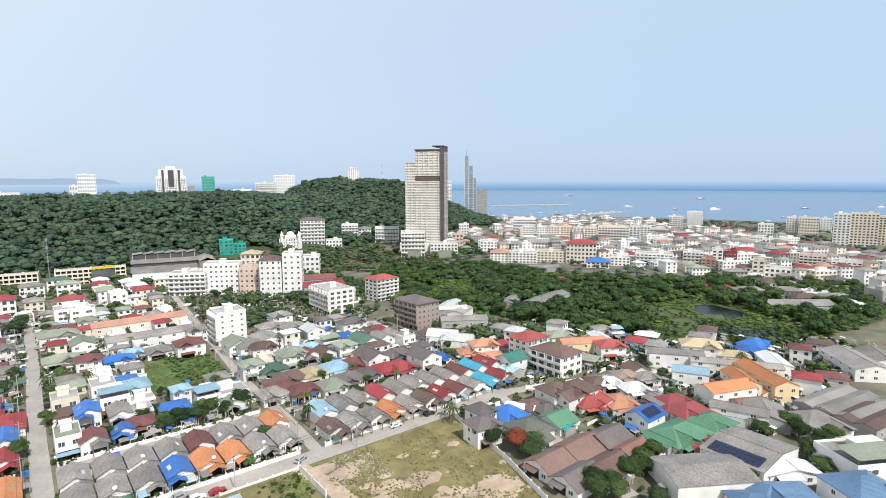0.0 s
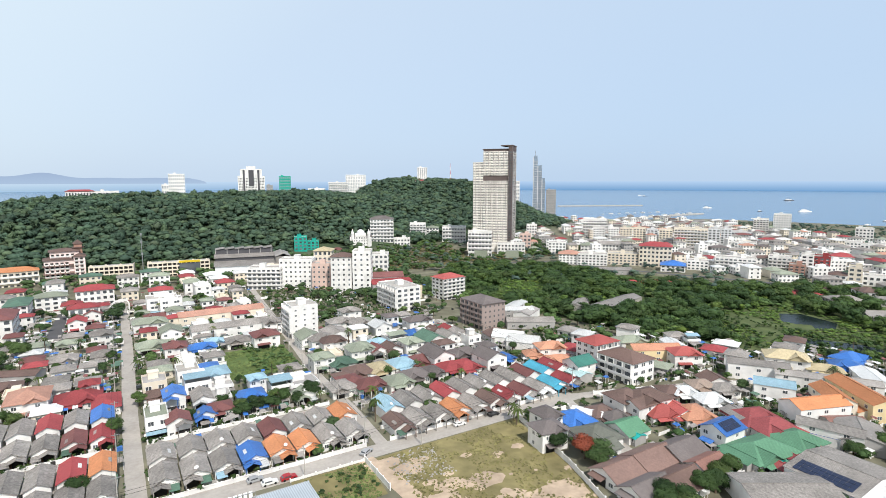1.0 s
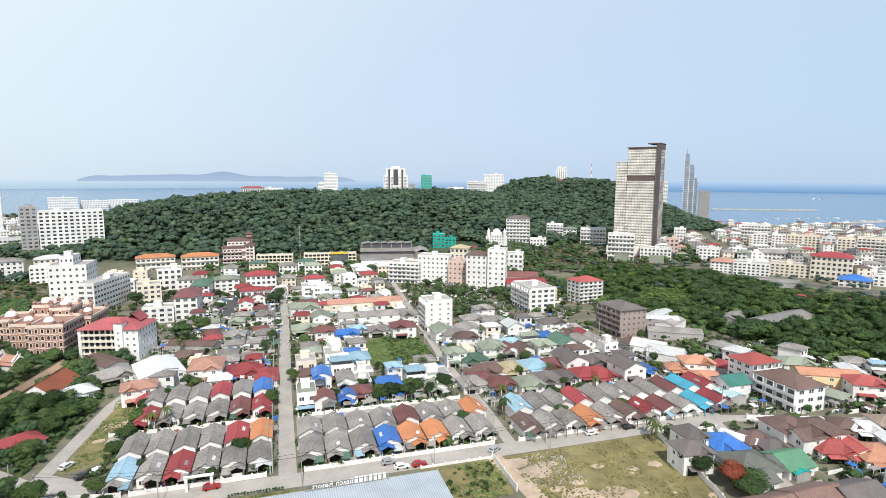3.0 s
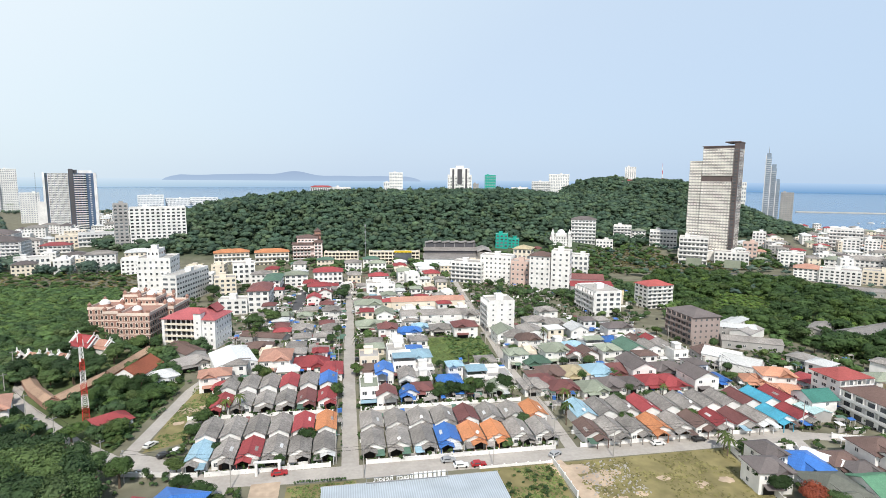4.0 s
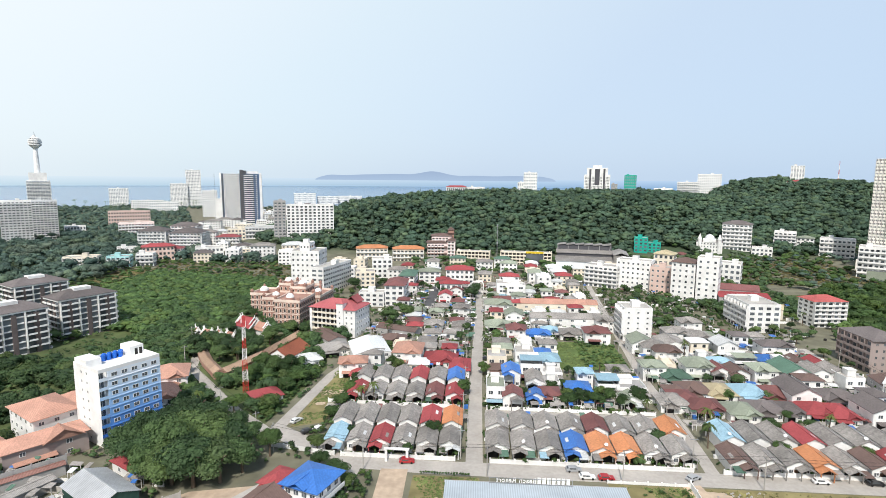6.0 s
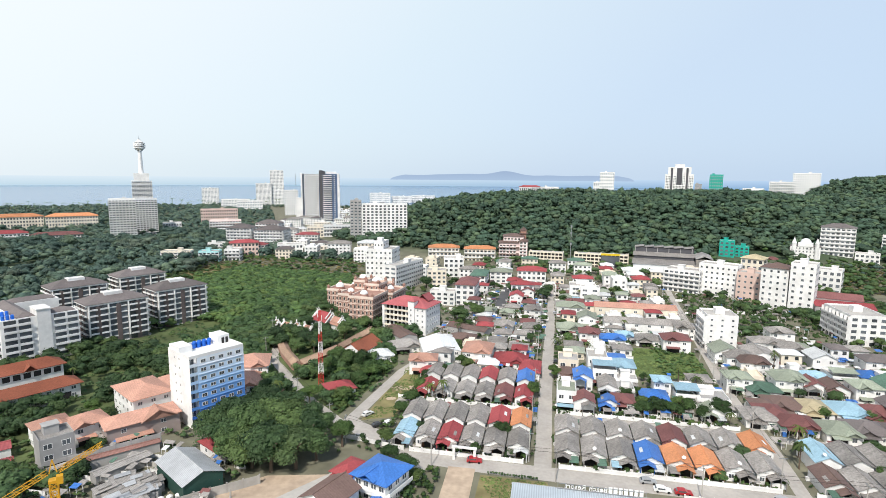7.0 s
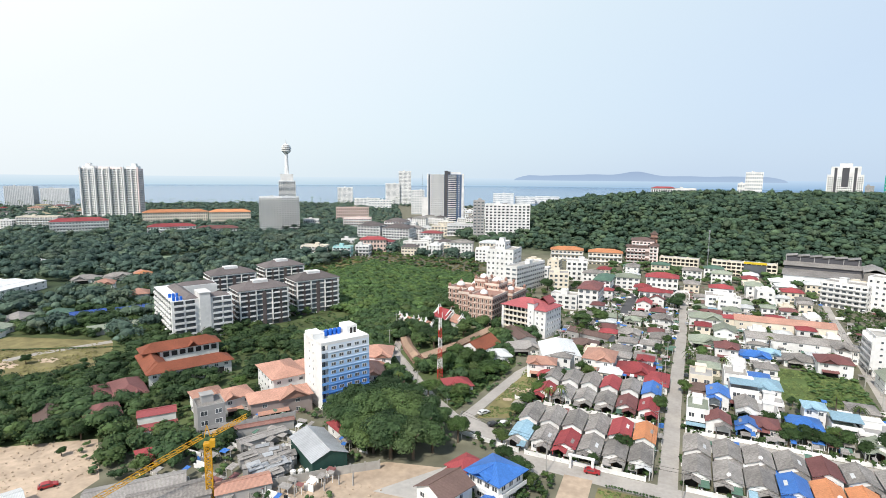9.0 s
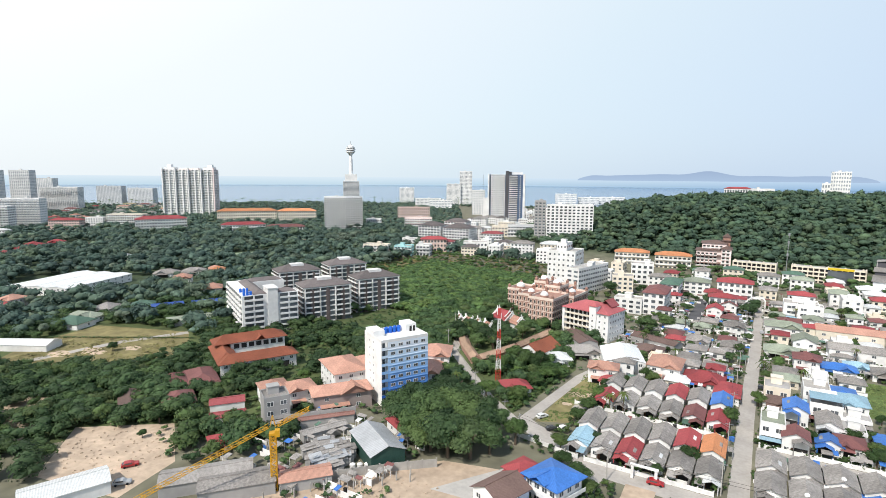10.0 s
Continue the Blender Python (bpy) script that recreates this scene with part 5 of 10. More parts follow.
def twin_tower(az, r, top_el):
    """White tower with dark glass strips and stepped shoulders."""
    x, y, z = on_hill(az, r)
    h = EYE + r * math.tan(radians(top_el)) - z
    t = thing("apartment_tower", x, y, z, az, "white stepped hill-top tower with dark vertical strips", "tower")
    part("shaft", Form().box(-26, 26, -9, 9, -4, h * 0.82).box(-21, 21, -8, 8, h * 0.82, h * 0.95).box(-9, 9, -7, 7, h * 0.95, h), WHITE, t)
    part("shoulder", Form().box(-38, -26.02, -8, 8, -4, h * 0.36), WHITE, t)
    part("shoulder", Form().box(26.02, 35, -8, 8, -4, h * 0.5), WHITE, t)
    for x0, x1 in ((-16, -12), (12, 16), (-5, 5)):
        part("dark_strip", Form().box(x0, x1, -9.3, -8, h * (0.05 if abs(x0) > 5 else 0.62), h * 0.93), DARKWALL, t, "dark glazed strip")
    row = Form()
    for i in range(8):
        row.box(-10.5 + i * 2.7, -8.9 + i * 2.7, -9.12, -9.0, 0.9, 2.4)
    for c in (-24.2, -21.4, -18.6, 17.2, 20.0, 22.8):
        row.box(c, c + 1.6, -9.12, -9.0, 0.9, 2.4)
    row = row.mesh("window_band")
    for s in range(int(h * 0.8 / 3.1)):
        tagged(part("window_band", row, GLASS, t, at=(0, 0, 3.1 * s)), kind="stuff")


twin_tower(-12.1, 1180, 1.40)
hill_block(-5.4, 1150, 0.6, 28, 16, 14, "white stepped tower on the hill top")
hill_block(-4.5, 1152, -0.4, 16, 14, 8, "low white wing of a hill-top tower")
hill_block(-15.3, 1150, 0.4, 23, 16, 14, "hill-top tower wrapped in green netting", wall=TEAL, trim=TEAL)
hill_block(-13.8, 1150, -0.5, 12, 10, 8, "grey block on the hill top", wall=GREYWALL)
hill_block(-18.4, 1120, -0.85, 34, 14, 4, "low white block on the hill top")
hill_block(-20.6, 1180, -0.2, 40, 16, 9, "white hill-top hotel with balconies", balcony="s")
hill_block(-22.4, 1180, 0.55, 42, 16, 14, "white and grey hill-top tower with a gridded front")
hill_block(-26.0, 1180, -0.35, 26, 12, 5, "grey flat-topped block on the hill", wall=GREYWALL)
hill_block(-29.35, 1060, 1.3, 19, 14, 14, "slim white shrine tower on the hill top")
hill_block(-29.4, 1042, -0.05, 30, 12, 3, "hill-top temple hall with red roofs", roof="r")
hill_block(-39.2, 1120, -0.1, 15, 12, 9, "white high-rise on the headland")
hill_block(2.3, 905, -0.92, 34, 12, 2, "low hall with a red roof on the hill", roof="r")
hill_block(0.3, 960, -0.95, 32, 12, 3, "low white block on the hill")
x0, y0, z0 = on_hill(-32.3, 1065)
mast = thing("radio_mast", x0, y0, z0, 0, "slender red and white radio mast on the hill", "mast")
for i in range(5):
    part("section", Form().tube(0, 0, 3 + i * 7, 10 + i * 7, 1.0 - i * 0.15, 0.85 - i * 0.15, 6), (RED, WHITE)[i % 2], mast)
part("foot", Form().box(-1.5, 1.5, -1.5, 1.5, -1, 3), CONCRETE, mast)


# ---- the observation tower on the coast ----
def view_tower(x, y, rz):
    t = thing("observation_tower", x, y, 0, rz, "tall white observation tower with a round banded head", "tower")
    H = 168
    part("foot_block", Form().box(-22, 22, -14, 14, 0, 66).box(-17, 17, -13, 13, 66, 84), WHITE, t)
    part("shaft", Form().tube(0, 0, 84, H - 30, 6.0, 4.2, 16), WHITE, t)
    for i, (r0, r1, a, b) in enumerate(((4.4, 12.5, -30, -22), (13.0, 13.0, -22, -19), (10.5, 10.5, -19, -17), (13.5, 13.5, -17, -13.5), (10.5, 10.5, -13.5, -12), (12.5, 12.5, -12, -9), (9, 9, -9, -7), (10, 4, -7, -3), (2.5, 2.5, -3, 1))):
        part("head_ring", Form().tube(0, 0, H + a, H + b, r0, r1, 24), GREYWALL if i in (2, 4, 6) else WHITE, t)
    part("spire", Form().tube(0, 0, H + 1, H + 9, 0.6, 0.2, 6), STEEL, t)
    row, sill = Form(), Form()
    for i in range(9):
        row.box(-21.6 + i * 4.8, -17.4 + i * 4.8, -14.12, -14.0, 1.2, 2.9)
    for i in range(5):
        row.box(22.0, 22.12, -13 + i * 5.4, -9 + i * 5.4, 1.2, 2.9)
    sill.box(-22.8, 4, -15.6, -14.02, 0, 1.1).box(8, 22.8, -15.6, -14.02, 0, 1.1).box(22.02, 23.2, -13.9, 13.5, 0, 1.1)
    row, sill = row.mesh("window_band"), sill.mesh("balcony_band")
    for s in range(20):
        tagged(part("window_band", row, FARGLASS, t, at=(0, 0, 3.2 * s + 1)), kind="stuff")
        tagged(part("balcony_band", sill, WHITE, t, at=(0, 0, 3.2 * s + 1)), kind="stuff")


view_tower(-1012, 1187, 40.4)


# ---- the hotels and flats of the left quarter ----
LEFT_TURN = 62.0


def blue_hotel(x, y, rz):
    """Eight storeys whose paint runs from navy at the foot to white at the top."""
    t = thing("hotel", x, y, 0, rz, "eight-storey hotel painted from navy up to white", "hotel")
    w, d, sh = 18.4, 14.5, 2.85
    tones = [(0.014, 0.045, 0.25), (0.045, 0.16, 0.55), (0.10, 0.27, 0.66), (0.18, 0.37, 0.71), (0.28, 0.47, 0.75), (0.40, 0.57, 0.78), (0.54, 0.66, 0.79), (0.68, 0.73, 0.79)]
    for s, rgb in enumerate(tones):
        m = shade("hotel_paint", rgb, 0.6, vary=0.03, grain=0.5, stain=0.05, rnd=0)
        part("front_wall", Form().box(-w / 2 + 2.6, w / 2, -d / 2, -d / 2 + 0.4, s * sh, s * sh + sh - 0.003).box(-w / 2 + 2.6, w / 2, -d / 2 - 0.18, -d / 2 - 0.003, s * sh, s * sh + 0.25), m, t)
        for i in range(5):
            pane_window(t, -w / 2 + 4.4 + i * 3.0, -d / 2 - 0.02, s * sh + 0.95, 1.75, 1.15)
        part("balcony", form(("hotel_balcony",), lambda f: f.box(-1.25, 1.25, -0.02, 1.6, 0, 0.12).box(-1.25, 1.25, -0.02, 0.06, 0.12, 1.0)), m, t, at=(-w / 2 + 1.3, -d / 2, s * sh + 0.1))
        pane_window(t, -w / 2 + 1.3, -d / 2 + 1.72, s * sh + 0.3, 1.9, 2.1)
        pane_window(t, -w / 2, -0.5, s * sh + 1.2, 0.7, 0.8, -90)
        pane_window(t, -w / 2, 2.6, s * sh + 1.2, 0.7, 0.8, -90)
    part("wall", Form().box(-w / 2, w / 2, -d / 2 + 1.75, d / 2, 0, 8 * sh).box(-w / 2, -w / 2 + 0.14, -d / 2 + 0.02, -d / 2 + 1.74, 0, 8 * sh).box(-w / 2 + 2.61, w / 2, -d / 2 + 0.41, -d / 2 + 1.745, 0, 8 * sh), WHITE, t)
    part("parapet", Form().box(-w / 2, w / 2, -d / 2, -d / 2 + 0.25, 8 * sh + 0.003, 8 * sh + 1).box(-w / 2, w / 2, d / 2 - 0.25, d / 2, 8 * sh + 0.003, 8 * sh + 1)
         .box(-w / 2, -w / 2 + 0.25, -d / 2 + 0.26, d / 2 - 0.26, 8 * sh + 0.003, 8 * sh + 1).box(w / 2 - 0.25, w / 2, -d / 2 + 0.26, d / 2 - 0.26, 8 * sh + 0.003, 8 * sh + 1), WHITE, t)
    part("stair_house", Form().box(-w / 2 + 0.3, -w / 2 + 4.6, 0, d / 2 - 0.3, 8 * sh + 0.01, 8 * sh + 2.3), WHITE, t)
    part("lift_house", Form().box(w / 2 - 4.6, w / 2 - 0.4, 1, d / 2 - 0.3, 8 * sh + 0.01, 8 * sh + 3.0), WHITE, t)
    part("roof_door", Form().box(w / 2 - 3.2, w / 2 - 2.3, 0.9, 1.0, 8 * sh + 0.05, 8 * sh + 2.1).box(w / 2 - 1.8, w / 2 - 0.9, 0.9, 1.0, 8 * sh + 0.05, 8 * sh + 2.1), SHADEGAP, t)
    for i in range(8):
        part("water_tank", form(("tank",), lambda f: f.tube(0, 0, 0, 1.7, 0.7, 0.7, 10).tube(0, 0, 1.7, 1.95, 0.7, 0.25, 10)), TANKBLUE, t, at=(-2.6 + 0.85 * i, 3.2 + 1.3 * (i % 2), 8 * sh + 0.02))
    part("canopy", Form().box(-w / 2 + 3, w / 2, -d / 2 - 1.6, -d / 2 - 0.2, 2.6, 2.85), WHITE, t)


blue_hotel(-110.9, 155.0, LEFT_TURN)


def condo(x, y, rz, w=30.0, d=15.0, storeys=7, z=0.0):
    """Dark grey apartment block with white balcony bands, a brown hipped roof and a white roof box."""
    t = thing("apartment_building", x, y, z, rz, "grey apartment block with white balcony bands and a brown hipped roof", "building", "grey apartment blocks")
    sh = 2.85
    h = storeys * sh
    brown = shade("brown_brick_panel", (0.13, 0.105, 0.10), 0.8, vary=0.1, grain=0.8)
    part("wall", Form().box(-w / 2, w / 2, -d / 2, d / 2, 0, h), shade("dark_taupe_render", (0.27, 0.255, 0.245), 0.8, vary=0.08, grain=0.6), t)
    part("fascia", Form().box(-w / 2 - 0.7, w / 2 + 0.7, -d / 2 - 0.7, -d / 2 - 0.02, h - 0.75, h - 0.02).box(-w / 2 - 0.7, -w / 2 - 0.02, -d / 2, d / 2, h - 0.75, h - 0.02).box(w / 2 + 0.02, w / 2 + 0.7, -d / 2, d / 2, h - 0.75, h - 0.02), WHITE, t, "white fascia under the eaves")
    for q in (-w / 2 + 0.3, -w / 6, w / 6, w / 2 - 0.3):
        part("white_fin", Form().box(q - 0.22, q + 0.22, -d / 2 - 1.1, -d / 2 - 0.02, 2.6, h - 0.8), WHITE, t, "thin white upright fin")
    for q in (-w / 3, 0, w / 3):
        part("brick_pier", Form().box(q - 1.0, q + 1.0, -d / 2 - 0.7, -d / 2 - 0.02, 0, h - 1.5), brown, t, "dark brown pier")
    for q in (-d / 6, d / 6):
        part("brick_pier", Form().box(-w / 2 - 0.5, -w / 2 - 0.02, q - 0.8, q + 0.8, 0, h - 1.5), brown, t, "dark brown pier")
        part("brick_pier", Form().box(w / 2 + 0.02, w / 2 + 0.5, q - 0.8, q + 0.8, 0, h - 1.5), brown, t, "dark brown pier")
    part("roof", Form().hip_roof(-w / 2, w / 2, -d / 2, d / 2, h, 3.4, 1.0), ROOF["d"], t)
    part("roof_box", Form().box(-4, 4, -2.6, -2.2, h + 2, h + 4.0).box(-4, 4, 2.2, 2.6, h + 2, h + 4.0).box(-4, -3.6, -2.19, 2.19, h + 2, h + 4.0).box(3.6, 4, -2.19, 2.19, h + 2, h + 4.0).box(-3.59, 3.59, -2.19, 2.19, h + 2, h + 3.6), WHITE, t)
    band, glass = Form(), Form()
    n = 6
    for i in range(n):
        a = -w / 2 + i * w / n
        if i in (2, 3):
            band.box(a + 0.5, a + w / n - 0.5, -d / 2 - 0.5, -d / 2 - 0.02, 0, 0.5)
        glass.box(a + 0.5, a + w / n - 0.5, -d / 2 - 0.1, -d / 2 - 0.005, 0.2, 2.45)
    for i in range(3):
        a = -d / 2 + i * d / 3
        for q in (-1, 1):
            xa, xb = (-w / 2 - 1.3, -w / 2 - 0.02) if q < 0 else (w / 2 + 0.02, w / 2 + 1.3)
            band.box(xa, xb, a + 0.4, a + d / 3 - 0.8, 0, 0.16)
            band.box(*((xa, xa + 0.12) if q < 0 else (xb - 0.12, xb)), a + 0.4, a + d / 3 - 0.8, 0.16, 1.0)
            glass.box(*((-w / 2 - 0.1, -w / 2 - 0.005) if q < 0 else (w / 2 + 0.005, w / 2 + 0.1)), a + 0.8, a + d / 3 - 1.2, 0.2, 2.2)
    band, glass = band.mesh("balcony_band"), glass.mesh("window_band")
    wide = w / n
    one = form(("condo_balcony", w), lambda f: f.box(0.55, wide - 0.55, -1.5, -0.02, 0, 0.16).box(0.55, wide - 0.55, -1.5, -1.38, 0.16, 0.82))
    for s in range(storeys):
        for i in (0, 1, 4, 5):
            if s:
                part("balcony", one, WHITE, t, at=(-w / 2 + i * wide, -d / 2, s * sh + 0.05))
        tagged(part("balcony_band", band, WHITE, t, at=(0, 0, s * sh + 0.05)), kind="stuff")
        tagged(part("window_band", glass, GLASS, t, at=(0, 0, s * sh + 0.05)), kind="stuff")
    return t


condo(-208.8, 221.0, LEFT_TURN, 26)
condo(-200.5, 256.0, LEFT_TURN, 26)
condo(-255.5, 246.0, LEFT_TURN, 26)
condo(-248.0, 283.0, LEFT_TURN, 26)


def white_condo(x, y, rz):
    t = thing("apartment_building", x, y, 0, rz, "white courtyard apartment block with dark balcony bays and grey roofs", "building")
    sh, st = 2.85, 7
    h = sh * st
    part("wall", Form().box(-14, 14, -10, -1, 0, h).box(-14, -5, -0.98, 34, 0, h).box(-4.98, 16, 25, 34, 0, h), WHITE, t)
    part("stair_tower", Form().box(-1.5, 3.5, -10.6, -1, 0, h + 2.6).box(-1.8, 3.8, -10.9, -0.7, h + 2.6, h + 3), WHITE, t)
    part("roof", Form().hip_roof(-8, -2, -9, 30, h + 0.05, 1.8, 0.3).hip_roof(4, 13, -9, -2, h + 0.05, 1.6, 0.3).hip_roof(-4, 15, 26, 33, h + 0.05, 1.6, 0.3), ROOF["d"], t)
    for i in range(6):
        part("water_tank", form(("tank",), lambda f: f.tube(0, 0, 0, 1.7, 0.7, 0.7, 10).tube(0, 0, 1.7, 1.95, 0.7, 0.25, 10)), TANKBLUE, t, at=(-12.6 + (i % 3) * 1.6, -8.5 + 9 * (i // 3), h + 0.02))
    bay, glass = Form(), Form()
    for a, b in ((-13, -8.5), (-8, -3.5), (4.5, 9), (9.5, 13.6)):
        glass.box(a + 0.2, b - 0.2, -10.1, -10.005, 0.2, 2.4)
    for i in range(8):
        bay.box(-14.9, -14.02, -8 + i * 5.2, -5.4 + i * 5.2, 0, 0.9)
        glass.box(-14.1, -14.005, -8 + i * 5.2, -5.4 + i * 5.2, 0.9, 2.4)
        glass.box(-14.1, -14.005, -4.8 + i * 5.2, -3.9 + i * 5.2, 0.9, 2.2)
    bay, glass = bay.mesh("balcony_band"), glass.mesh("window_band")
    for s in range(st):
        for a in (-13, -8, 4.5, 9.3):
            part("balcony", form(("bay_balcony",), lambda f: f.box(0, 4.4, -1.2, -0.02, 0, 0.15).box(0, 4.4, -1.2, -1.08, 0.15, 1.0)), WHITE, t, at=(a, -10, s * sh + 0.1))
        tagged(part("balcony_band", bay, WHITE, t, at=(0, 0, s * sh + 0.1)), kind="stuff")
        tagged(part("window_band", glass, GLASS, t, at=(0, 0, s * sh + 0.1)), kind="stuff")


white_condo(-221.5, 191.5, LEFT_TURN)


def courtyard_hall(x, y, rz):
    """The long two-storey hall with an orange-red hipped roof round a narrow court."""
    t = thing("school_hall", x, y, 0, rz, "white two-storey hall under large orange-red hipped roofs", "building")
    part("wall", Form().box(-15, 15, -11, -3, 0, 5.4).box(-15, -8, -2.98, 15, 0, 5.4).box(-7.98, 15, 7, 15, 0, 8.4), WHITE, t)
    part("roof", Form().hip_roof(-15, 15, -11, -3, 5.4, 2.6, 1.0), ROOF["o2"], t)
    part("roof", Form().hip_roof(-15, -8, -8, 15, 5.44, 2.8, 1.0), ROOF["o2"], t)
    part("roof", Form().hip_roof(-14, 15, 7, 15, 8.4, 2.8, 1.1), ROOF["o2"], t)
    part("gablet", Form().gable_roof(3, 6, 5.6, 9, 9.0, 1.4, 0.3), ROOF["o2"], t)
    for i in range(7):
        # Dark sheets on the rear wall stand for shade in the gallery.
        part("gallery_opening", form(("hall_shade_sheet",), lambda f: f.box(-1.1, 1.1, -0.06, 0.05, 0, 2.0)), SHADEGAP, t, "dark sheet painted as gallery shade", at=(-5.6 + 3.1 * i, 7, 5.7))
    for s in range(2):
        for i in range(8):
            pane_window(t, -13 + i * 3.7, -11, s * 2.6 + 1.0, 1.5, 1.2)
        for i in range(5):
            pane_window(t, 15, -10 + i * 1.6, s * 2.6 + 1.0, 0.9, 1.2, 90)
    part("arch_door", Form().box(9, 12, -11.1, -10.9, 0, 3), SHADEGAP, t)


courtyard_hall(-181.5, 149.5, LEFT_TURN)


def terracotta_palace(x, y, rz):
    """The ornate reddish hotel with arcades, terraces and white domes."""
    t = thing("palace_hotel", x, y, 0, rz, "ornate terracotta hotel with arched windows, terraces and pale domes", "hotel")
    pale = shade("pale_plaster_trim", (0.70, 0.58, 0.50), 0.85, vary=0.08, stain=0.12, rnd=0)
    for a, b, c, e, h in ((1, 15, -24, -4, 15.5), (-12, 0.98, -12, 6, 13.5), (-28, -12.02, 4, 20, 12), (-11, -3, 6.02, 15, 18), (1, 9.5, -3.98, 8, 18.5), (9.52, 18, -3.98, 16, 14), (-8, 6, 15.02, 28, 14)):
        part("wall", Form().box(a, b, c, e, 0, h), TERRACOTTA, t)
        n = round(h / 3.3)
        sh = h / n
        trim, arch = Form(), Form()
        for s in range(n):
            z = s * sh
            trim.box(a - 0.3, b + 0.3, c - 0.3, c - 0.005, z + sh - 0.35, z + sh - 0.02).box(a - 0.3, a - 0.005, c, e, z + sh - 0.35, z + sh - 0.02).box(b + 0.005, b + 0.3, c, e, z + sh - 0.35, z + sh - 0.02)
            for lo, hi, at in ((a, b, "s"), (c, e, "w"), (c, e, "e")):
                m = max(2, int((hi - lo) / 2.3))
                for i in range(m):
                    q = lo + (i + 0.5) * (hi - lo) / m
                    ring_ = [(q + 0.5 * math.cos(math.pi * k / 6), z + 1.7 + 0.55 * math.sin(math.pi * k / 6)) for k in range(7)] + [(q - 0.5, z + 0.5), (q + 0.5, z + 0.5)]
                    wide = [(q + 1.5 * (u - q), z + 1.4 + 1.25 * (v - z - 1.4)) for u, v in ring_]
                    for pts, form_, out in ((wide, trim, 0.07), (ring_, arch, 0.1)):
                        if at == "s":
                            form_.add([(u, c - out, v) for u, v in pts], [tuple(reversed(range(9)))])
                        elif at == "w":
                            form_.add([(a - out, u, v) for u, v in pts], [tuple(range(9))])
                        else:
                            form_.add([(b + out, u, v) for u, v in pts], [tuple(reversed(range(9)))])
        part("cornice", trim, pale, t, "pale cornices and window surrounds")
        tagged(part("arch_band", arch, SHADEGAP, t), kind="stuff")
        part("parapet", Form().box(a - 0.3, b + 0.3, c - 0.3, c + 0.2, h + 0.003, h + 1.0).box(a - 0.3, b + 0.3, e - 0.2, e + 0.3, h + 0.003, h + 1.0).box(a - 0.3, a + 0.2, c + 0.21, e - 0.21, h + 0.003, h + 1.0).box(b - 0.2, b + 0.3, c + 0.21, e - 0.21, h + 0.003, h + 1.0), pale, t)
        for px_, py_ in ((a + 0.6, c + 0.6), (b - 0.6, c + 0.6), (a + 0.6, e - 0.6), (b - 0.6, e - 0.6)):
            part("turret", form(("turret",), lambda f: f.tube(0, 0, 0, 2.2, 0.85, 0.85, 8).tube(0, 0, 2.2, 2.5, 1.1, 1.1, 8).tube(0, 0, 2.5, 3.5, 0.85, 0.1, 8)), TERRACOTTA, t, at=(px_, py_, h - 0.2))
    for px_, py_, pz, r in ((8, -20, 15.5, 2.2), (-6, -8, 13.5, 2.0), (-22, 9, 12, 2.6), (-7, 10.5, 18, 2.4), (5.2, 2, 18.5, 2.4), (13.5, 4, 14, 2.0), (-1, 22, 14, 2.2), (-16, 16, 12, 1.8)):
        part("drum", Form().tube(px_, py_, pz + 0.01, pz + 1.6, r * 1.05, r, 10), TERRACOTTA, t)
        dome = Form()
        for k in range(5):
            a0, a1 = math.pi / 2 * k / 5, math.pi / 2 * (k + 1) / 5
            dome.tube(px_, py_, pz + 1.62 + r * 0.95 * math.sin(a0), pz + 1.62 + r * 0.95 * math.sin(a1), r * math.cos(a0), max(0.06, r * math.cos(a1)), 14)
        part("dome", dome, WHITE, t)


terracotta_palace(-103.5, 293, -6)


# ---- temple with tiered roofs beside the lane ----
ROOF["t2"] = roof_paint("tan_pink_tile", (0.40, 0.27, 0.19))
ROOF_WORD["t2"] = "tan-pink tile"

def thai_roof(f, x, y, w, d, z, rise, flip=False):
    for k, q in enumerate((1.0, 0.72)):
        f.gable_roof(x - w * q / 2, x + w * q / 2, y - d * q / 2, y + d * q / 2, z + k * rise * 0.5, rise * q, 0.35, 0.12)


def sala(x, y, rz, w, d, h, roof, label):
    t = thing("temple_hall", x, y, 0, rz, label, "temple", "temple buildings")
    part("wall", Form().box(-w / 2 + 0.3, w / 2 - 0.3, -d / 2 + 0.3, d / 2 - 0.3, 0, h), WHITE, t)
    rr = Form()
    thai_roof(rr, 0, 0, w, d, h, w * 0.42)
    part("roof", rr, ROOF[roof], t)
    trim = Form()
    for s in (-1, 1):
        for q, zz in ((1.0, h), (0.72, h + w * 0.21)):
            yy = s * (d * q / 2 + 0.42)
            for e in (-1, 1):
                trim.beam((e * (w * q / 2 + 0.4), yy, zz - 0.1), (0, yy, zz + w * 0.42 * q + 0.5), 0.24)
            trim.beam((0, yy, zz + w * 0.42 * q + 0.3), (0, yy + s * 0.5, zz + w * 0.42 * q + 1.8), 0.15)
    part("bargeboard", trim, WHITE, t, "white carved bargeboards")


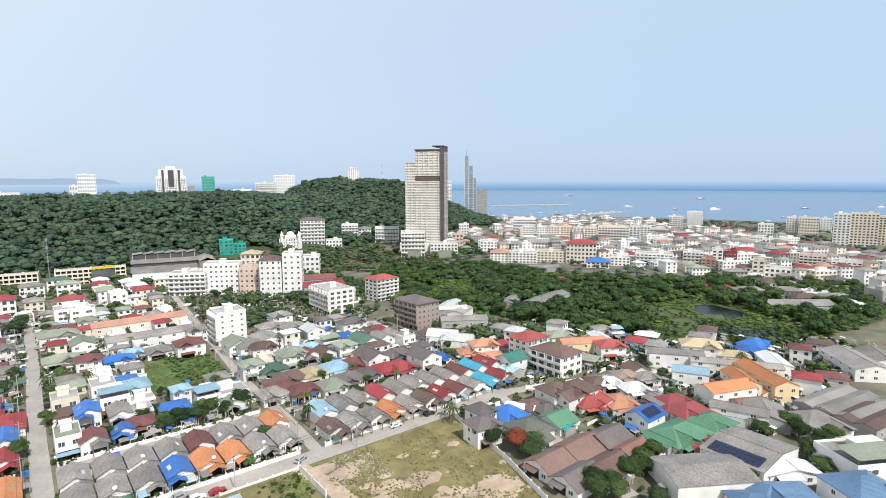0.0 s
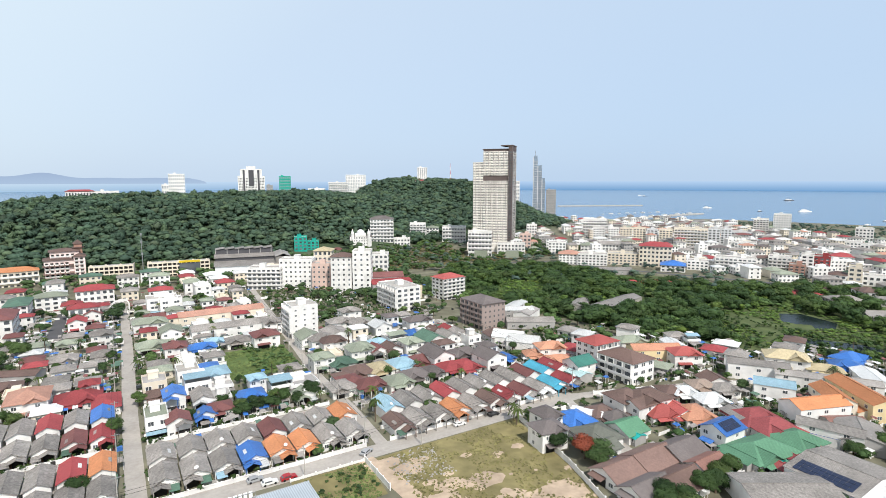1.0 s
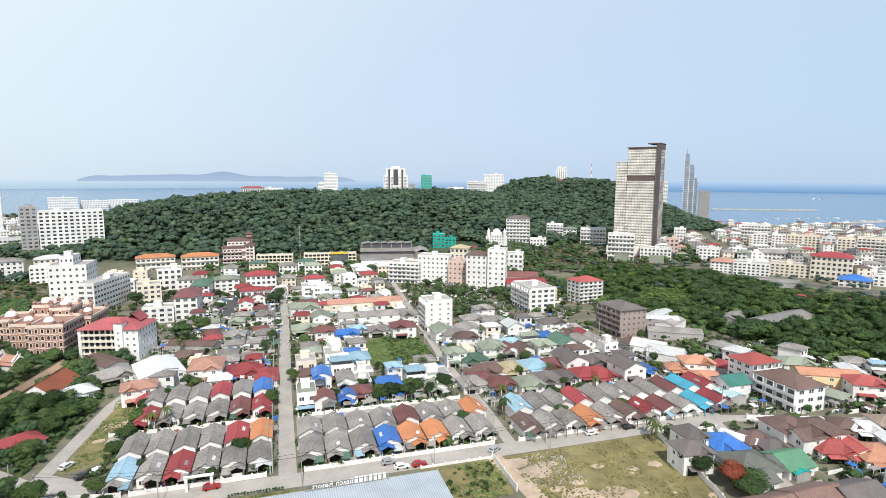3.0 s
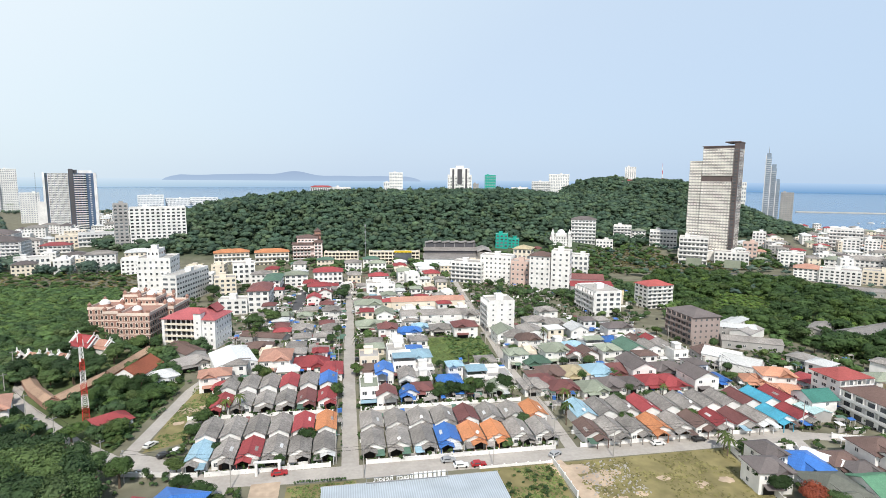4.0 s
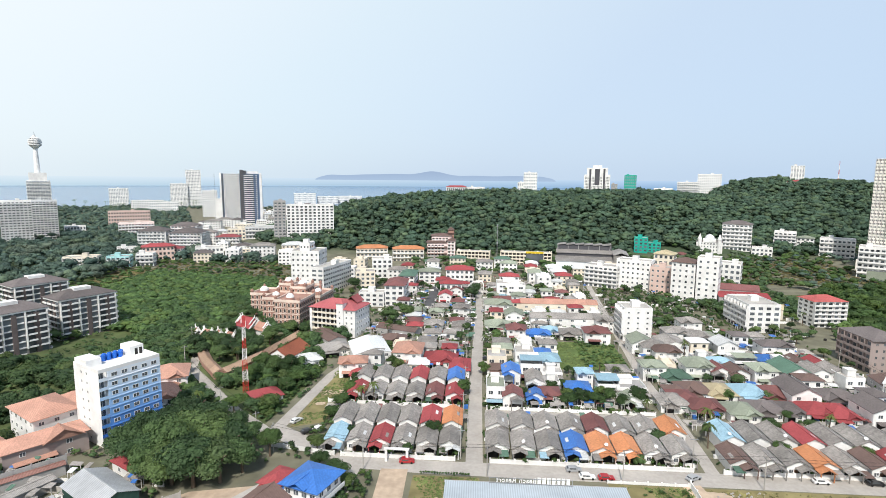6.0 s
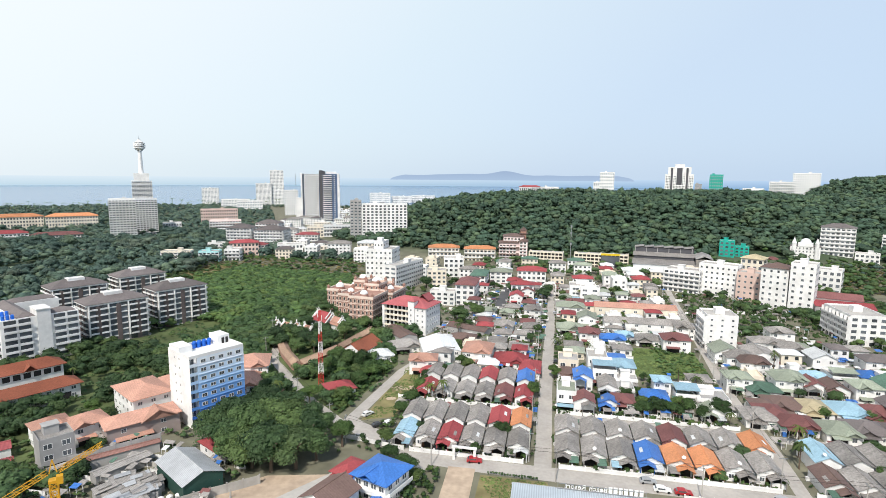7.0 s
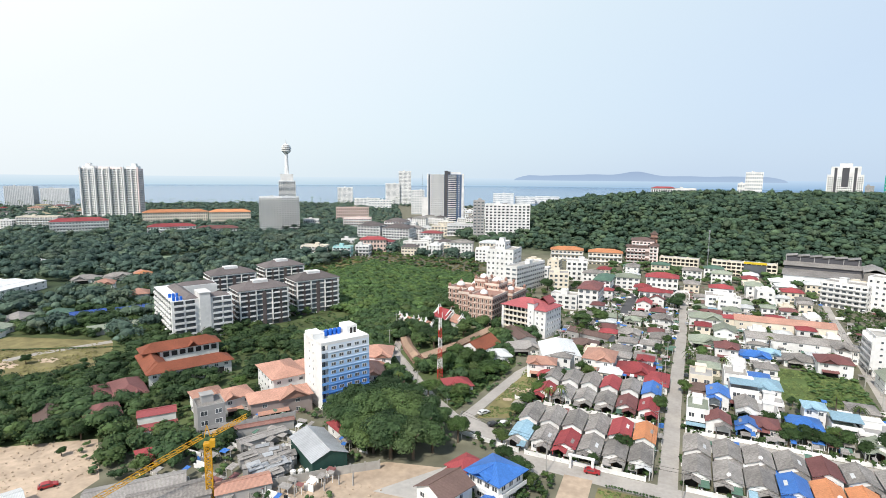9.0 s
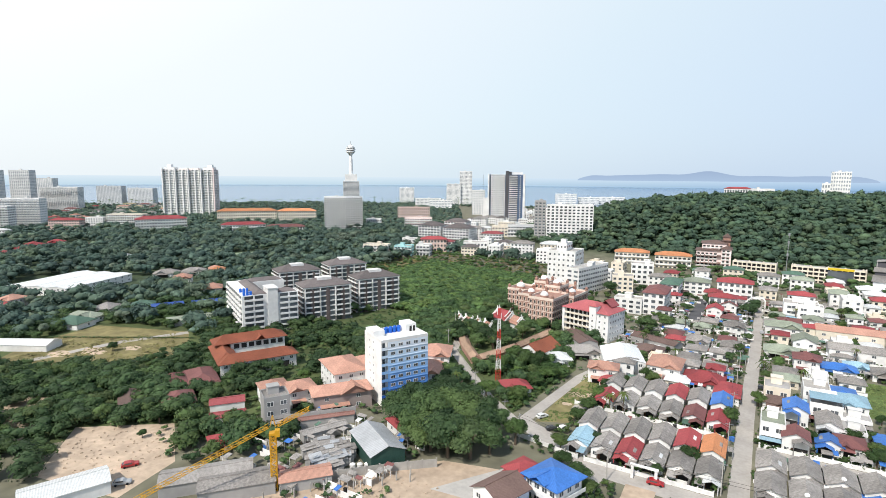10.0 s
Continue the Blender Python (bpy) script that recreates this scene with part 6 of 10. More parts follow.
sala(-116, 262, 60, 8, 12, 4.5, "r", "temple hall with tiered red roofs and white finials")
sala(-107, 258, 60, 6, 8, 4.0, "p", "small temple pavilion with tiered roofs and white finials")
for i in range(4):
    sala(-137 + 6.5 * i, 250 - 1.5 * i, 40 + 25 * (i % 2), 4.2, 5.5, 3.2, "p", "small temple pavilion with white finials among trees")
for (ax, ay), (bx, by), n in (((-123.7, 228.7), (-113.3, 213.7), 3), ((-113.3, 213.7), (-100.8, 199.6), 3), ((-100.3, 201), (-93.4, 223.0), 4), ((-93.0, 224.5), (-88.0, 256), 5)):
    for i in range(n):
        u = (i + 0.5) / n
        shed(round(ax + (bx - ax) * u, 1), round(ay + (by - ay) * u, 1), 4.0, round(math.hypot(bx - ax, by - ay) / n - 0.1, 2), 2.6, "t2", round(math.degrees(math.atan2(ax - bx, by - ay))), TERRACOTTA, rise=1.3,
             name="cloister", label="temple cloister bay under a low tan-pink roof", group="temple cloister")


# ---- red and white lattice mast ----
def lattice(f, r0, r1, z0, z1, bays, bar=0.07):
    for k in range(bays):
        a, b = z0 + (z1 - z0) * k / bays, z0 + (z1 - z0) * (k + 1) / bays
        ra, rb = r0 + (r1 - r0) * k / bays, r0 + (r1 - r0) * (k + 1) / bays
        ca = [(ra * sx_, ra * sy_, a) for sx_, sy_ in ((-1, -1), (1, -1), (1, 1), (-1, 1))]
        cb = [(rb * sx_, rb * sy_, b) for sx_, sy_ in ((-1, -1), (1, -1), (1, 1), (-1, 1))]
        for i in range(4):
            f.beam(ca[i], cb[i], bar).beam(ca[i], cb[(i + 1) % 4], bar * 0.7).beam(ca[(i + 1) % 4], cb[i], bar * 0.7).beam(cb[i], cb[(i + 1) % 4], bar * 0.7)


mast = thing("lattice_mast", -85.2, 188.1, 0, 20, "red and white banded steel lattice mast", "mast")
for i in range(7):
    f = Form()
    lattice(f, 1.0 - 0.08 * i, 0.92 - 0.08 * i, i * 4.15, i * 4.15 + 4.15, 3, 0.05)
    part("section", f, (RED, WHITE)[i % 2], mast)
for z, a in ((25, 0), (22.5, 120), (20, 240), (26.5, 200)):
    part("antenna", Form().box(0.6, 0.85, -0.25, 0.25, z, z + 2.2), WHITE, mast, at=(0, 0, 0, 0, 0, a))
far_mast = thing("pole_mast", 18.5, 497, 0, 0, "slim pale telecom pole with antennas", "mast")
part("pole", Form().tube(0, 0, 0, 37, 0.34, 0.22, 8), STEEL, far_mast)
for z in (20, 30, 36):
    part("antenna", Form().box(-0.7, 0.7, -0.35, 0.35, z, z + 2.0), STEEL, far_mast)


# ---- building site: crane, wall, columns ----
crane = thing("tower_crane", -101.5, 89.0, 0, 43, "yellow tower crane with a lowered lattice jib", "crane")
CRANEPAINT = shade("crane_paint", (0.56, 0.30, 0.02), 0.55, vary=0.08, rnd=0.02)
f = Form()
lattice(f, 0.75, 0.75, 0, 15, 10, 0.09)
part("mast", f, CRANEPAINT, crane)
part("cab", Form().box(-0.9, 0.9, -0.9, 0.9, 15.0, 15.6).box(0.6, 1.8, -1.8, -0.4, 15.0, 16.7), CRANEPAINT, crane)
part("apex", Form().beam((-0.7, 0, 17), (0, 0, 20), 0.1).beam((0.7, 0, 17), (0, 0, 20), 0.1), CRANEPAINT, crane)


def lattice_arm(f, a, b, w0, w1, n):
    a, b = Vector(a), Vector(b)
    d = (b - a) / n
    side = Vector((0, 0, 1)).cross(d).normalized()
    for k in range(n):
        for p, q in ((a + d * k, a + d * (k + 1)),):
            f.beam(p + side * w0, q + side * w0, 0.06).beam(p - side * w0, q - side * w0, 0.06).beam(p + Vector((0, 0, w1)), q + Vector((0, 0, w1)), 0.06)
            f.beam(p + side * w0, q + Vector((0, 0, w1)), 0.04).beam(p - side * w0, q + Vector((0, 0, w1)), 0.04).beam(p + side * w0, q - side * w0, 0.04)


f = Form()
lattice_arm(f, (-1, 0, 17), (-34, -13, 5.5), 0.5, 1.0, 22)
part("jib", f, CRANEPAINT, crane)
f = Form()
lattice_arm(f, (1, 0, 17), (9, 3, 19.5), 0.5, 0.9, 6)
part("counter_jib", f, CRANEPAINT, crane)

for i in range(16):
    a = i / 15
    solid("site_column", form(("site_column",), lambda f: f.box(-0.15, 0.15, -0.15, 0.15, 0, 2.4).beam((-0.1, 0, 2.4), (-0.1, 0, 3.3), 0.025).beam((0.1, 0.05, 2.4), (0.1, 0.05, 3.2), 0.025)),
          CONCRETE, (round(-100 + 26 * a, 1), round(84 + 26 * a + (i % 3) * 2.2, 1), 0), "raw concrete column with bare steel bars", "column", "site columns")
garden_wall(-112, 80, -81, 112, 2.4, CONCRETE, "stained grey concrete wall round the building site")
garden_wall(-81, 112, -72, 120, 2.4, CONCRETE, "stained grey concrete wall round the building site")


def silver_shed(x, y, rz):
    t = thing("warehouse", x, y, 0, rz, "green-walled warehouse under a ribbed grey metal roof", "shed")
    part("wall", Form().gable_body(-5, 5, -8.5, 8.5, 4.6, 2.0), shade("dark_green_sheet", (0.03, 0.075, 0.06), 0.6, vary=0.08, ribs=1.2), t)
    part("roof", Form().gable_roof(-5, 5, -8.5, 8.5, 4.6, 2.0, 0.4, 0.1), SHEETMETAL, t)


silver_shed(-90.2, 116.8, 59)
for i in range(3):
    part_tank = thing("water_jar", round(-91.5 + 1.6 * i, 1), round(107.5 + 1.2 * i, 1), 0, 0, "round white water jar", "water jar", "water jars")
    part("jar", form(("jar",), lambda f: f.tube(0, 0, 0, 1.1, 0.75, 0.8, 12).tube(0, 0, 1.1, 1.35, 0.8, 0.45, 12)), WHITE, part_tank)
rng = random.Random(5)
for i in range(34):
    u, v = rng.random(), rng.random()
    x, y = -110 + 7 * u + 12 * v, 107 + 8 * u - 7 * v
    t = thing("shanty", round(x, 1), round(y, 1), 0, -40 + rng.uniform(-10, 10), "patched shanty shelter of rusty and grey metal sheets", "shelter", "shanty shelters")
    w, d, h = rng.uniform(3, 5.5), rng.uniform(3.5, 6.5), rng.uniform(1.9, 2.7)
    part("frame", Form().box(-w / 2 + 0.2, w / 2 - 0.2, -d / 2 + 0.2, d / 2 - 0.2, 0, h - 0.15), GREYWALL, t)
    part("roof", Form().slab([(-w / 2, -d / 2, h), (w / 2, -d / 2, h + 0.2), (w / 2, d / 2, h + 0.6), (-w / 2, d / 2, h + 0.4)], 0.08), rng.choice((SHEETMETAL, ROOF["s"], ROOF["s"], ROOF["s"], ROOF["g"])), t)
    part("patch_sheet", Form().slab([(-w * 0.4, -d * 0.3, h + 0.42), (w * 0.2, -d * 0.3, h + 0.5), (w * 0.2, d * 0.3, h + 0.72), (-w * 0.4, d * 0.3, h + 0.6)], 0.05), rng.choice((SHEETMETAL, ROOF["s"])), t)


# ---- blue-roofed house at the bend of the lane ----
def blue_house(x, y, rz):
    t = thing("villa", x, y, 0, rz, "white two-storey house under a bright blue metal hipped roof", "house")
    part("wall", Form().box(-4.8, 4.8, -4.9, 4.9, 0, 6.2).box(-6.4, -4.82, -4, 4, 0, 3), WHITE, t)
    part("roof", Form().hip_roof(-4.8, 4.8, -4.9, 4.9, 6.2, 2.2, 1.1), ROOF["b"], t)
    part("front_gable", Form().gable_roof(-2.2, 2.2, -6.4, -1, 6.9, 1.1, 0.3), ROOF["b"], t)
    part("lower_roof", Form().slab([(-7.9, -4.6, 2.7), (-4.9, -4.6, 3.5), (-4.9, 4.6, 3.5), (-7.9, 4.6, 2.7)], 0.12), ROOF["b"], t)
    for i in range(4):
        window(t, -3.6 + 2.4 * i, -4.9, 3.9, 1.6, 1.4)
        window(t, -3.6 + 2.4 * i, -4.9, 0.8, 1.6, 1.5)
    for i in range(3):
        window(t, 4.8, -3 + 3 * i, 3.9, 1.6, 1.4, 90)
        window(t, 4.8, -3 + 3 * i, 0.8, 1.6, 1.4, 90)
    part("balcony", Form().box(-4.8, 6.1, -6.2, -4.92, 3.0, 3.2).box(-4.8, 6.1, -6.2, -6.08, 3.2, 4.1).box(4.82, 6.1, -4.9, 4.9, 3.0, 3.2).box(5.98, 6.1, -4.9, 4.9, 3.2, 4.1), WHITE, t)


blue_house(-39.4, 122.8, -20)


# ---- white resort roof with its sign seen from behind ----
def resort(x0, x1, y0, y1, z):
    t = thing("resort_building", (x0 + x1) / 2, (y0 + y1) / 2, 0, 0, "resort building with a clean pale flat roof and roof sign", "building")
    w, d = x1 - x0, y1 - y0
    part("wall", Form().box(-w / 2, w / 2, -d / 2, d / 2, 0, z - 0.5), WHITE, t)
    part("roof", Form().slab([(-w / 2 - 0.6, -d / 2, z + 0.2), (w / 2 + 0.6, -d / 2, z + 0.2), (w / 2 + 0.6, d / 2 + 0.6, z), (-w / 2 - 0.6, d / 2 + 0.6, z)], 0.45), shade("pale_blue_grey_deck", (0.42, 0.47, 0.51), 0.6, vary=0.06, grain=0.4, stain=0.12, ribs=0.6), t)
    part("gutter", Form().box(-w / 2 - 0.8, w / 2 + 0.8, d / 2 + 0.62, d / 2 + 0.8, z - 0.5, z + 0.05), GREYWALL, t)
    sign = thing("roof_sign", (x0 + x1) / 2 - 1.0, y1 + 0.2, z, 0, "roof-top sign with raised letters on a steel frame", "sign")
    bars = Form()
    for i in range(12):
        bars.beam((-9.5 + i * 1.73, 0, 0), (-9.5 + i * 1.73, 0, 1.5), 0.04).beam((-9.5 + i * 1.73, -1.0, 0), (-9.5 + i * 1.73, 0, 0.9), 0.03)
    bars.beam((-9.6, 0, 0.15), (9.6, 0, 0.15), 0.05).beam((-9.6, 0, 1.4), (9.6, 0, 1.4), 0.05)
    part("sign_frame", bars, STEEL, sign)
    blocks = Form()
    for i in range(7):
        blocks.box(1.6 + i * 1.1, 2.4 + i * 1.1, 0.08, 0.2, 0.25, 1.75)
    part("name_shape", blocks, WHITE, sign, "plain white block shapes of the name")
    for word, at in (("Beach", -0.6), ("Resort", -5.6)):
        c = bpy.data.curves.new("lettering", "FONT")
        c.body, c.size, c.extrude = word, 1.7, 0.06
        c.align_x = "CENTER"
        o = new("lettering", c)
        bpy.context.view_layer.update()
        me = bpy.data.meshes.new_from_object(o.evaluated_get(bpy.context.evaluated_depsgraph_get()))
        bpy.data.objects.remove(o)
        me.materials.clear()
        me.materials.append(None)
        part("lettering", me, WHITE, sign, "white raised letters", at=(at, 0.2, 0.3, 90, 0, 180))


resort(-5.6, 34.7, 88.0, 117.2, 10.0)

# ---- the rows of small houses on both sides of the main lane ----
def house_row(x0, pitch, y, roofs, **more):
    for i, c in enumerate(roofs):
        if c != ".":
            row_house(round(x0 + pitch * i, 1), y, c, w=round(abs(pitch) - 0.95, 2), d=11.4, **more)


house_row(7.2, 7.45, 151.5, "gggboogg")
house_row(7.4, 7.75, 164.5, "ggggmggo")
house_row(-6.8, -6.85, 152.0, "gggrgc")
house_row(-6.6, -6.9, 165.0, "orgggg", porch=False)
house_row(-7.0, -7.1, 187.5, "rmgggr")
house_row(-7.0, -7.1, 202.0, "bgrggg", porch=False)
house_row(74.0, 7.4, 148.0, "kggogkrmgTr")
house_row(76.5, 7.6, 161.0, "cggrggggmTr", porch=False)

# ---- between the main lane and the second lane ----
flat_house(7.8, 189.5, 6.6, 11, 2)
row_house(14.4, 205.1, "b", 7, 11, 5.6)
row_house(13.6, 183, "m", 7, 9, 5)
row_house(23, 201.9, "g", 6.6, 12, 4)
row_house(22.2, 187.3, "b", 6.8, 7, 3)
flat_house(29, 203.1, 7, 9, 1)
villa(27.5, 191, "m", 7, 8, 1)
villa(38.7, 196.8, "b", 9, 9, 1)
villa(42.7, 205.5, "c", 6, 6, 2)
flat_house(50.4, 203.7, 8, 12, 1)
flat_house(58.3, 200.2, 11, 10, 1)
row_house(55.5, 187, "e", 7, 8)
flat_house(9.3, 222.3, 8, 10, 2, wall=CREAM)
villa(9.7, 215.1, "k", 9, 7, 1)
flat_house(21.3, 229, 8, 11, 2)
flat_house(22.9, 213.8, 9, 10, 2)
villa(29.8, 234.7, "b", 8, 12, 1)
villa(30.9, 220.2, "c", 8, 10, 2)
flat_house(31, 212.4, 8, 7, 1)
villa(11.9, 282.9, "e", 13, 10, 1)
villa(21, 295.5, "e", 9, 11, 2, hip=False)
villa(20.3, 265.4, "m", 9, 9, 2)
villa(31.5, 267.6, "b", 12, 8, 1)
villa(38.3, 274.7, "c", 8, 7, 1)
villa(48.7, 270, "g", 12, 9, 1)
villa(59.6, 263.4, "m", 12, 10, 2)
villa(68.8, 286.1, "g", 10, 9, 2)
villa(13.4, 318.7, "e", 16, 10, 2)
villa(8.8, 336.1, "g", 8, 8, 1)
villa(18.1, 342.5, "m", 16, 8, 1)
villa(27.2, 342.3, "e", 9, 8, 2)
shed(48.8, 292.3, 12, 38, 5.5, "g", 90, WHITE)
shed(49.4, 322.3, 12, 45, 6.5, "p", 90, CREAM)
flat_house(22.4, 366.1, 17, 14, 3)
flat_house(26.7, 359.6, 12, 9, 3)

# ---- beyond the second lane ----
villa(91.6, 220, "e", 9, 10, 2)
row_house(98.7, 218, "m", 8, 11, 4)
row_house(105.4, 216.8, "k", 8, 11, 4)
villa(114.6, 215.6, "e", 9, 9, 2)
villa(125.9, 216.5, "n", 10, 14, 2, hip=False)
villa(116.3, 195, "d", 10, 14, 2, hip=False)
villa(135.3, 216.2, "g", 7, 10, 2, hip=False)
villa(142.2, 216.3, "g", 7, 10, 2, hip=False)
flat_house(143.3, 208.9, 7, 9, 2)
row_house(144.2, 229.6, "r", 8, 10, 4)
row_house(136.8, 230.9, "k", 8, 10, 4)
villa(105.1, 230.2, "c", 9, 10, 1)
flat_house(99.1, 233.9, 8, 10, 1)
flat_house(115.3, 234.3, 9, 10, 1)
villa(127, 236.4, "b", 9, 8, 1)
flat_house(130.3, 231.5, 9, 10, 1)
villa(81.8, 199, "k", 11, 11, 1)
villa(90.1, 198, "t", 10, 11, 1)
villa(101.3, 198.3, "c", 11, 11, 1)
villa(109.9, 197.3, "m", 12, 11, 1)
villa(131, 196.6, "d", 13, 10, 1)
villa(134.3, 180.8, "d", 10, 12, 2, hip=False)
villa(143.7, 182.4, "b", 6, 9, 1)
villa(69.8, 187.5, "g", 10, 10, 1)
villa(79.7, 184.1, "m", 11, 9, 1)
villa(90.5, 181.4, "e", 10, 10, 1)
villa(99.6, 183.6, "d", 11, 10, 1)
villa(107.1, 183.7, "d", 8, 9, 1)
villa(116.3, 183.9, "r", 10, 10, 1)
villa(122.2, 182.1, "r", 10, 12, 1)
villa(80.4, 242.7, "g", 11, 10, 2)
villa(99.1, 267.3, "g", 12, 9, 2)
villa(112.9, 287.1, "g", 11, 9, 2)
villa(107.4, 260.8, "g", 10, 9, 2)
villa(83.9, 236.4, "k", 11, 9, 2)
villa(76.8, 249.4, "e", 10, 12, 2, hip=False)
villa(71.9, 216.1, "e", 9, 8, 2)
villa(79.7, 213.1, "n", 11, 9, 1)
villa(74.5, 196, "k", 8, 9, 1)
villa(75, 190.6, "m", 9, 11, 1)
villa(89.2, 218.2, "e", 9, 9, 2)
villa(114.6, 249.4, "w", 9, 10, 2, hip=False)
villa(136.7, 248.9, "d", 14, 9, 2)
shed(91, 250.6, 12, 14, 5.5, "g", 0, WHITE)

# ---- the streets on the far side of the empty lot ----
flat_house(176.7, 36.6, 18, 14, 2, -30)
villa(271.6, 101.7, "b", 14, 10, 1)
shed(172, 355.3, 16, 30, 6, "r", 80)
shed(170, 328, 13, 24, 6, "t", 62, CREAM)
shed(169.4, 373.5, 18, 40, 8, "m", 70)
shed(197.8, 243.7, 9, 24, 5, "w", 60)
shed(192.4, 222, 10, 26, 4, "g", 60)
shed(270, 228.5, 12, 44, 4.0, "s", -78, CONCRETE)
shed(248, 239, 9, 22, 3.5, "g", -60, CONCRETE)
shed(380, 119.6, 16, 40, 3.5, "s", 50)
shed(345.8, 257.1, 12, 40, 4, "r", 62)
shed(365.4, 314.6, 12, 30, 4, "s", 55)
shed(221.1, 54.8, 13, 30.5, 3.8, "s", 81)
shed(218.7, 49.1, 13, 27.0, 3.8, "s", 78, WHITE)
shed(213.9, 43.8, 13, 22.5, 3.8, "k", 81)
shed(272.9, 62.4, 15, 27.2, 5, "s", -47, WHITE)
shed(285.5, 57.2, 13, 20.0, 5, "g", -58, WHITE)
villa(196.5, 54.4, "s", 16, 14, 1, -30)
villa(158.3, 48.5, "w", 14, 7, 1, -38, hip=False)
villa(144, 44.9, "h", 15, 9, 1, -38)
villa(135, 47.9, "h", 10, 8, 1, -38)
villa(156.8, 31.8, "h", 14, 12, 2, -30)
tree(190.3, 59.5, 3.4, 6)
tree(186.3, 55, 3.2, 6)
tree(178.9, 63.5, 2.6, 5)
tree(184.5, 49.2, 3.6, 6)
tree(173.9, 48.8, 3.0, 6)
tree(179, 44.7, 3.4, 6)
tree(168.9, 43.1, 3.2, 5)
tree(181.3, 38.6, 3.6, 6)
tree(179.8, 33.8, 3.8, 6)
tree(187.8, 37.6, 3.0, 6)
tree(146.6, 53.8, 2.6, 5)
tree(156.9, 52.8, 2.8, 5)
tree(192.2, 47.7, 2.6, 5)
villa(114.9, 123.6, "d", 7, 8, 2, 0)
villa(108.5, 115.8, "d", 9, 8, 2, -8)
villa(124.5, 120.4, "b", 10, 11, 1, -8)
shed(131.7, 121.7, 5, 10, 3.2, "w", 30, WHITE)
villa(135.6, 120.0, "k", 9, 8, 1, -8)
villa(137.0, 114.8, "d", 8, 7, 1, -8)
villa(122.3, 109.4, "q", 12, 11, 1, -10)
villa(119.3, 102.9, "q", 7, 6, 1, -90, hip=False)
villa(133.9, 107.6, "n2", 10, 9, 1, -90, hip=False)
shed(132.8, 103.6, 5, 5, 2.4, "j", 0)
villa(111.6, 91.2, "k2", 9.5, 12, 1, -90, hip=False)
villa(124.0, 91.1, "k2", 10.5, 13, 1, -90, hip=False)
villa(111.0, 81.6, "d", 9, 12, 1, -90, hip=False)
villa(147.6, 119.4, "k", 11, 10, 2, -6)
villa(153.2, 115.6, "k", 15, 11, 2, -6)
villa(147.4, 113.3, "k", 7, 9, 2, -90, hip=False)
villa(153.4, 109.8, "r2", 11, 10, 1, -20)
villa(158.7, 107.5, "r2", 9, 11, 1, -20, hip=False)
villa(161.3, 103.2, "p2", 11, 11, 1, -20)
villa(175.3, 116.3, "w", 9, 8, 1, -25)
villa(177.3, 107.1, "w", 10, 9, 1, -25)
villa(172.2, 119.3, "k", 8, 8, 1, -25)
villa(187.1, 116.9, "t3", 9, 8, 1, -25)
villa(191.4, 110.4, "g", 9, 8, 1, -25)
villa(196.9, 118.0, "k", 9, 8, 1, -25, hip=False)
villa(154.0, 88.2, "b", 8, 10, 2, -90, hip=False)
villa(135.6, 89.6, "d", 10.5, 12, 1, -90, hip=False)
villa(134.8, 80.8, "m2", 8, 10, 1, -90, hip=False)
villa(120.7, 79.7, "k2", 10, 12, 1, -90, hip=False)
villa(175.5, 90.4, "m3", 15, 12, 1, -20)
villa(173.5, 83.6, "m3", 14, 12, 1, -20)
shed(172.8, 93.6, 8, 9, 3.6, "s", -20)
villa(154.9, 77.5, "n2", 18, 12, 1, -6)
shed(147.1, 78.5, 7, 9, 3, "n2", -6)
villa(171.0, 75.0, "n2", 12, 11, 1, -6)
shed(168.8, 82.5, 4, 4, 3, "j", 0)
shed(153.7, 72.5, 4, 4, 2.5, "j", 0)
shed(151.9, 68.6, 5, 6, 2.5, "m3", -10)
shed(159.3, 68.2, 5, 7, 2.6, "m3", -10)
shed(171.3, 67.7, 4, 6, 2.5, "r2", -10)
shed(158.5, 58.5, 22, 17, 4.7, "g", -2, WHITE, rise=1.6)
shed(137.0, 61.5, 15, 22, 4.7, "g", -122, WHITE, rise=1.4)
shed(183.3, 71.7, 7, 17, 5.2, "s", 20, WHITE, rise=1.2)
shed(181.9, 71.9, 4, 12, 3, "h2", 20)
shed(204.2, 98.9, 9, 13, 6, "c", 30, WHITE, rise=1.4)
shed(197.5, 82.3, 9, 20, 6, "o", 70, WHITE, rise=1.8)
shed(211.5, 83.0, 8, 16, 5.8, "o", -42, CREAM, rise=1.8)
shed(221.6, 78.4, 9, 26, 6.2, "o", -36, YELLOWISH, rise=1.8)
shed(212.5, 75.2, 5, 6, 2.8, "o", -30, CREAM)
shed(190.6, 66.3, 12, 16, 3.8, "s", -60, GREYWALL)
shed(197.4, 73.6, 6, 12, 3.2, "m2", 60, GREYWALL)
shed(219.7, 113.3, 8, 22, 6.4, "s", 36, WHITE, rise=1.2)
shed(229.0, 92.4, 8, 34, 5.2, "s", 33, WHITE, rise=1.0)
villa(240.6, 112.7, "t", 16, 11, 2, -55)
villa(239.1, 116.7, "t", 9, 8, 1, -55)
villa(246.2, 100.4, "t", 13, 8, 1, -55)
villa(258.8, 97.3, "b", 12, 10, 1, -55)
shed(249.3, 85.2, 9, 18, 4, "w", -50, WHITE)
villa(208.3, 138.8, "r2", 12, 10, 2, -30)
villa(213.1, 145.8, "d", 14, 7, 1, -30)
shed(223.5, 154.7, 8, 12, 3.4, "w", -30, WHITE)
villa(237.5, 163.1, "g", 9, 8, 1, -30)
flat_house(237.6, 155.3, 6, 7, 1, -30)
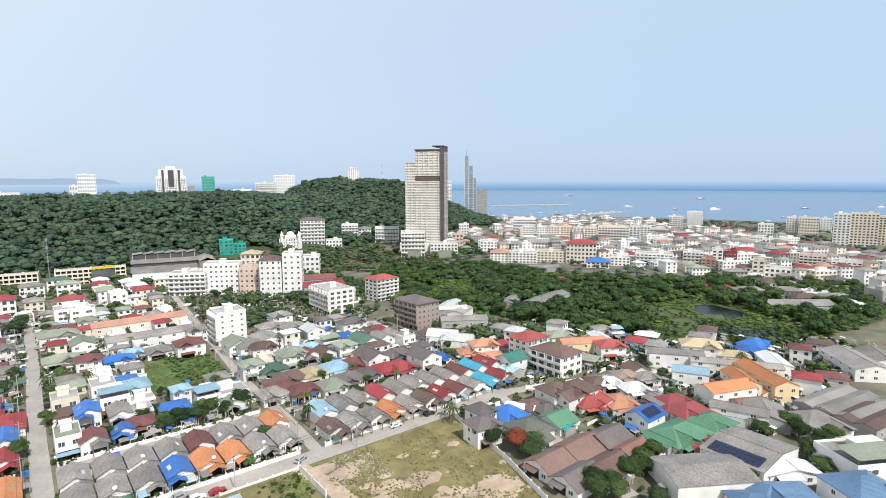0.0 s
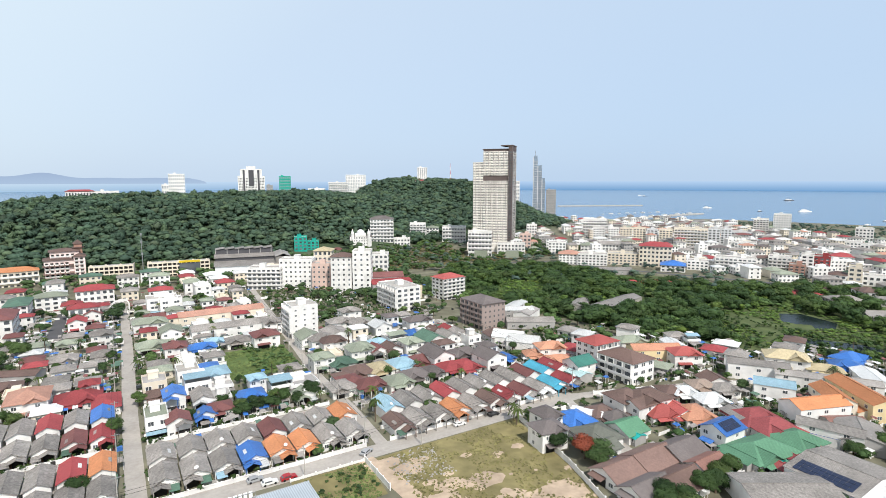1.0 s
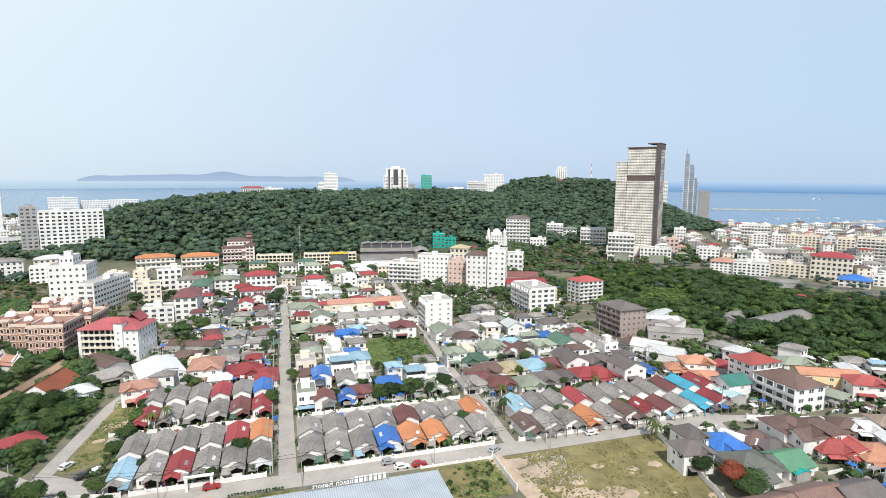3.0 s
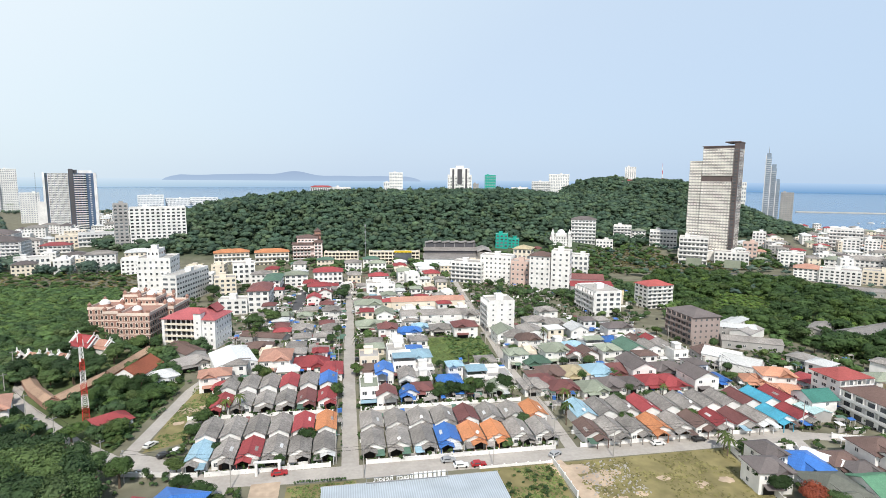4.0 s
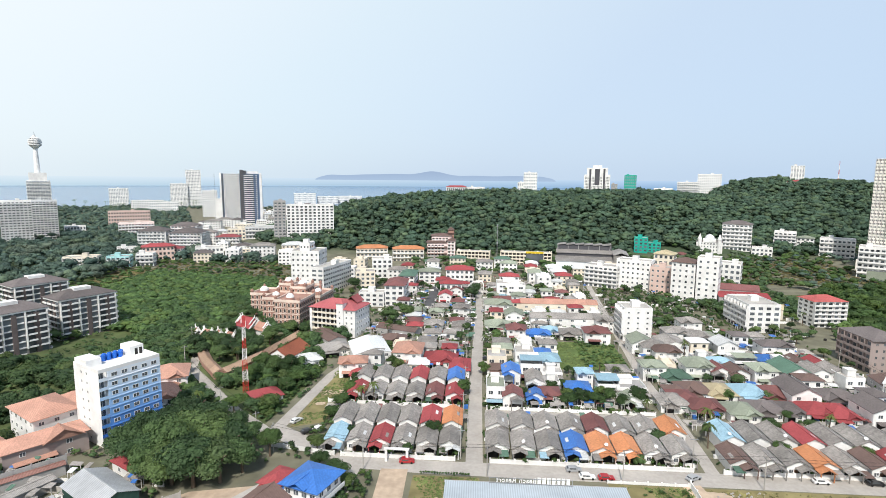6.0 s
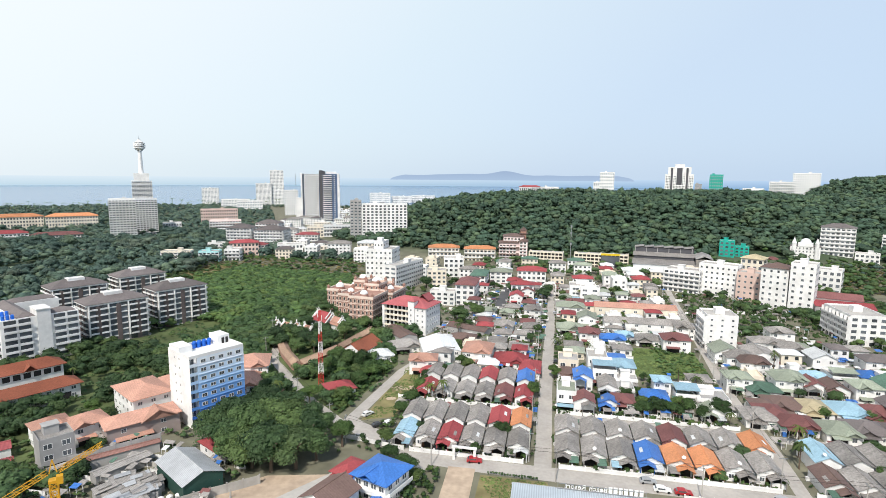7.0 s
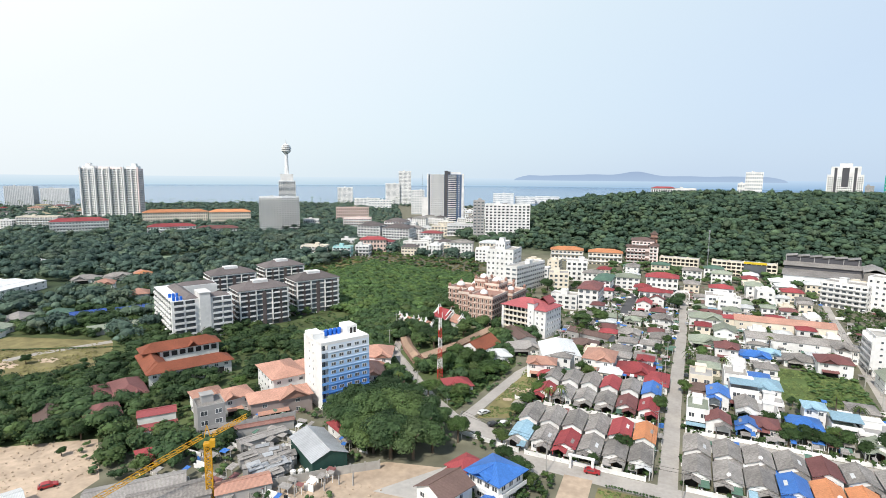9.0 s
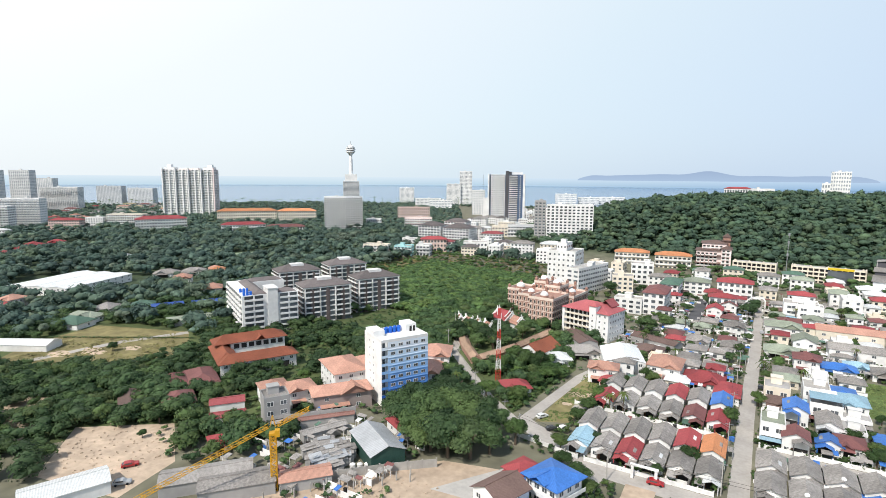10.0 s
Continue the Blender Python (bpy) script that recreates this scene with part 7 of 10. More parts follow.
shed(161.9, 202.1, 8, 15, 4.7, "w", 36, WHITE, rise=2.6)
shed(163.1, 192.0, 8, 15, 4.7, "w", 36, WHITE, rise=2.6)
villa(164.7, 176.1, "p2", 12, 9, 2, -20)
villa(157.4, 178.6, "p2", 9, 8, 1, -20)
villa(160.1, 166.3, "p2", 13, 10, 1, -20)
villa(160.6, 154.0, "n3", 9, 10, 2, -90, hip=False)
shed(156.4, 149.8, 7, 8, 3.2, "j2", 0)
villa(203.0, 163.4, "e", 13, 9, 2, -20)
shed(203.5, 150.2, 9, 22, 5.8, "p2", 62, YELLOWISH, rise=1.6)
shed(203.0, 237.1, 10, 18, 4.2, "s", -60, WHITE)
shed(207.7, 252.4, 8, 19, 5, "w", -60, WHITE, rise=0.8)
shed(161.5, 210.0, 12, 13, 3.4, "k", -10)
block(178.7, 161.0, 14, 11, 10.2, 0, storeys=4, near=True, balcony="s", roof="r2", label="white four-storey house with green-tinted balconies and a pink-red roof")
block(175.5, 142.5, 13, 17, 9.0, 0, storeys=3, near=True, balcony="w", roof="k2", label="white three-storey apartment house with a brown roof")

# ---- left of the main lane ----
villa(-28.9, 227.6, "p", 12, 14, 2)
villa(-14.6, 225.5, "r", 14, 12, 1)
villa(-6, 216.7, "r", 8, 14, 1)
villa(-11.2, 231.5, "r", 6, 6, 2)
shed(-46.8, 229.4, 16, 20, 5.5, "w", 20, WHITE, label="shed with a clean white metal roof")
villa(-49.4, 209.7, "p", 11, 8, 2, 10)
shed(-39, 265.9, 8, 22, 4, "k", 70)
villa(-39.6, 251.7, "k", 12, 9, 1)
villa(-22.2, 280.3, "g", 10, 9, 1)
villa(-7.5, 279, "g", 9, 9, 1)
villa(-8.2, 306.2, "g", 9, 9, 2)
villa(-22.7, 307.6, "e", 8, 7, 1)
villa(-19.7, 341.1, "r", 8, 10, 2, hip=False)
villa(-13.2, 358.5, "m", 8, 10, 2, hip=False)
villa(-24.4, 390.4, "r", 10, 10, 2)
shed(-71, 250.3, 9, 20, 4, "k", 40)
villa(-64.5, 234.9, "s", 14, 10, 1, 30)
villa(-71.3, 219.3, "w", 10, 9, 1, 30)
villa(-74.4, 180.1, "r", 9.5, 9, 1, 40)
shed(-81, 222.8, 10.5, 18, 4.5, "o2", -11, WHITE, rise=3.4, label="hall under a steep orange-red tile roof")
villa(-115.3, 190.5, "p", 12, 14, 2, 25)
villa(-112.1, 178.9, "p", 12, 14, 1, 25)
villa(-45.1, 204.2, "r", 7, 7, 1)
villa(-47.9, 248.1, "w", 9, 8, 1)

# ---- apartment blocks and hotels of the middle distance ----
def dome_villa(x, y, rz, z):
    """A white villa hotel with a dome between two pointed turrets."""
    t = thing("villa_hotel", x, y, z, rz, "white villa hotel with a dome and pointed turrets", "hotel")
    part("wall", Form().box(-12, 12, -8, 8, -2, 10).box(-6, 6, -8.5, 2, 10, 13), WHITE, t)
    part("roof", Form().hip_roof(-12, -6.5, -8, 8, 10, 2, 0.4).hip_roof(6.5, 12, -8, 8, 10, 2, 0.4), ROOF["d"], t)
    dome = Form()
    for k in range(5):
        a0, a1 = math.pi / 2 * k / 5, math.pi / 2 * (k + 1) / 5
        dome.tube(0, -3, 13 + 4.6 * math.sin(a0), 13 + 4.6 * math.sin(a1), 4.6 * math.cos(a0), max(0.1, 4.6 * math.cos(a1)), 14)
    part("dome", dome, PALEGREY, t)
    for q in (-9, 9):
        part("turret", Form().tube(q, -8.5, -2, 13, 1.8, 1.8, 10).tube(q, -8.5, 13, 18.5, 2.1, 0.1, 10), WHITE, t)
    for s in range(3):
        for i in range(6):
            window(t, -7 + 2.8 * i, -8 if s < 2 or not 0 < i < 5 else -8.5, 1.2 + 3.2 * s, 1.2, 1.7)


def pagoda_hotel(x, y, rz):
    """Seven storeys under stepped brown roofs, with a pagoda-topped lift tower."""
    t = thing("hotel", x, y, 0, rz, "pinkish hotel with stepped brown roofs and a pagoda tower", "hotel")
    for a, b, c, d, h in ((-13, 6, -9, 10, 19), (-9, 10, -5, 12, 25), (6.02, 13.5, -11, 6, 21)):
        part("wall", Form().box(a, b, c, d, 0, h), PALEPINK, t)
        part("roof", Form().hip_roof(a, b, c, d, h, 2.2, 1.0), ROOF["k"], t)
        rows, rail = Form(), Form()
        for s in range(int(h / 3)):
            for i in range(int((b - a) / 3.2)):
                rows.box(a + 0.8 + 3.2 * i, a + 2.8 + 3.2 * i, c - 0.08, c - 0.01, 3 * s + 0.3, 3 * s + 2.2)
                rail.box(a + 0.5 + 3.2 * i, a + 3.1 + 3.2 * i, c - 1.0, c - 0.09, 3 * s, 3 * s + 0.85)
        tagged(part("window_band", rows, SHADEGAP, t), kind="stuff")
        tagged(part("balcony_band", rail, WHITE, t), kind="stuff")
    for z in (8.5, 14.5):
        part("skirt_roof", Form().slab([(-14, -11.2, z), (6, -11.2, z), (6, -9, z + 1.2), (-14, -9, z + 1.2)], 0.2), ROOF["k"], t)
    part("lift_tower", Form().box(7, 12.5, 2, 8, 21.2, 30), TERRACOTTA, t)
    part("pagoda_roof", Form().hip_roof(7, 12.5, 2, 8, 27, 1.0, 1.4).hip_roof(7.6, 11.9, 2.6, 7.4, 30, 3.2, 1.3), ROOF["k"], t)


HOTELRED = roof_paint("pinkish_red_tile", (0.36, 0.10, 0.105))


def red_hotel(x, y, rz):
    """Five storeys: open galleries, a stair tower with its own little roof, and a plain windowed end."""
    t = thing("hotel", x, y, 0, rz, "white five-storey hotel with open galleries and a pinkish red roof", "hotel")
    sh, h = 2.8, 14.0
    part("wall", Form().box(-13.5, 12, -6.2, 9.5, 0, h), WHITE, t)
    part("roof", Form().hip_roof(-13.5, 12, -7.4, 9.5, h, 3.6, 0.7), HOTELRED, t)
    part("stair_tower", Form().box(2.2, 5.8, -8.3, -4, 0, h + 3.2), WHITE, t)
    part("tower_roof", Form().hip_roof(2.2, 5.8, -8.3, -4, h + 3.2, 1.8, 0.5), HOTELRED, t)
    part("roof_chapel", Form().gable_roof(3, 9, 1, 8, h + 2.4, 2.6, 0.5).box(3.3, 8.7, 1.2, 7.8, h + 0.5, h + 2.3), HOTELRED, t, "small raised red roof")
    part("end_wall", Form().box(5.82, 12, -7.4, -6.22, 0, h), WHITE, t)
    part("end_wall", Form().box(-13.5, -12.2, -7.6, -6.22, 0, h), WHITE, t)
    for s in range(5):
        if s:
            part("gallery", form(("gallery",), lambda f: f.box(-12.18, 2.18, -7.6, -6.22, 0, 0.18).box(-12.18, 2.18, -7.6, -7.48, 0.18, 1.0)), CREAM, t, at=(0, 0, s * sh))
        for i in range(6):
            part("gallery_door", form(("gallery_door",), lambda f: f.box(-0.75, 0.75, -0.06, 0.05, 0, 2.1)), SHADEGAP, t, at=(-10.9 + 2.4 * i, -6.22, s * sh + 0.2))
        for i in range(2):
            window(t, 7.4 + 2.8 * i, -7.4, s * sh + 0.9, 0.95, 1.2)
        window(t, 4.0, -8.3, s * sh + 1.0, 0.8, 1.0)
        for i in range(6):
            window(t, 12, -5 + 2.6 * i, s * sh + 0.9, 1.0, 1.2, 90)
        for i in range(4):
            window(t, -13.5, -3.6 + 3.4 * i, s * sh + 0.9, 1.0, 1.2, -90)
    return t



block(152.1, 301, 16.5, 26, 14.6, 0, storeys=5, balcony="w", label="white five-storey apartment block with open galleries")
block(194.0, 309.5, 18, 13, 14.5, 5, storeys=6, balcony="s", roof="r2", label="white apartment block with balconies and a bright red hipped roof")
block(172.9, 238.9, 15, 20, 14.2, 2, storeys=5, near=True, wall=TAUPE, trim=TAUPE, balcony="w", bays=5, win=(0.34, 0.42), roof="d", label="taupe five-storey hotel with balconies and a dark hipped roof")
block(80.7, 273.9, 13.8, 14, 16.1, 0, storeys=6, balcony="w", bays=3, win=(0.2, 0.28), label="cream six-storey apartment house with roof terraces")
red_hotel(-70, 269.0, -14)
block(-65.1, 330.5, 16, 10, 8.4, 0, storeys=3, label="plain white three-storey block")
block(-51.2, 340.2, 12, 24, 13.1, 0, storeys=4, roof="m", label="white four-storey block with a maroon hipped roof")
block(-49.2, 384.9, 10.7, 24, 11, 0, storeys=4, roof="n", label="white four-storey block with a green roof")
block(-129, 404.3, 21.4, 22, 24, 0, storeys=6, win=(0.36, 0.36), label="tall plain white hotel wing")
block(-102.5, 372, 9.5, 40, 18.6, -14, storeys=6, win=(0.62, 0.42), side=13, label="long white hotel wing with many small windows")
block(-130.8, 405.8, 7.7, 14, 29.3, 0, storeys=7, win=(0.36, 0.36), bays=3, label="white hotel stair tower")
block(-101.9, 513.9, 29.6, 14, 12.5, 11.2, storeys=3, wall=CREAM, balcony="s", roof="o", label="cream hotel wing with arcades and an orange roof")
block(-66, 510.4, 29.3, 14, 12.7, 7.4, storeys=3, wall=CREAM, balcony="s", roof="o", label="cream hotel wing with arcades and an orange roof")
block(-76.5, 428.5, 15.9, 14, 15, 10.1, storeys=4, label="plain white four-storey block")
block(-81.1, 384, 13.9, 14, 12.2, 11.9, storeys=4, wall=CREAM)
pagoda_hotel(-34.8, 515.6, 4)
block(-12.9, 411.5, 21, 14, 10.6, 1.8, storeys=3, roof="r")
block(-36.4, 412.6, 16.6, 12, 8.4, 5, storeys=3, roof="e")
block(-17.1, 361.6, 14.8, 10, 9.3, 2.7, storeys=2, roof="r")
block(95.9, 409.1, 24.4, 14, 15.7, -30, storeys=5, balcony="s")
block(117.8, 403.5, 24.4, 14, 21, -30, storeys=6, win=(0.36, 0.36))
block(134.6, 389, 17.6, 14, 18.2, -30, storeys=5, win=(0.36, 0.36), wall=PINK)
block(141.5, 371, 15, 14, 25.5, -30, storeys=7, roof="k", win=(0.34, 0.38))
block(153.2, 361.5, 13, 14, 29.5, -30, storeys=8, win=(0.32, 0.36), label="white apartment tower with narrow windows and a roof terrace")
block(149, 432.9, 14.7, 14, 22.5, -30, storeys=5, wall=CREAM, roof="t")
block(196.7, 426.5, 15.4, 14, 16.7, -30, storeys=4)
block(166.5, 557, 13, 12, 14, -16.5, z=7.5, storeys=4, wall=TEAL, trim=TEAL, label="building under works wrapped in green netting")
block(180, 557.5, 12, 10, 9, -17.7, z=7.2, storeys=3, wall=TEAL, trim=TEAL, label="building under works wrapped in green netting")
dome_villa(238, 566, -23, 8.0)
block(270, 578, 27, 18, 27, -25.2, z=8.5, storeys=7, roof="d", balcony="s", label="white apartment block with a grey hipped roof")
block(329, 597, 20, 14, 17.5, -28.7, z=8.5, storeys=5, balcony="s")
block(358, 610, 16, 12, 10.5, -30.3, z=8.2, storeys=3, roof="e")
block(286, 557, 18.2, 12, 7.7, -27.1, z=5.5, storeys=2)
villa(194, 560, "k", 14, 10, 2, -18)
villa(205, 552, "m", 12, 10, 2, -18)
block(365.3, 568.5, 29.2, 18, 22.2, -32.7, storeys=5, balcony="s", label="white hotel with rows of balconies")
block(334.1, 468.7, 25.1, 18, 25.8, -35.5, storeys=6, balcony="s", label="white stepped hotel with rows of balconies")
block(372.6, 463.3, 29.8, 16, 11.2, -38.8, storeys=3)
block(414.7, 489.6, 13.4, 12, 16.9, -40.3, storeys=4, wall=PINK)
block(494.8, 570.7, 14.2, 12, 19, -40.9, storeys=5)

# ---- the far town towards the bay ----
block(584, 538.6, 32.3, 20, 24.8, -47.3, storeys=6, balcony="s")
block(548, 497.9, 15.1, 14, 17.7, -47.7, storeys=6)
block(562, 486, 13.6, 14, 17.7, -49.2, storeys=6)
block(574.2, 475.5, 15, 14, 17.7, -50.4, storeys=6, wall=CREAM)
block(587, 464.5, 14.8, 14, 17.7, -51.6, storeys=6, wall=CREAM)
block(593.7, 449.9, 13.2, 14, 16.8, -52.8, storeys=6, wall=PALEGREY)
block(600.4, 434.8, 15.8, 14, 17.4, -54.1, storeys=6, wall=CREAM)
block(579.1, 385.9, 35.6, 18, 23.5, -56.3, storeys=7, wall=CREAM, balcony="s")
block(618.7, 381.2, 12.8, 20, 21.7, -58.4, storeys=7, wall=PALEGREY)
block(640.4, 379.2, 11.5, 20, 20.6, -59.4, storeys=7, wall=PALEGREY)
block(717, 402.4, 25.8, 20, 11.6, -60.7, storeys=3, wall=PALEGREY)
block(796.6, 420.9, 19, 16, 24.5, -62.1, storeys=8, balcony="s")
block(917.2, 451.9, 24.4, 20, 25.5, -63.8, storeys=7)
block(911.8, 302, 14.1, 20, 23.9, -71.7, storeys=7)
block(908.4, 278.9, 24.3, 20, 25.2, -72.9, storeys=6, wall=CREAM)
block(970, 274.8, 15.3, 20, 20.9, -74.2, storeys=6)
block(788.2, 206.9, 16.4, 26, 38.6, -75.3, storeys=12, label="large white hotel tower with a grid of windows")
block(804.7, 188.5, 26.6, 26, 39.4, -76.8, storeys=12, wall=CREAM, label="large cream hotel tower with a grid of windows")
block(844.2, 170.2, 25.3, 26, 34.6, -78.6, storeys=11, wall=CREAM, label="large cream hotel tower with a grid of windows")
block(506.1, 215.3, 11.6, 16, 16.3, -67, storeys=6, wall=shade("dark_red_paint", (0.24, 0.04, 0.04), 0.7, vary=0.06), trim=WHITE, label="dark red six-storey building with white window frames")
block(487.8, 225.6, 11.7, 14, 9.6, -65.2, storeys=4, wall=TERRACOTTA)
block(500.4, 223.8, 9.1, 14, 17.3, -65.9, storeys=6)
block(509.2, 250.4, 17.5, 16, 11.9, -63.8, storeys=4, balcony="s")
block(586.9, 233.2, 19, 16, 8.8, -68.3, storeys=2, roof="r")
block(578.1, 172, 20.9, 16, 10.9, -73.4, storeys=4, balcony="s", wall=PINK)
block(564.4, 142.1, 21.3, 16, 9.9, -75.9, storeys=4, balcony="s")
block(472.4, 269.5, 32, 16, 11.6, -60.3, storeys=4, balcony="s")
block(433.8, 324.3, 28.1, 18, 19.2, -53.2, storeys=5, roof="r", wall=CREAM)
block(417, 347.5, 28.3, 16, 10.5, -50.2, storeys=4, wall=CREAM)
block(390.1, 361.4, 27.2, 16, 10.3, -47.2, storeys=4)
block(376.9, 378.3, 20.4, 16, 9.7, -44.9, storeys=4, roof="p")
block(416.5, 437.6, 18.8, 16, 12.7, -43.6, storeys=4)
block(448.2, 422, 15.8, 14, 9.1, -46.7, storeys=3, roof="e")
block(470, 409.5, 31.5, 16, 10, -48.9, storeys=3, roof="g")
block(423.8, 297.7, 19.9, 18, 5.7, -54.9, storeys=2, roof="b")
block(449.8, 291, 17.6, 14, 7.9, -57.1, storeys=3)
block(609.9, 337.9, 21.8, 16, 10, -61, storeys=3)
block(485.6, 183, 8.9, 14, 13.6, -69.4, storeys=4, wall=CREAM)
block(481.5, 193, 10.8, 14, 7.1, -68.2, storeys=2, roof="k")
block(495.2, 171.5, 18.9, 14, 7.5, -70.9, storeys=2)
block(699.3, 247.3, 26.2, 20, 10.7, -70.5, storeys=3)
block(723.1, 286, 30.6, 20, 9.3, -68.4, storeys=3)
block(813.4, 300.9, 18.6, 20, 19.1, -69.7, storeys=5)

# ---- towers and hotels on the far left ----
block(-529.1, 585.3, 29, 26, 49.4, 42.1, storeys=17, balcony="s", label="tall white round-cornered apartment tower with balcony bands")
block(-544.4, 645.1, 25.6, 26, 47.2, 40.2, storeys=17, balcony="s", wall=PALEGREY, label="tall grey apartment tower with balcony bands")
block(-781, 1368.2, 41, 20, 58.7, 29.7, storeys=18, label="distant pale high-rise near the coast")
block(-753, 1390.9, 36.2, 20, 94.5, 28.4, storeys=24, label="distant pale high-rise with a sloping top")
block(-887.6, 1284, 42, 20, 46.8, 34.7, storeys=14, label="distant white high-rise near the coast")
block(-747.7, 1177.8, 65.3, 20, 23.3, 32.4, storeys=6)
block(-527.6, 1033.3, 27.6, 20, 50.5, 27, storeys=14)
block(-1409.8, 739.5, 60.2, 24, 49.8, 34.3, storeys=22, wall=PALEGREY, label="distant pale apartment high-rise")
block(-1352.4, 784.6, 63.4, 24, 44.6, 31.9, storeys=20, wall=PALEGREY, label="distant pale apartment high-rise")
block(-1286.5, 573.9, 73.5, 24, 51.2, 38.0, storeys=22, balcony="s", label="distant pale apartment high-rise")
block(-1264, 495.8, 35.4, 24, 85.7, 40.6, storeys=30, label="distant white high-rise with a dark centre strip")
block(-1246.2, 426.1, 57.5, 24, 84.8, 43.1, storeys=30, label="distant white high-rise near the coast")
block(-1424, 605.1, 35.7, 24, 69.1, 39.0, storeys=28, label="distant white high-rise near the coast")
block(-951.2, 369.6, 56.3, 20, 42.8, 40.8, storeys=12, balcony="s", label="white slab block of flats")
block(-929.4, 319.1, 59.8, 20, 34.1, 43.1, storeys=10, balcony="s")
block(-881.7, 438.3, 25.5, 16, 13.3, 35.6, storeys=4)
block(-850.7, 467.6, 54.4, 16, 18.1, 33.2, storeys=5, balcony="s", wall=CREAM)
block(-867.8, 390, 41.4, 16, 13.6, 37.8, storeys=4, wall=PINK, roof="r")
block(-749.7, 460.5, 66.2, 22, 16.5, 58.5, storeys=4, roof="r", balcony="s", label="white hotel with red roofs among trees")
block(-762.6, 622.7, 95, 22, 19.2, 50.8, storeys=4, wall=CREAM, roof="o", label="long cream hotel with orange roofs")
block(-698, 675.2, 64, 22, 19, 46, storeys=4, wall=CREAM, roof="o", label="long cream hotel with orange roofs")
block(-624.5, 502.8, 57.3, 18, 11.7, 51.2, storeys=3, roof="r", balcony="s", label="white resort hotel with red roofs")
block(-586.9, 544.6, 53.8, 18, 7.5, 47.2, storeys=2, roof="m")
block(-339, 546, 27, 22, 22.5, 8, storeys=7, roof="d", balcony="se", label="hotel wing with brown roofs and white balconies")
block(-321, 574, 26, 18, 26, 8, storeys=8, roof="d", balcony="se", wall=PALEPINK, label="tall pink hotel with stepped brown roofs and balconies")
block(-302, 545, 31, 24, 21.5, 8, storeys=7, roof="d", balcony="se", label="hotel wing with brown roofs and white balconies")
block(-300, 503, 26, 12, 10.0, 12, storeys=3, roof="m3", balcony="s", wall=PALEPINK, label="pink shop houses with balconies and tile roofs")
block(-440, 668, 40, 16, 19, 30, storeys=5, balcony="s", wall=PALEPINK, label="pink hotel with arched balconies")
block(-286, 600, 26, 14, 11, 14, storeys=3, roof="m3", balcony="s")
block(-293.1, 636.5, 20.2, 16, 16.3, 24.7, storeys=4, wall=CREAM)
block(-267.4, 645.6, 33.5, 18, 18.5, 22.5, storeys=4, wall=PALEGREY, balcony="s")
block(-338.7, 437.3, 25.8, 12, 10.3, 20, storeys=3, wall=CREAM, balcony="s")
block(-313, 449, 18, 12, 9.5, 20, storeys=3, wall=shade("pale_turquoise_paint", (0.36, 0.62, 0.62), 0.7, vary=0.06), balcony="s", label="pale turquoise shop houses with balconies")
block(-296, 460, 14, 12, 10.5, 20, storeys=3, balcony="s")
block(-339.5, 498.7, 17.7, 12, 10.2, 34.2, storeys=3)
block(-303.3, 490.6, 27.2, 14, 13.4, 31.7, storeys=3, roof="r", wall=PINK)
block(-267.9, 519.7, 25.6, 16, 9.4, 27.3, storeys=2)
block(-535.6, 796.7, 55.9, 18, 25, 33.9, storeys=5, wall=PINK)
block(-544.6, 694, 24.5, 12, 10.9, 38.1, storeys=2)
block(-672.2, 1116.4, 54.3, 18, 23.2, 31.1, storeys=4)
block(-512.6, 1574.2, 62.3, 18, 30.7, 18, storeys=5)
block(-457.1, 1617.7, 62, 18, 20.8, 15.8, storeys=4)
block(-398.3, 1660.6, 72.8, 18, 21.1, 13.5, storeys=4)

# ---- houses and halls round the blue hotel ----
villa(-131.7, 163.3, "p", 9, 14, 2, 62)
villa(-122.0, 137.2, "p", 20, 9, 2, 53, TAUPE)
block(-132.5, 150.5, 18, 12, 8.8, -30, storeys=3, near=True, roof="p", bays=5, win=(0.36, 0.4), label="white three-storey house under a salmon hipped roof")
villa(-144.5, 127.0, "p", 9, 9, 2, 62)
villa(-136.5, 131.5, "p", 10, 9, 2, 62)
flat_house(-131.5, 116.3, 8, 8, 3, 58, GREYWALL)
shed(-152.5, 114.0, 6, 11, 3.4, "m3", -38, WHITE)
shed(-144.0, 107.5, 5, 11, 3.0, "m3", -38, WHITE)
garden_wall(-126.2, 114.7, -111.1, 132.1, 4.0, GREYWALL, "tall grey rendered wall beside the site")
shed(-117.2, 121.6, 2.6, 22, 3.0, "m2", -41, GREYWALL)
shed(-111.0, 117.0, 3.6, 14, 2.8, "s", -25)
villa(-91.7, 133.6, "r", 9, 9, 1, 62)
villa(-85.8, 132.3, "r", 7, 6, 1, 62)
villa(-82.9, 145.9, "r", 9, 10, 1, 62)
villa(-81.3, 153.8, "p", 7, 10, 1, 62)
villa(-180.4, 123.7, "m", 10, 18, 1, 62)
villa(-186.2, 116, "m", 9, 12, 1, 62)
villa(-169.1, 106.5, "m", 10, 12, 1, 62)
shed(-182.9, 97.9, 7, 14, 3, "k", 62)
shed(-142.8, 59.4, 9, 18.4, 3.4, "w", -21, WHITE)
villa(-49.8, 127.6, "r", 6, 8, 1, -20)
villa(-48.6, 111.5, "k2", 9, 10, 2, -20, hip=False)
shed(-38.5, 112.2, 5, 7, 3, "b", -20)
shed(-104.8, 89.9, 3, 6, 2.6, "w", 60, WHITE)
shed(-96.9, 95.1, 6, 13, 3, "p", -40)
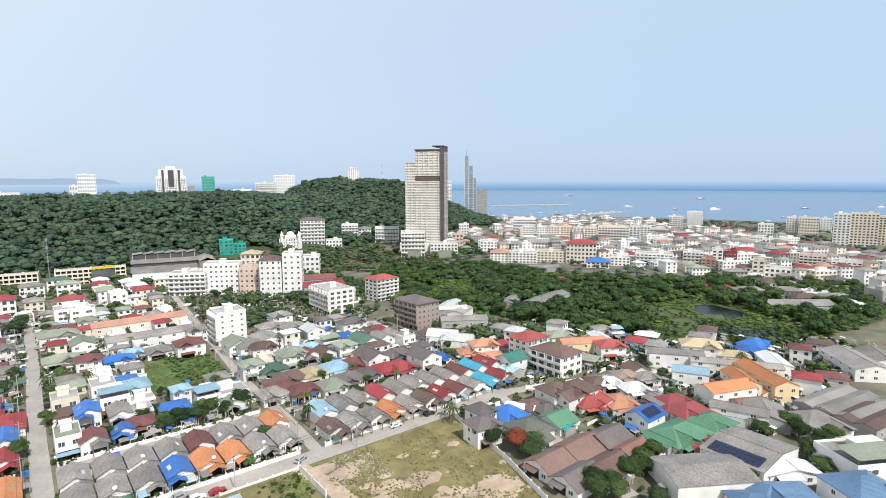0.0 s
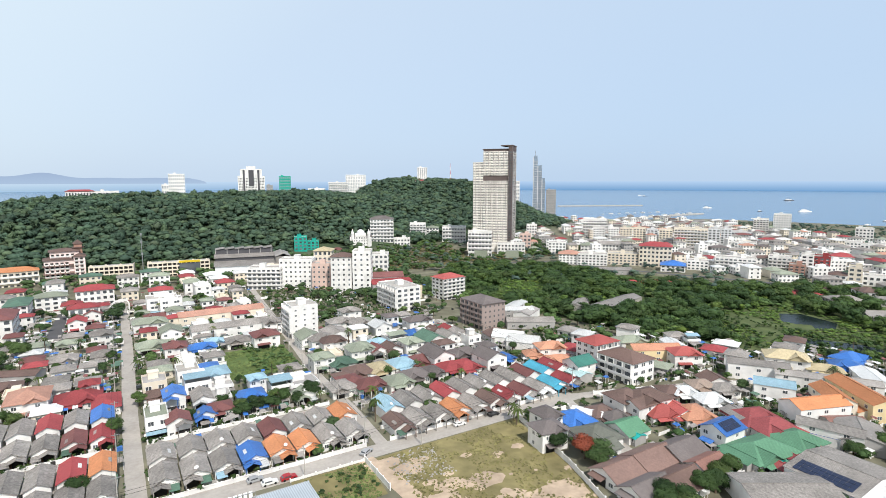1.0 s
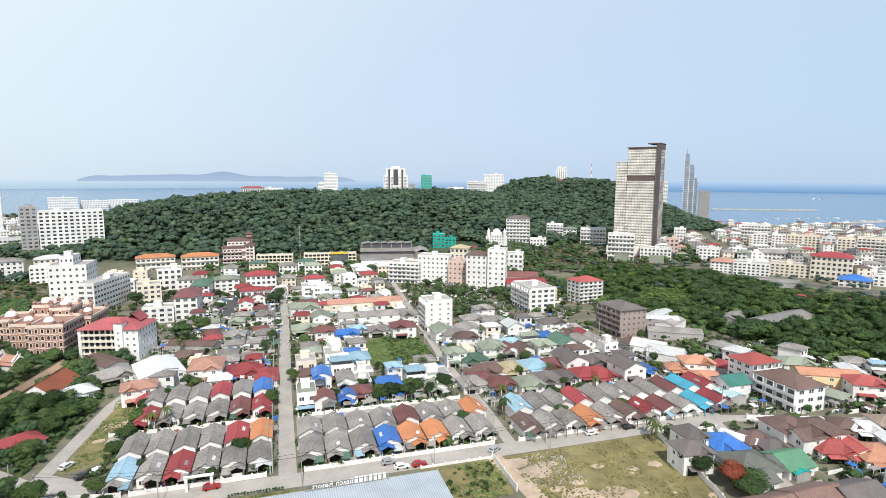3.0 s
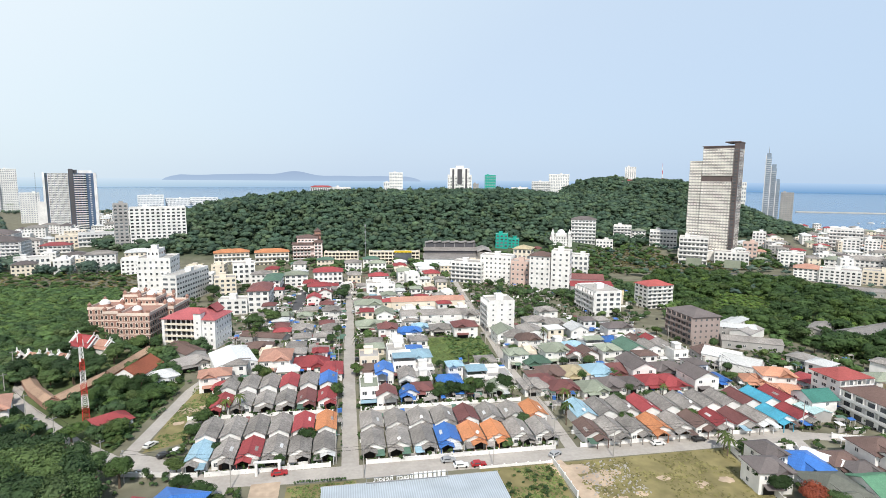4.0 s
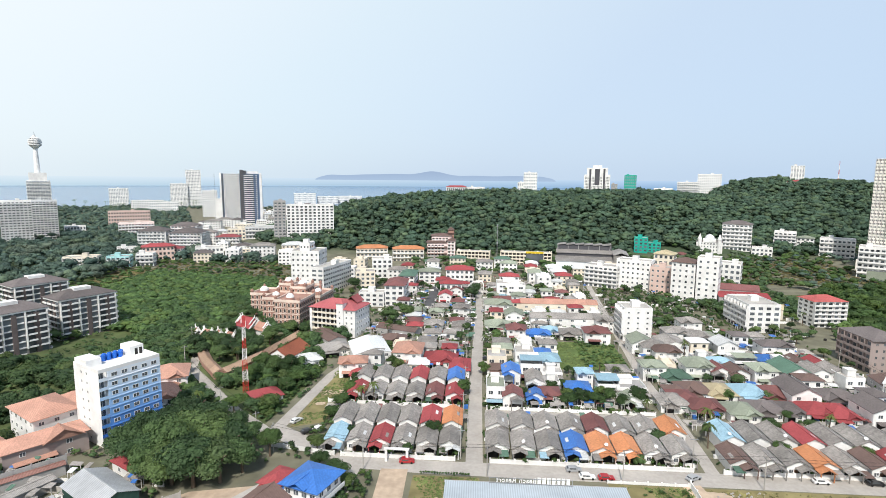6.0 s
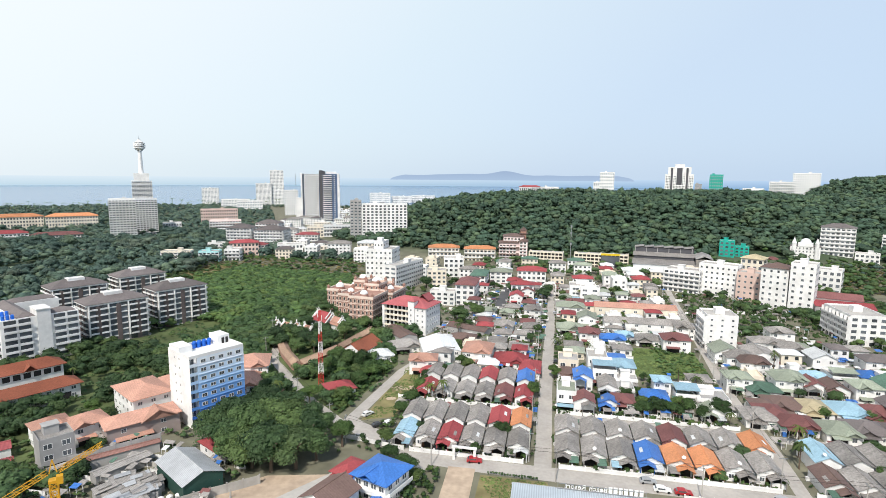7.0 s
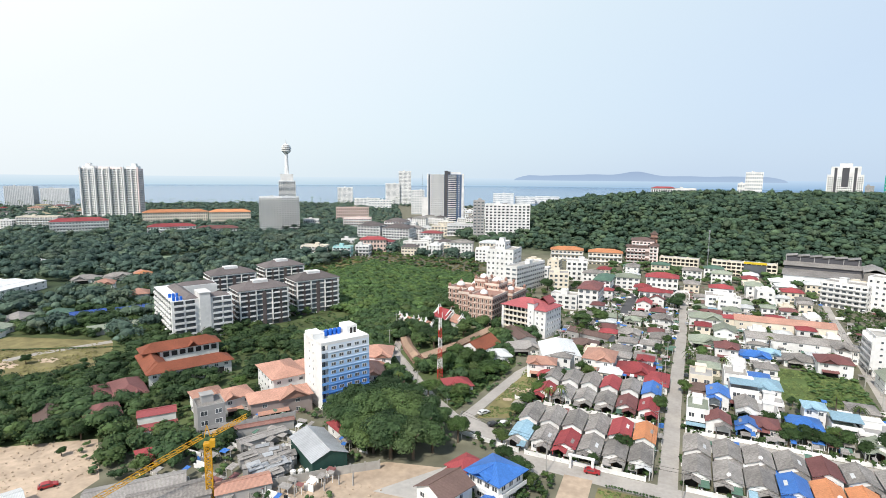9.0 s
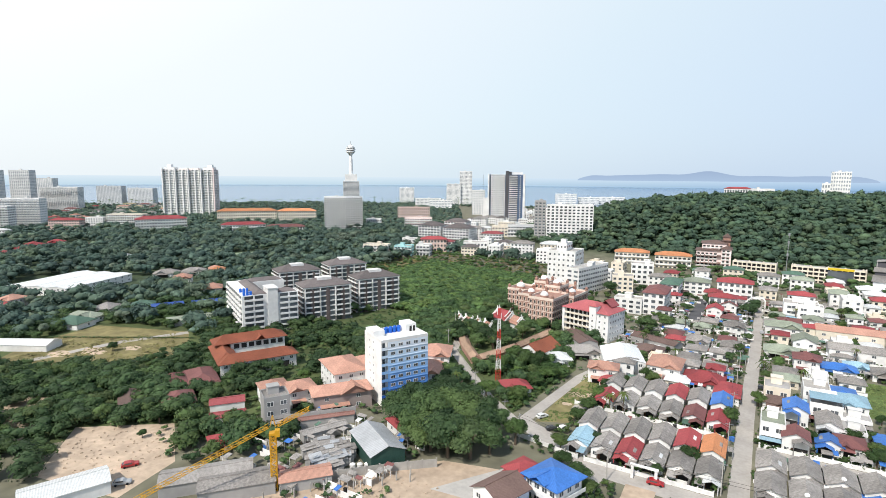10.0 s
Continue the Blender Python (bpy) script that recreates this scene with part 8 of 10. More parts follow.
shed(-118.3, 81.7, 8, 22, 3.5, "s", -40)
shed(-108.8, 83.5, 8, 18, 3.5, "g", -40)
villa(-131.7, 95.6, "r", 6, 5, 1, 62)

# ---- low houses of the wooded suburb ----
villa(-402.1, 249.2, "g", 18, 12, 1, 50)
villa(-391.2, 265.9, "g", 18, 12, 1, 50)
villa(-359.7, 234.9, "p", 12, 12, 2, 50)
villa(-363.3, 235.1, "r", 9, 9, 1, 50)
villa(-367.8, 270.3, "o", 10, 10, 2, 50)
shed(-301, 186, 8, 17, 3, "h2", -28)
shed(-289, 204, 8, 17, 3, "h2", -28)
shed(-262.3, 176.4, 9, 26, 3, "e", -28)
villa(-310.7, 224, "p", 12, 12, 2, 50)
villa(-315, 179.6, "n", 12, 9, 1, 50)
shed(-418, 189, 47, 57, 5.5, "w", 20, WHITE, rise=0.9, spans=3)
villa(-680.5, 272, "r", 18, 14, 1, 30)
villa(-647.6, 248.7, "r", 18, 12, 1, 30)
villa(-689.4, 297.9, "r", 16, 12, 1, 60)
villa(-641.3, 298.8, "r", 18, 12, 1, 30)
villa(-729.9, 270.1, "r", 16, 12, 1, 60)
villa(-627.4, 226.8, "r", 16, 12, 1, 20)
villa(-373.8, 132.9, "r", 12, 12, 1, 20)
villa(-381.3, 138.7, "p", 10, 12, 2, 20)
villa(-307.4, 137.9, "n", 16, 12, 1, 20)
villa(-315, 147.1, "e", 18, 10, 1, 20)
villa(-324.9, 164.1, "s", 12, 12, 1, 20)
villa(-389.6, 283.6, "p", 10, 9, 1, 40)
villa(-459.1, 455.9, "p", 12, 10, 1, 40)
villa(-497.8, 268.8, "w", 12, 10, 2, 40)
shed(-292.5, 104.8, 10, 40, 3, "w", -60, WHITE)


# ---- arcaded shop rows and the old works at the foot of the hill ----
def arcade(x, y, w, rz, bays, sign=None):
    t = thing("shop_row", x, y, 0, rz, "cream four-storey shop row with open arcades%s" % (" and a yellow banner" if sign else ""), "building", "shop rows")
    h, sh = 12.4, 3.1
    # Solid box in near-black, so the arcade bays look deep and shaded.
    part("wall", Form().box(-w / 2, w / 2, -4.5, 6, 0, h), SHADEGAP, t, "wall box painted dark as room shade")
    fr = Form()
    for i in range(bays + 1):
        c = -w / 2 + i * w / bays
        fr.box(c - 0.4, c + 0.4, -5.6, -4.52, 0, h)
    for s in range(5):
        fr.box(-w / 2 - 0.4, w / 2 + 0.4, -5.75, -4.51, s * sh - 0.25 if s else 0, s * sh + 0.75 if s < 4 else h + 0.9)
    fr.box(-w / 2 - 0.5, -w / 2 - 0.02, -5.6, 6.2, 0, h + 0.9).box(w / 2 + 0.02, w / 2 + 0.5, -5.6, 6.2, 0, h + 0.9)
    part("frame", fr, CREAM, t, "cream frame of pillars and floors")
    part("roof", Form().box(-w / 2, w / 2, -4.5, 6.2, h + 0.01, h + 0.3), CONCRETE, t)
    for i in range(0, bays, 3):
        c = -w / 2 + (i + 0.5) * w / bays
        part("gablet", form(("arcade_gablet",), lambda f: f.add([(-1.5, -5.8, 0), (1.5, -5.8, 0), (0, -5.8, 1.5), (-1.5, -5.2, 0), (1.5, -5.2, 0), (0, -5.2, 1.5)], [(0, 1, 2), (3, 5, 4), (0, 2, 5, 3), (1, 4, 5, 2)])), CREAM, t, at=(c, 0, h + 0.91))
    if sign:
        part("banner", Form().box(sign[0], sign[1], -6.1, -5.8, h - 0.3, h + 1.5), YELLOW, t, "bright yellow banner")
        part("shopfront", Form().box(sign[0], sign[1], -5.9, -5.76, 0.5, h - 0.8), GLASS, t)


arcade(-3, 502, 30, -6, 9)
arcade(45.5, 500, 46, -6, 13, (0, 16))


def old_works(x, y, rz):
    t = thing("factory", x, y, 0, rz, "grey stepped works hall with weathered sheet roofs", "factory")
    part("lower_hall", Form().box(-24, 24, -16, 0, 0, 9), PALEGREY, t)
    part("middle_hall", Form().box(-24, 24, 0.02, 9, 0, 14), DARKWALL, t)
    part("upper_hall", Form().box(-24, 24, 9.02, 20, 0, 20), DARKWALL, t)
    for z, a, b, rise in ((9.3, -17, 0, 2.2), (14.3, -1, 9, 2.0)):
        part("roof", Form().slab([(-25, a, z), (25, a, z), (25, b, z + rise), (-25, b, z + rise)], 0.25), ROOF["s"], t)
    for i in range(6):
        part("saw_roof", Form().slab([(-24 + i * 8, 8, 20.4), (-16.3 + i * 8, 8, 21.6), (-16.3 + i * 8, 21, 21.6), (-24 + i * 8, 21, 20.4)], 0.3), ROOF["s"], t)
        part("post", form(("works_post",), lambda f: f.box(-0.25, 0.25, 8.4, 8.9, 14, 20.6)), GREYWALL, t, at=(-23.5 + i * 9.2, 0, 0))
    part("vault", Form().prism([(24.5, -14), (37, -14), (37, 16), (24.5, 16)], 0, 15).slab([(24.2, -15, 15.2), (30.7, -15, 17.6), (30.7, 17, 17.6), (24.2, 17, 15.2)], 0.25).slab([(30.7, -15, 17.6), (37.3, -15, 15.2), (37.3, 17, 15.2), (30.7, 17, 17.6)], 0.25), ROOF["s"], t)
    for i in range(4):
        part("canopy", Form().slab([(-24 + i * 12.1, -22, 4.6), (-12.5 + i * 12.1, -22, 4.6), (-12.5 + i * 12.1, -16.1, 6.4), (-24 + i * 12.1, -16.1, 6.4)], 0.2), ROOF["w"], t)


old_works(96, 486, -10)


# ---- plain town houses filling the far streets ----
def town_building(x, y, rz, w, d, storeys, roof, wall):
    h = round(3.1 * storeys, 1)
    label = "%s %s town house with a %s roof" % ("white" if wall is WHITE else "pale", {1: "one-storey", 2: "two-storey", 3: "three-storey", 4: "four-storey", 5: "five-storey"}[storeys], ROOF_WORD.get(roof, "flat concrete"))
    t = thing("town_building", x, y, 0, rz, label, "building", "town buildings")

    def body(f):
        f.box(-w / 2, w / 2, -d / 2, d / 2, 0, h)
        if roof == "f":
            f.box(-w / 2, w / 2, -d / 2, -d / 2 + 0.25, h, h + 0.8).box(-w / 2, w / 2, d / 2 - 0.25, d / 2, h, h + 0.8).box(-w / 2, -w / 2 + 0.25, -d / 2, d / 2, h, h + 0.8).box(w / 2 - 0.25, w / 2, -d / 2, d / 2, h, h + 0.8)
            f.box(-w * 0.2, w * 0.15, -2, 2, h, h + 2.4)
    part("wall", form(("town_wall", w, d, h, roof == "f"), body), wall, t)
    if roof != "f":
        part("roof", form(("town_roof", w, d, h), lambda f: f.hip_roof(-w / 2, w / 2, -d / 2, d / 2, h, round(min(w, d) * 0.2, 2), 0.6)), ROOF[roof], t)

    def rows(f):
        for s in range(storeys):
            for i in range(max(2, int(w / 3.2))):
                c = -w / 2 + (i + 0.5) * w / max(2, int(w / 3.2))
                f.box(c - 0.8, c + 0.8, -d / 2 - 0.06, -d / 2 + 0.1, s * 3.1 + 0.9, s * 3.1 + 2.3)
            for i in range(max(2, int(d / 3.6))):
                c = -d / 2 + (i + 0.5) * d / max(2, int(d / 3.6))
                f.box(-w / 2 - 0.06, -w / 2 + 0.1, c - 0.7, c + 0.7, s * 3.1 + 0.9, s * 3.1 + 2.3)
                f.box(w / 2 - 0.1, w / 2 + 0.06, c - 0.7, c + 0.7, s * 3.1 + 0.9, s * 3.1 + 2.3)
    tagged(part("window_band", form(("window_band", w, d, storeys), rows), GLASS, t), kind="stuff")


REST_ROOFS = "fwgrpskeontmd"


class Rest:
    """Far town houses, too many and too small to tell apart, gathered into one mesh."""

    def __init__(self):
        self.form = Form()

    def add(self, x, y, rz, w, d, storeys, roof, wall):
        one, h = Form(), 3.1 * storeys
        one.box(-w / 2, w / 2, -d / 2, d / 2, 0, h, (WHITE, CREAM, GREYWALL).index(wall))
        if roof == "f":
            one.box(-w / 2, w / 2, -d / 2, -d / 2 + 0.3, h, h + 0.8).box(-w * 0.2, w * 0.15, -2, 2, h, h + 2.4)
        else:
            one.hip_roof(-w / 2, w / 2, -d / 2, d / 2, h, min(w, d) * 0.2, 0.6, slot=4 + REST_ROOFS.index(roof))
        for s in range(storeys):
            for i in range(max(2, int(w / 3.2))):
                c = -w / 2 + (i + 0.5) * w / max(2, int(w / 3.2))
                one.box(c - 0.8, c + 0.8, -d / 2 - 0.06, -d / 2 + 0.1, s * 3.1 + 0.9, s * 3.1 + 2.3, 3)
            for i in range(max(2, int(d / 3.6))):
                c = -d / 2 + (i + 0.5) * d / max(2, int(d / 3.6))
                one.box(-w / 2 - 0.06, -w / 2 + 0.1, c - 0.7, c + 0.7, s * 3.1 + 0.9, s * 3.1 + 2.3, 3)
        m = pose(x, y, 0, 0, 0, rz)
        k = len(self.form.v)
        self.form.v += [tuple(m @ Vector(p)) for p in one.v]
        self.form.f += [tuple(k + i for i in f) for f in one.f]
        self.form.s += one.s
        BUILT.append((x, y))

    def done(self, name, label):
        if self.form.v:
            self.form.add([(0, 0, -3), (0.01, 0, -3), (0, 0.01, -3)], [(0, 1, 2)], 3 + len(REST_ROOFS))
            tagged(part(name, self.form, [WHITE, CREAM, GREYWALL, GLASS] + [ROOF.get(c, CONCRETE) for c in REST_ROOFS]), label, "houses", kind="stuff")


def far_from_built(x, y, gap):
    return all((x - a) ** 2 + (y - b) ** 2 > gap * gap for a, b in BUILT)


def off_lanes(x, y, gap):
    for ax, ay, bx, by, hw in LANES:
        dx, dy = bx - ax, by - ay
        u = max(0.0, min(1.0, ((x - ax) * dx + (y - ay) * dy) / (dx * dx + dy * dy)))
        if math.hypot(x - ax - u * dx, y - ay - u * dy) < hw + gap:
            return False
    return True


def fill_town(seed, x0, x1, y0, y1, step, turn, keep, sizes, roofs, walls, gap, most=400, single=1e9, rest="far_houses"):
    """Buildings on a loose street grid, wherever nothing stands yet."""
    rng, made, crowd = random.Random(seed), 0, Rest()
    c, s = math.cos(radians(turn)), math.sin(radians(turn))
    mx, my, span = (x0 + x1) / 2, (y0 + y1) / 2, int(max(x1 - x0, y1 - y0) / step) + 2
    for i in range(-span, span):
        for j in range(-span, span):
            u, v = (i + rng.uniform(-0.15, 0.15)) * step, (j + rng.uniform(-0.2, 0.2)) * step
            x, y = round(mx + u * c - v * s, 1), round(my + u * s + v * c, 1)
            if not (x0 < x < x1 and y0 < y < y1) or rng.random() < 0.08 or made >= most or not keep(x, y):
                continue
            if far_from_built(x, y, gap) and off_lanes(x, y, 4):
                w, d, n = rng.choice(sizes)
                make = town_building if math.hypot(x, y) < single else crowd.add
                make(x, y, turn + rng.choice((0, 0, 90)), w, d, n, rng.choice(roofs), rng.choice(walls))
                made += 1
    crowd.done(rest, "far town houses standing close together")


def bay_town(x, y):
    r, a = math.hypot(x, y), math.degrees(math.atan2(-x, y))
    return 380 < r < 1120 and -84 < a < -38 and coast(np.array(x), np.array(y)) > 45 and hill(np.array(x), np.array(y)) < 3 and not right_wood(np.array(x), np.array(y)) and not (x < 430 and y > 100 and y < 460)


fill_town(41, 380, 1120, 60, 800, 19, -33, bay_town, ((10, 12, 2), (14, 10, 3), (16, 10, 2), (10, 10, 4), (18, 10, 3), (10, 9, 1), (13, 12, 2), (9, 9, 2)), "fffwwgggrpsskedm", (WHITE, WHITE, WHITE, CREAM, CREAM, GREYWALL), 14, 520, 480)
fill_town(42, -430, -130, 440, 1350, 27, 15, lambda x, y: hill(np.array(x), np.array(y)) < 3 and not MEADOW_LEFT(np.array(x), np.array(y)) and 8 < math.degrees(math.atan2(-x, y)) < 30 and coast(np.array(x), np.array(y)) > 40,
          ((12, 14, 2), (16, 12, 3), (20, 12, 4), (14, 12, 3), (22, 14, 5)), "fffffwwgsd", (WHITE, WHITE, WHITE, CREAM), 20, 90, 520)
fill_town(43, -140, 190, 392, 480, 21, 0, lambda x, y: True, ((12, 12, 2), (14, 10, 3), (10, 12, 2)), "fffwgrpen", (WHITE, WHITE, CREAM), 17, 30)
fill_town(44, -1500, -280, 90, 1000, 46, 30, lambda x, y: bool(suburb_area(np.array(x), np.array(y))) and not TOWN_LEFT(np.array(x), np.array(y)), ((14, 12, 1), (16, 12, 2), (12, 10, 1), (18, 12, 2), (26, 12, 3)), "rmpgggwdst", (WHITE, WHITE, CREAM), 26, 150, 420)
fill_town(45, 380, 520, 40, 190, 20, -40, lambda x, y: x > 400, ((12, 14, 2), (16, 12, 1), (20, 12, 1)), "sswgfkr", (WHITE, GREYWALL), 15, 30)
fill_town(46, -45, 70, 180, 395, 11.5, 0, lambda x, y: not (36 < x < 68 and 222 < y < 263) and not (28 < x < 62 and y < 193), ((8, 8, 1), (7, 8, 2), (8, 7, 1)), "ggfwmrek", (WHITE, WHITE, CREAM), 9.2, 60)
fill_town(47, 72, 160, 178, 275, 11.5, 0, lambda x, y: True, ((8, 8, 1), (7, 8, 2), (8, 7, 1)), "ggfwmrekd", (WHITE, WHITE, CREAM), 9.5, 40)
fill_town(48, 118, 300, 62, 200, 13, 20, lambda x, y: not right_wood(np.array(x), np.array(y)) and not (300 < x and 95 < y), ((9, 9, 1), (8, 10, 1), (9, 8, 2)), "ggwskrmet", (WHITE, WHITE, GREYWALL), 12.5, 40)


# ---- garden trees, shrubs and palms ----
def palm_crown(f_rng):
    vs, qs, k = [], [], 0
    for i in range(13):
        a, up, length = 2 * math.pi * i / 13 + f_rng.uniform(-0.2, 0.2), f_rng.uniform(0.0, 0.9), f_rng.uniform(0.85, 1.1)
        prev = None
        for j in range(6):
            u = j / 5
            r = length * u
            z = up * u - 1.15 * u * u
            p = (math.cos(a) * r, math.sin(a) * r, z)
            n = (-math.sin(a) * 0.13 * (1 - u) ** 0.5, math.cos(a) * 0.13 * (1 - u) ** 0.5, -0.05)
            row = [(p[0] + n[0], p[1] + n[1], p[2] + n[2]), p, (p[0] - n[0], p[1] - n[1], p[2] + n[2])]
            vs += row
            if prev is not None:
                qs += [(prev, prev + 1, k + 1, k), (prev + 1, prev + 2, k + 2, k + 1)]
            prev = k
            k += 3
    return mesh_from("fronds", np.array(vs), np.zeros((0, 3), int), np.array(qs))


PALMS = [palm_crown(random.Random(i)) for i in range(4)]


def palm(x, y, h=6.0, r=2.6):
    rng = random.Random(int(x * 3 + y))
    t = thing("palm", x, y, float(land(np.array(x), np.array(y))), rng.uniform(0, 360), "palm tree with a slim trunk and drooping fronds", "palm", "palms")
    part("trunk", form(("palm_trunk",), lambda f: f.tube(0, 0, -0.05, 0.5, 0.032, 0.024, 7).tube(0.004, 0, 0.5, 1.0, 0.024, 0.018, 7)), BARK, t).scale = (h, h, h)
    part("fronds", rng.choice(PALMS), LEAF["palm"], t, at=(0, 0, h)).scale = (r, r, r)


rng = random.Random(77)
GARDENS = ((-55, 66, 144, 395, 100), (68, 160, 144, 275, 45), (112, 300, 62, 250, 40), (-130, -40, 150, 330, 30), (-250, -110, 85, 200, 10), (60, 200, 275, 420, 20))
for gx0, gx1, gy0, gy1, count in GARDENS:
    done = tries = 0
    while done < count and tries < count * 40:
        tries += 1
        x, y = round(rng.uniform(gx0, gx1), 1), round(rng.uniform(gy0, gy1), 1)
        if far_from_built(x, y, 4.9) and off_lanes(x, y, 0.5) and not (60 < x < 112 and y < 137) and not (36 < x < 68 and 222 < y < 263) and not (-60 < x < -48 and 158 < y < 214) and not (-64 < x < -44 and 150 < y < 164):
            if rng.random() < 0.14:
                palm(x, y, rng.uniform(4.5, 8), rng.uniform(2.0, 3.0))
            else:
                r = rng.uniform(1.3, 2.7)
                tree(x, y, r, r * rng.uniform(1.7, 2.4), rng.choice(("tree", "tree", "dark", "scrub")))
            BUILT.append((x, y))
            done += 1
for x, y, r, h in ((-92, 143, 6.5, 13), (-84, 136, 7.5, 13), (-76, 130, 6.5, 12), (-86, 148, 6.0, 12), (-79, 143, 7.0, 13), (-72, 138, 6.0, 11), (-90, 131, 5.5, 11), (-88, 156, 5.5, 12), (-66, 145, 4.2, 9), (-80, 152, 5.5, 11), (-72, 150, 4.5, 10), (-96, 136, 5, 11), (-66, 128.5, 6, 11), (-72, 126, 6.5, 12), (-62.5, 134, 5, 9.5), (-78, 126.5, 6, 11), (-67, 139.5, 5.5, 11), (-85, 128, 5, 10)):
    tree(x, y, r, h, "dark", label="large dark spreading tree in a dense clump")
for x, y, r, h in ((-58.3, 143, 3.6, 8), (-81, 204.8, 4.4, 8), (-87.9, 210.4, 3.6, 7), (-70, 200.7, 3.6, 6.5), (-74.7, 206.6, 4.2, 8), (-70.5, 172.3, 3.4, 6), (-69.5, 187.8, 3.2, 6), (-67.8, 196.8, 3.2, 6), (-86, 198, 3.6, 7), (-82, 171, 3.2, 6), (-46, 148, 2.6, 5), (-42, 137, 2.5, 5), (-36, 133, 3, 5), (-33, 128, 2.5, 5), (-47, 168, 2.6, 5), (-46, 178, 2.8, 5), (-45, 188, 2.8, 5), (-45, 198, 2.6, 5), (-41, 206, 3, 5)):
    tree(x, y, r, h, "tree")
for x, y in ((112.5, 78.9), (115.4, 74.8), (123.7, 75.2), (132.6, 75.6), (138.8, 76.6), (113.2, 71.7), (109.9, 74.4), (128, 74)):
    tree(x, y, 3.3, 6, "tree")
for x, y in ((-118, 236), (-112, 230), (-106, 240), (-100, 232), (-112, 246), (-124, 240), (-128, 232), (-104, 222), (-98, 244), (-120, 224), (-110, 218), (-94, 262), (-124, 256), (-100, 252)):
    tree(x, y, 3.8, 7.5, "dark")
for x, y in ((109, 131), (110.5, 134.5), (113, 129), (116, 126)):
    palm(x, y, 5.5, 3.0)
for x, y, leaf in ((112, 104, "bloom"), (108.4, 112, "tree"), (107, 115, "tree"), (114, 107, "bloom"), (117, 101, "dark"), (112, 99, "tree")):
    tree(x, y, 3.4, 6, leaf, label="flowering garden tree with red blossom" if leaf == "bloom" else "")
vs, ts, k = [], [], 0
for i in range(110):  # the far row of palms on the beach
    a, r = radians(25 + i * 0.4 + rng.uniform(-0.2, 0.2)), 1490 + rng.uniform(-50, 50)
    x, y, h = -r * math.sin(a), r * math.cos(a), rng.uniform(12, 22)
    for j in range(7):
        b, q = 2 * math.pi * j / 7 + rng.random(), rng.uniform(4.5, 7)
        vs += [(x, y, h), (x + q * 0.6 * math.cos(b - 0.2), y + q * 0.6 * math.sin(b - 0.2), h + 0.8), (x + q * math.cos(b), y + q * math.sin(b), h - 1.8), (x + q * 0.6 * math.cos(b + 0.2), y + q * 0.6 * math.sin(b + 0.2), h + 0.8)]
        ts += [(k, k + 1, k + 2, k + 3)]
        k += 4
    vs += [(x - 0.4, y, -2), (x + 0.4, y, -2), (x + 0.25, y, h), (x - 0.25, y, h)]
    ts += [(k, k + 1, k + 2, k + 3)]
    k += 4
tagged(part("beach_palms", mesh_from("beach_palms", np.array(vs), np.zeros((0, 3), int), np.array(ts)), LEAF["dark"]), "row of tall dark palms along the far beach", "palms", kind="stuff")


def shrubs(name, x0, x1, y0, y1, n, seed, gap, leaf, label, radius=(0.6, 1.5), height=(0.8, 2.4)):
    r = random.Random(seed)
    spots = []
    for _ in range(n):
        x, y = r.uniform(x0, x1), r.uniform(y0, y1)
        if far_from_built(x, y, gap) and off_lanes(x, y, 0.4) and not (61 < x < 111 and y < 137) and not (name == "garden_shrubs" and (36 < x < 68 and 222 < y < 263 or -76 < x < -44 and 104 < y < 139 or -60 < x < -49 and 160 < y < 214 or -290 < x < -218 and 86 < y < 160)):
            spots.append((x, y, 0.0))
    wood(name, tuple(np.array(spots).T), SHRUB_CROWNS, LEAF[leaf], label, seed, radius, height)


for x, y in ((-24, 374), (-21, 360), (-3, 353), (-1, 367), (-39, 299), (-87, 376), (-47, 288)):
    tree(x, y, 4.6, 8.5, "dark", label="broad dark green tree among the houses")
shrubs("garden_shrubs", -55, 160, 144, 395, 6500, 51, 3.9, "tree", "small garden shrubs between the houses", (0.6, 1.7), (1.0, 3.6))
shrubs("garden_shrubs", 112, 310, 60, 220, 3000, 52, 4.4, "tree", "small garden shrubs between the villas", (0.7, 2.0), (1.0, 3.8))
shrubs("garden_shrubs", -260, -40, 85, 335, 2800, 53, 4.6, "dark", "shrubs and undergrowth round the hotels", (0.8, 2.2), (1, 3.5))
shrubs("plot_bushes", 48, 66.5, 226, 262, 170, 54, 3.5, "scrub", "bushes overgrowing the grass plot", (0.7, 1.9), (0.8, 2.2))


def away(x, y, gap):
    """True where no building stands within gap metres and no lane runs."""
    b = np.array(BUILT)
    ok = np.array([np.min((b[:, 0] - p) ** 2 + (b[:, 1] - q) ** 2) > gap * gap for p, q in zip(x, y)])
    for ax, ay, bx, by, hw in LANES:
        dx, dy = bx - ax, by - ay
        u = np.clip(((x - ax) * dx + (y - ay) * dy) / (dx * dx + dy * dy), 0, 1)
        ok &= np.hypot(x - ax - u * dx, y - ay - u * dy) > hw + 1.5
    return ok


def copse(outline, n, seed, gap, step, leaf, label, radius, height, not_in=None, crowns=FAR_CROWNS):
    test = inside(outline)
    xs, ys = [p[0] for p in outline], [p[1] for p in outline]
    spots = scatter(n, min(xs), max(xs), min(ys), max(ys), lambda x, y: test(x, y) & (True if not_in is None else ~not_in(x, y)), seed, step)
    ok = away(spots[0], spots[1], gap)
    wood("copse", tuple(a[ok] for a in spots), crowns, LEAF[leaf], label, seed, radius, height)


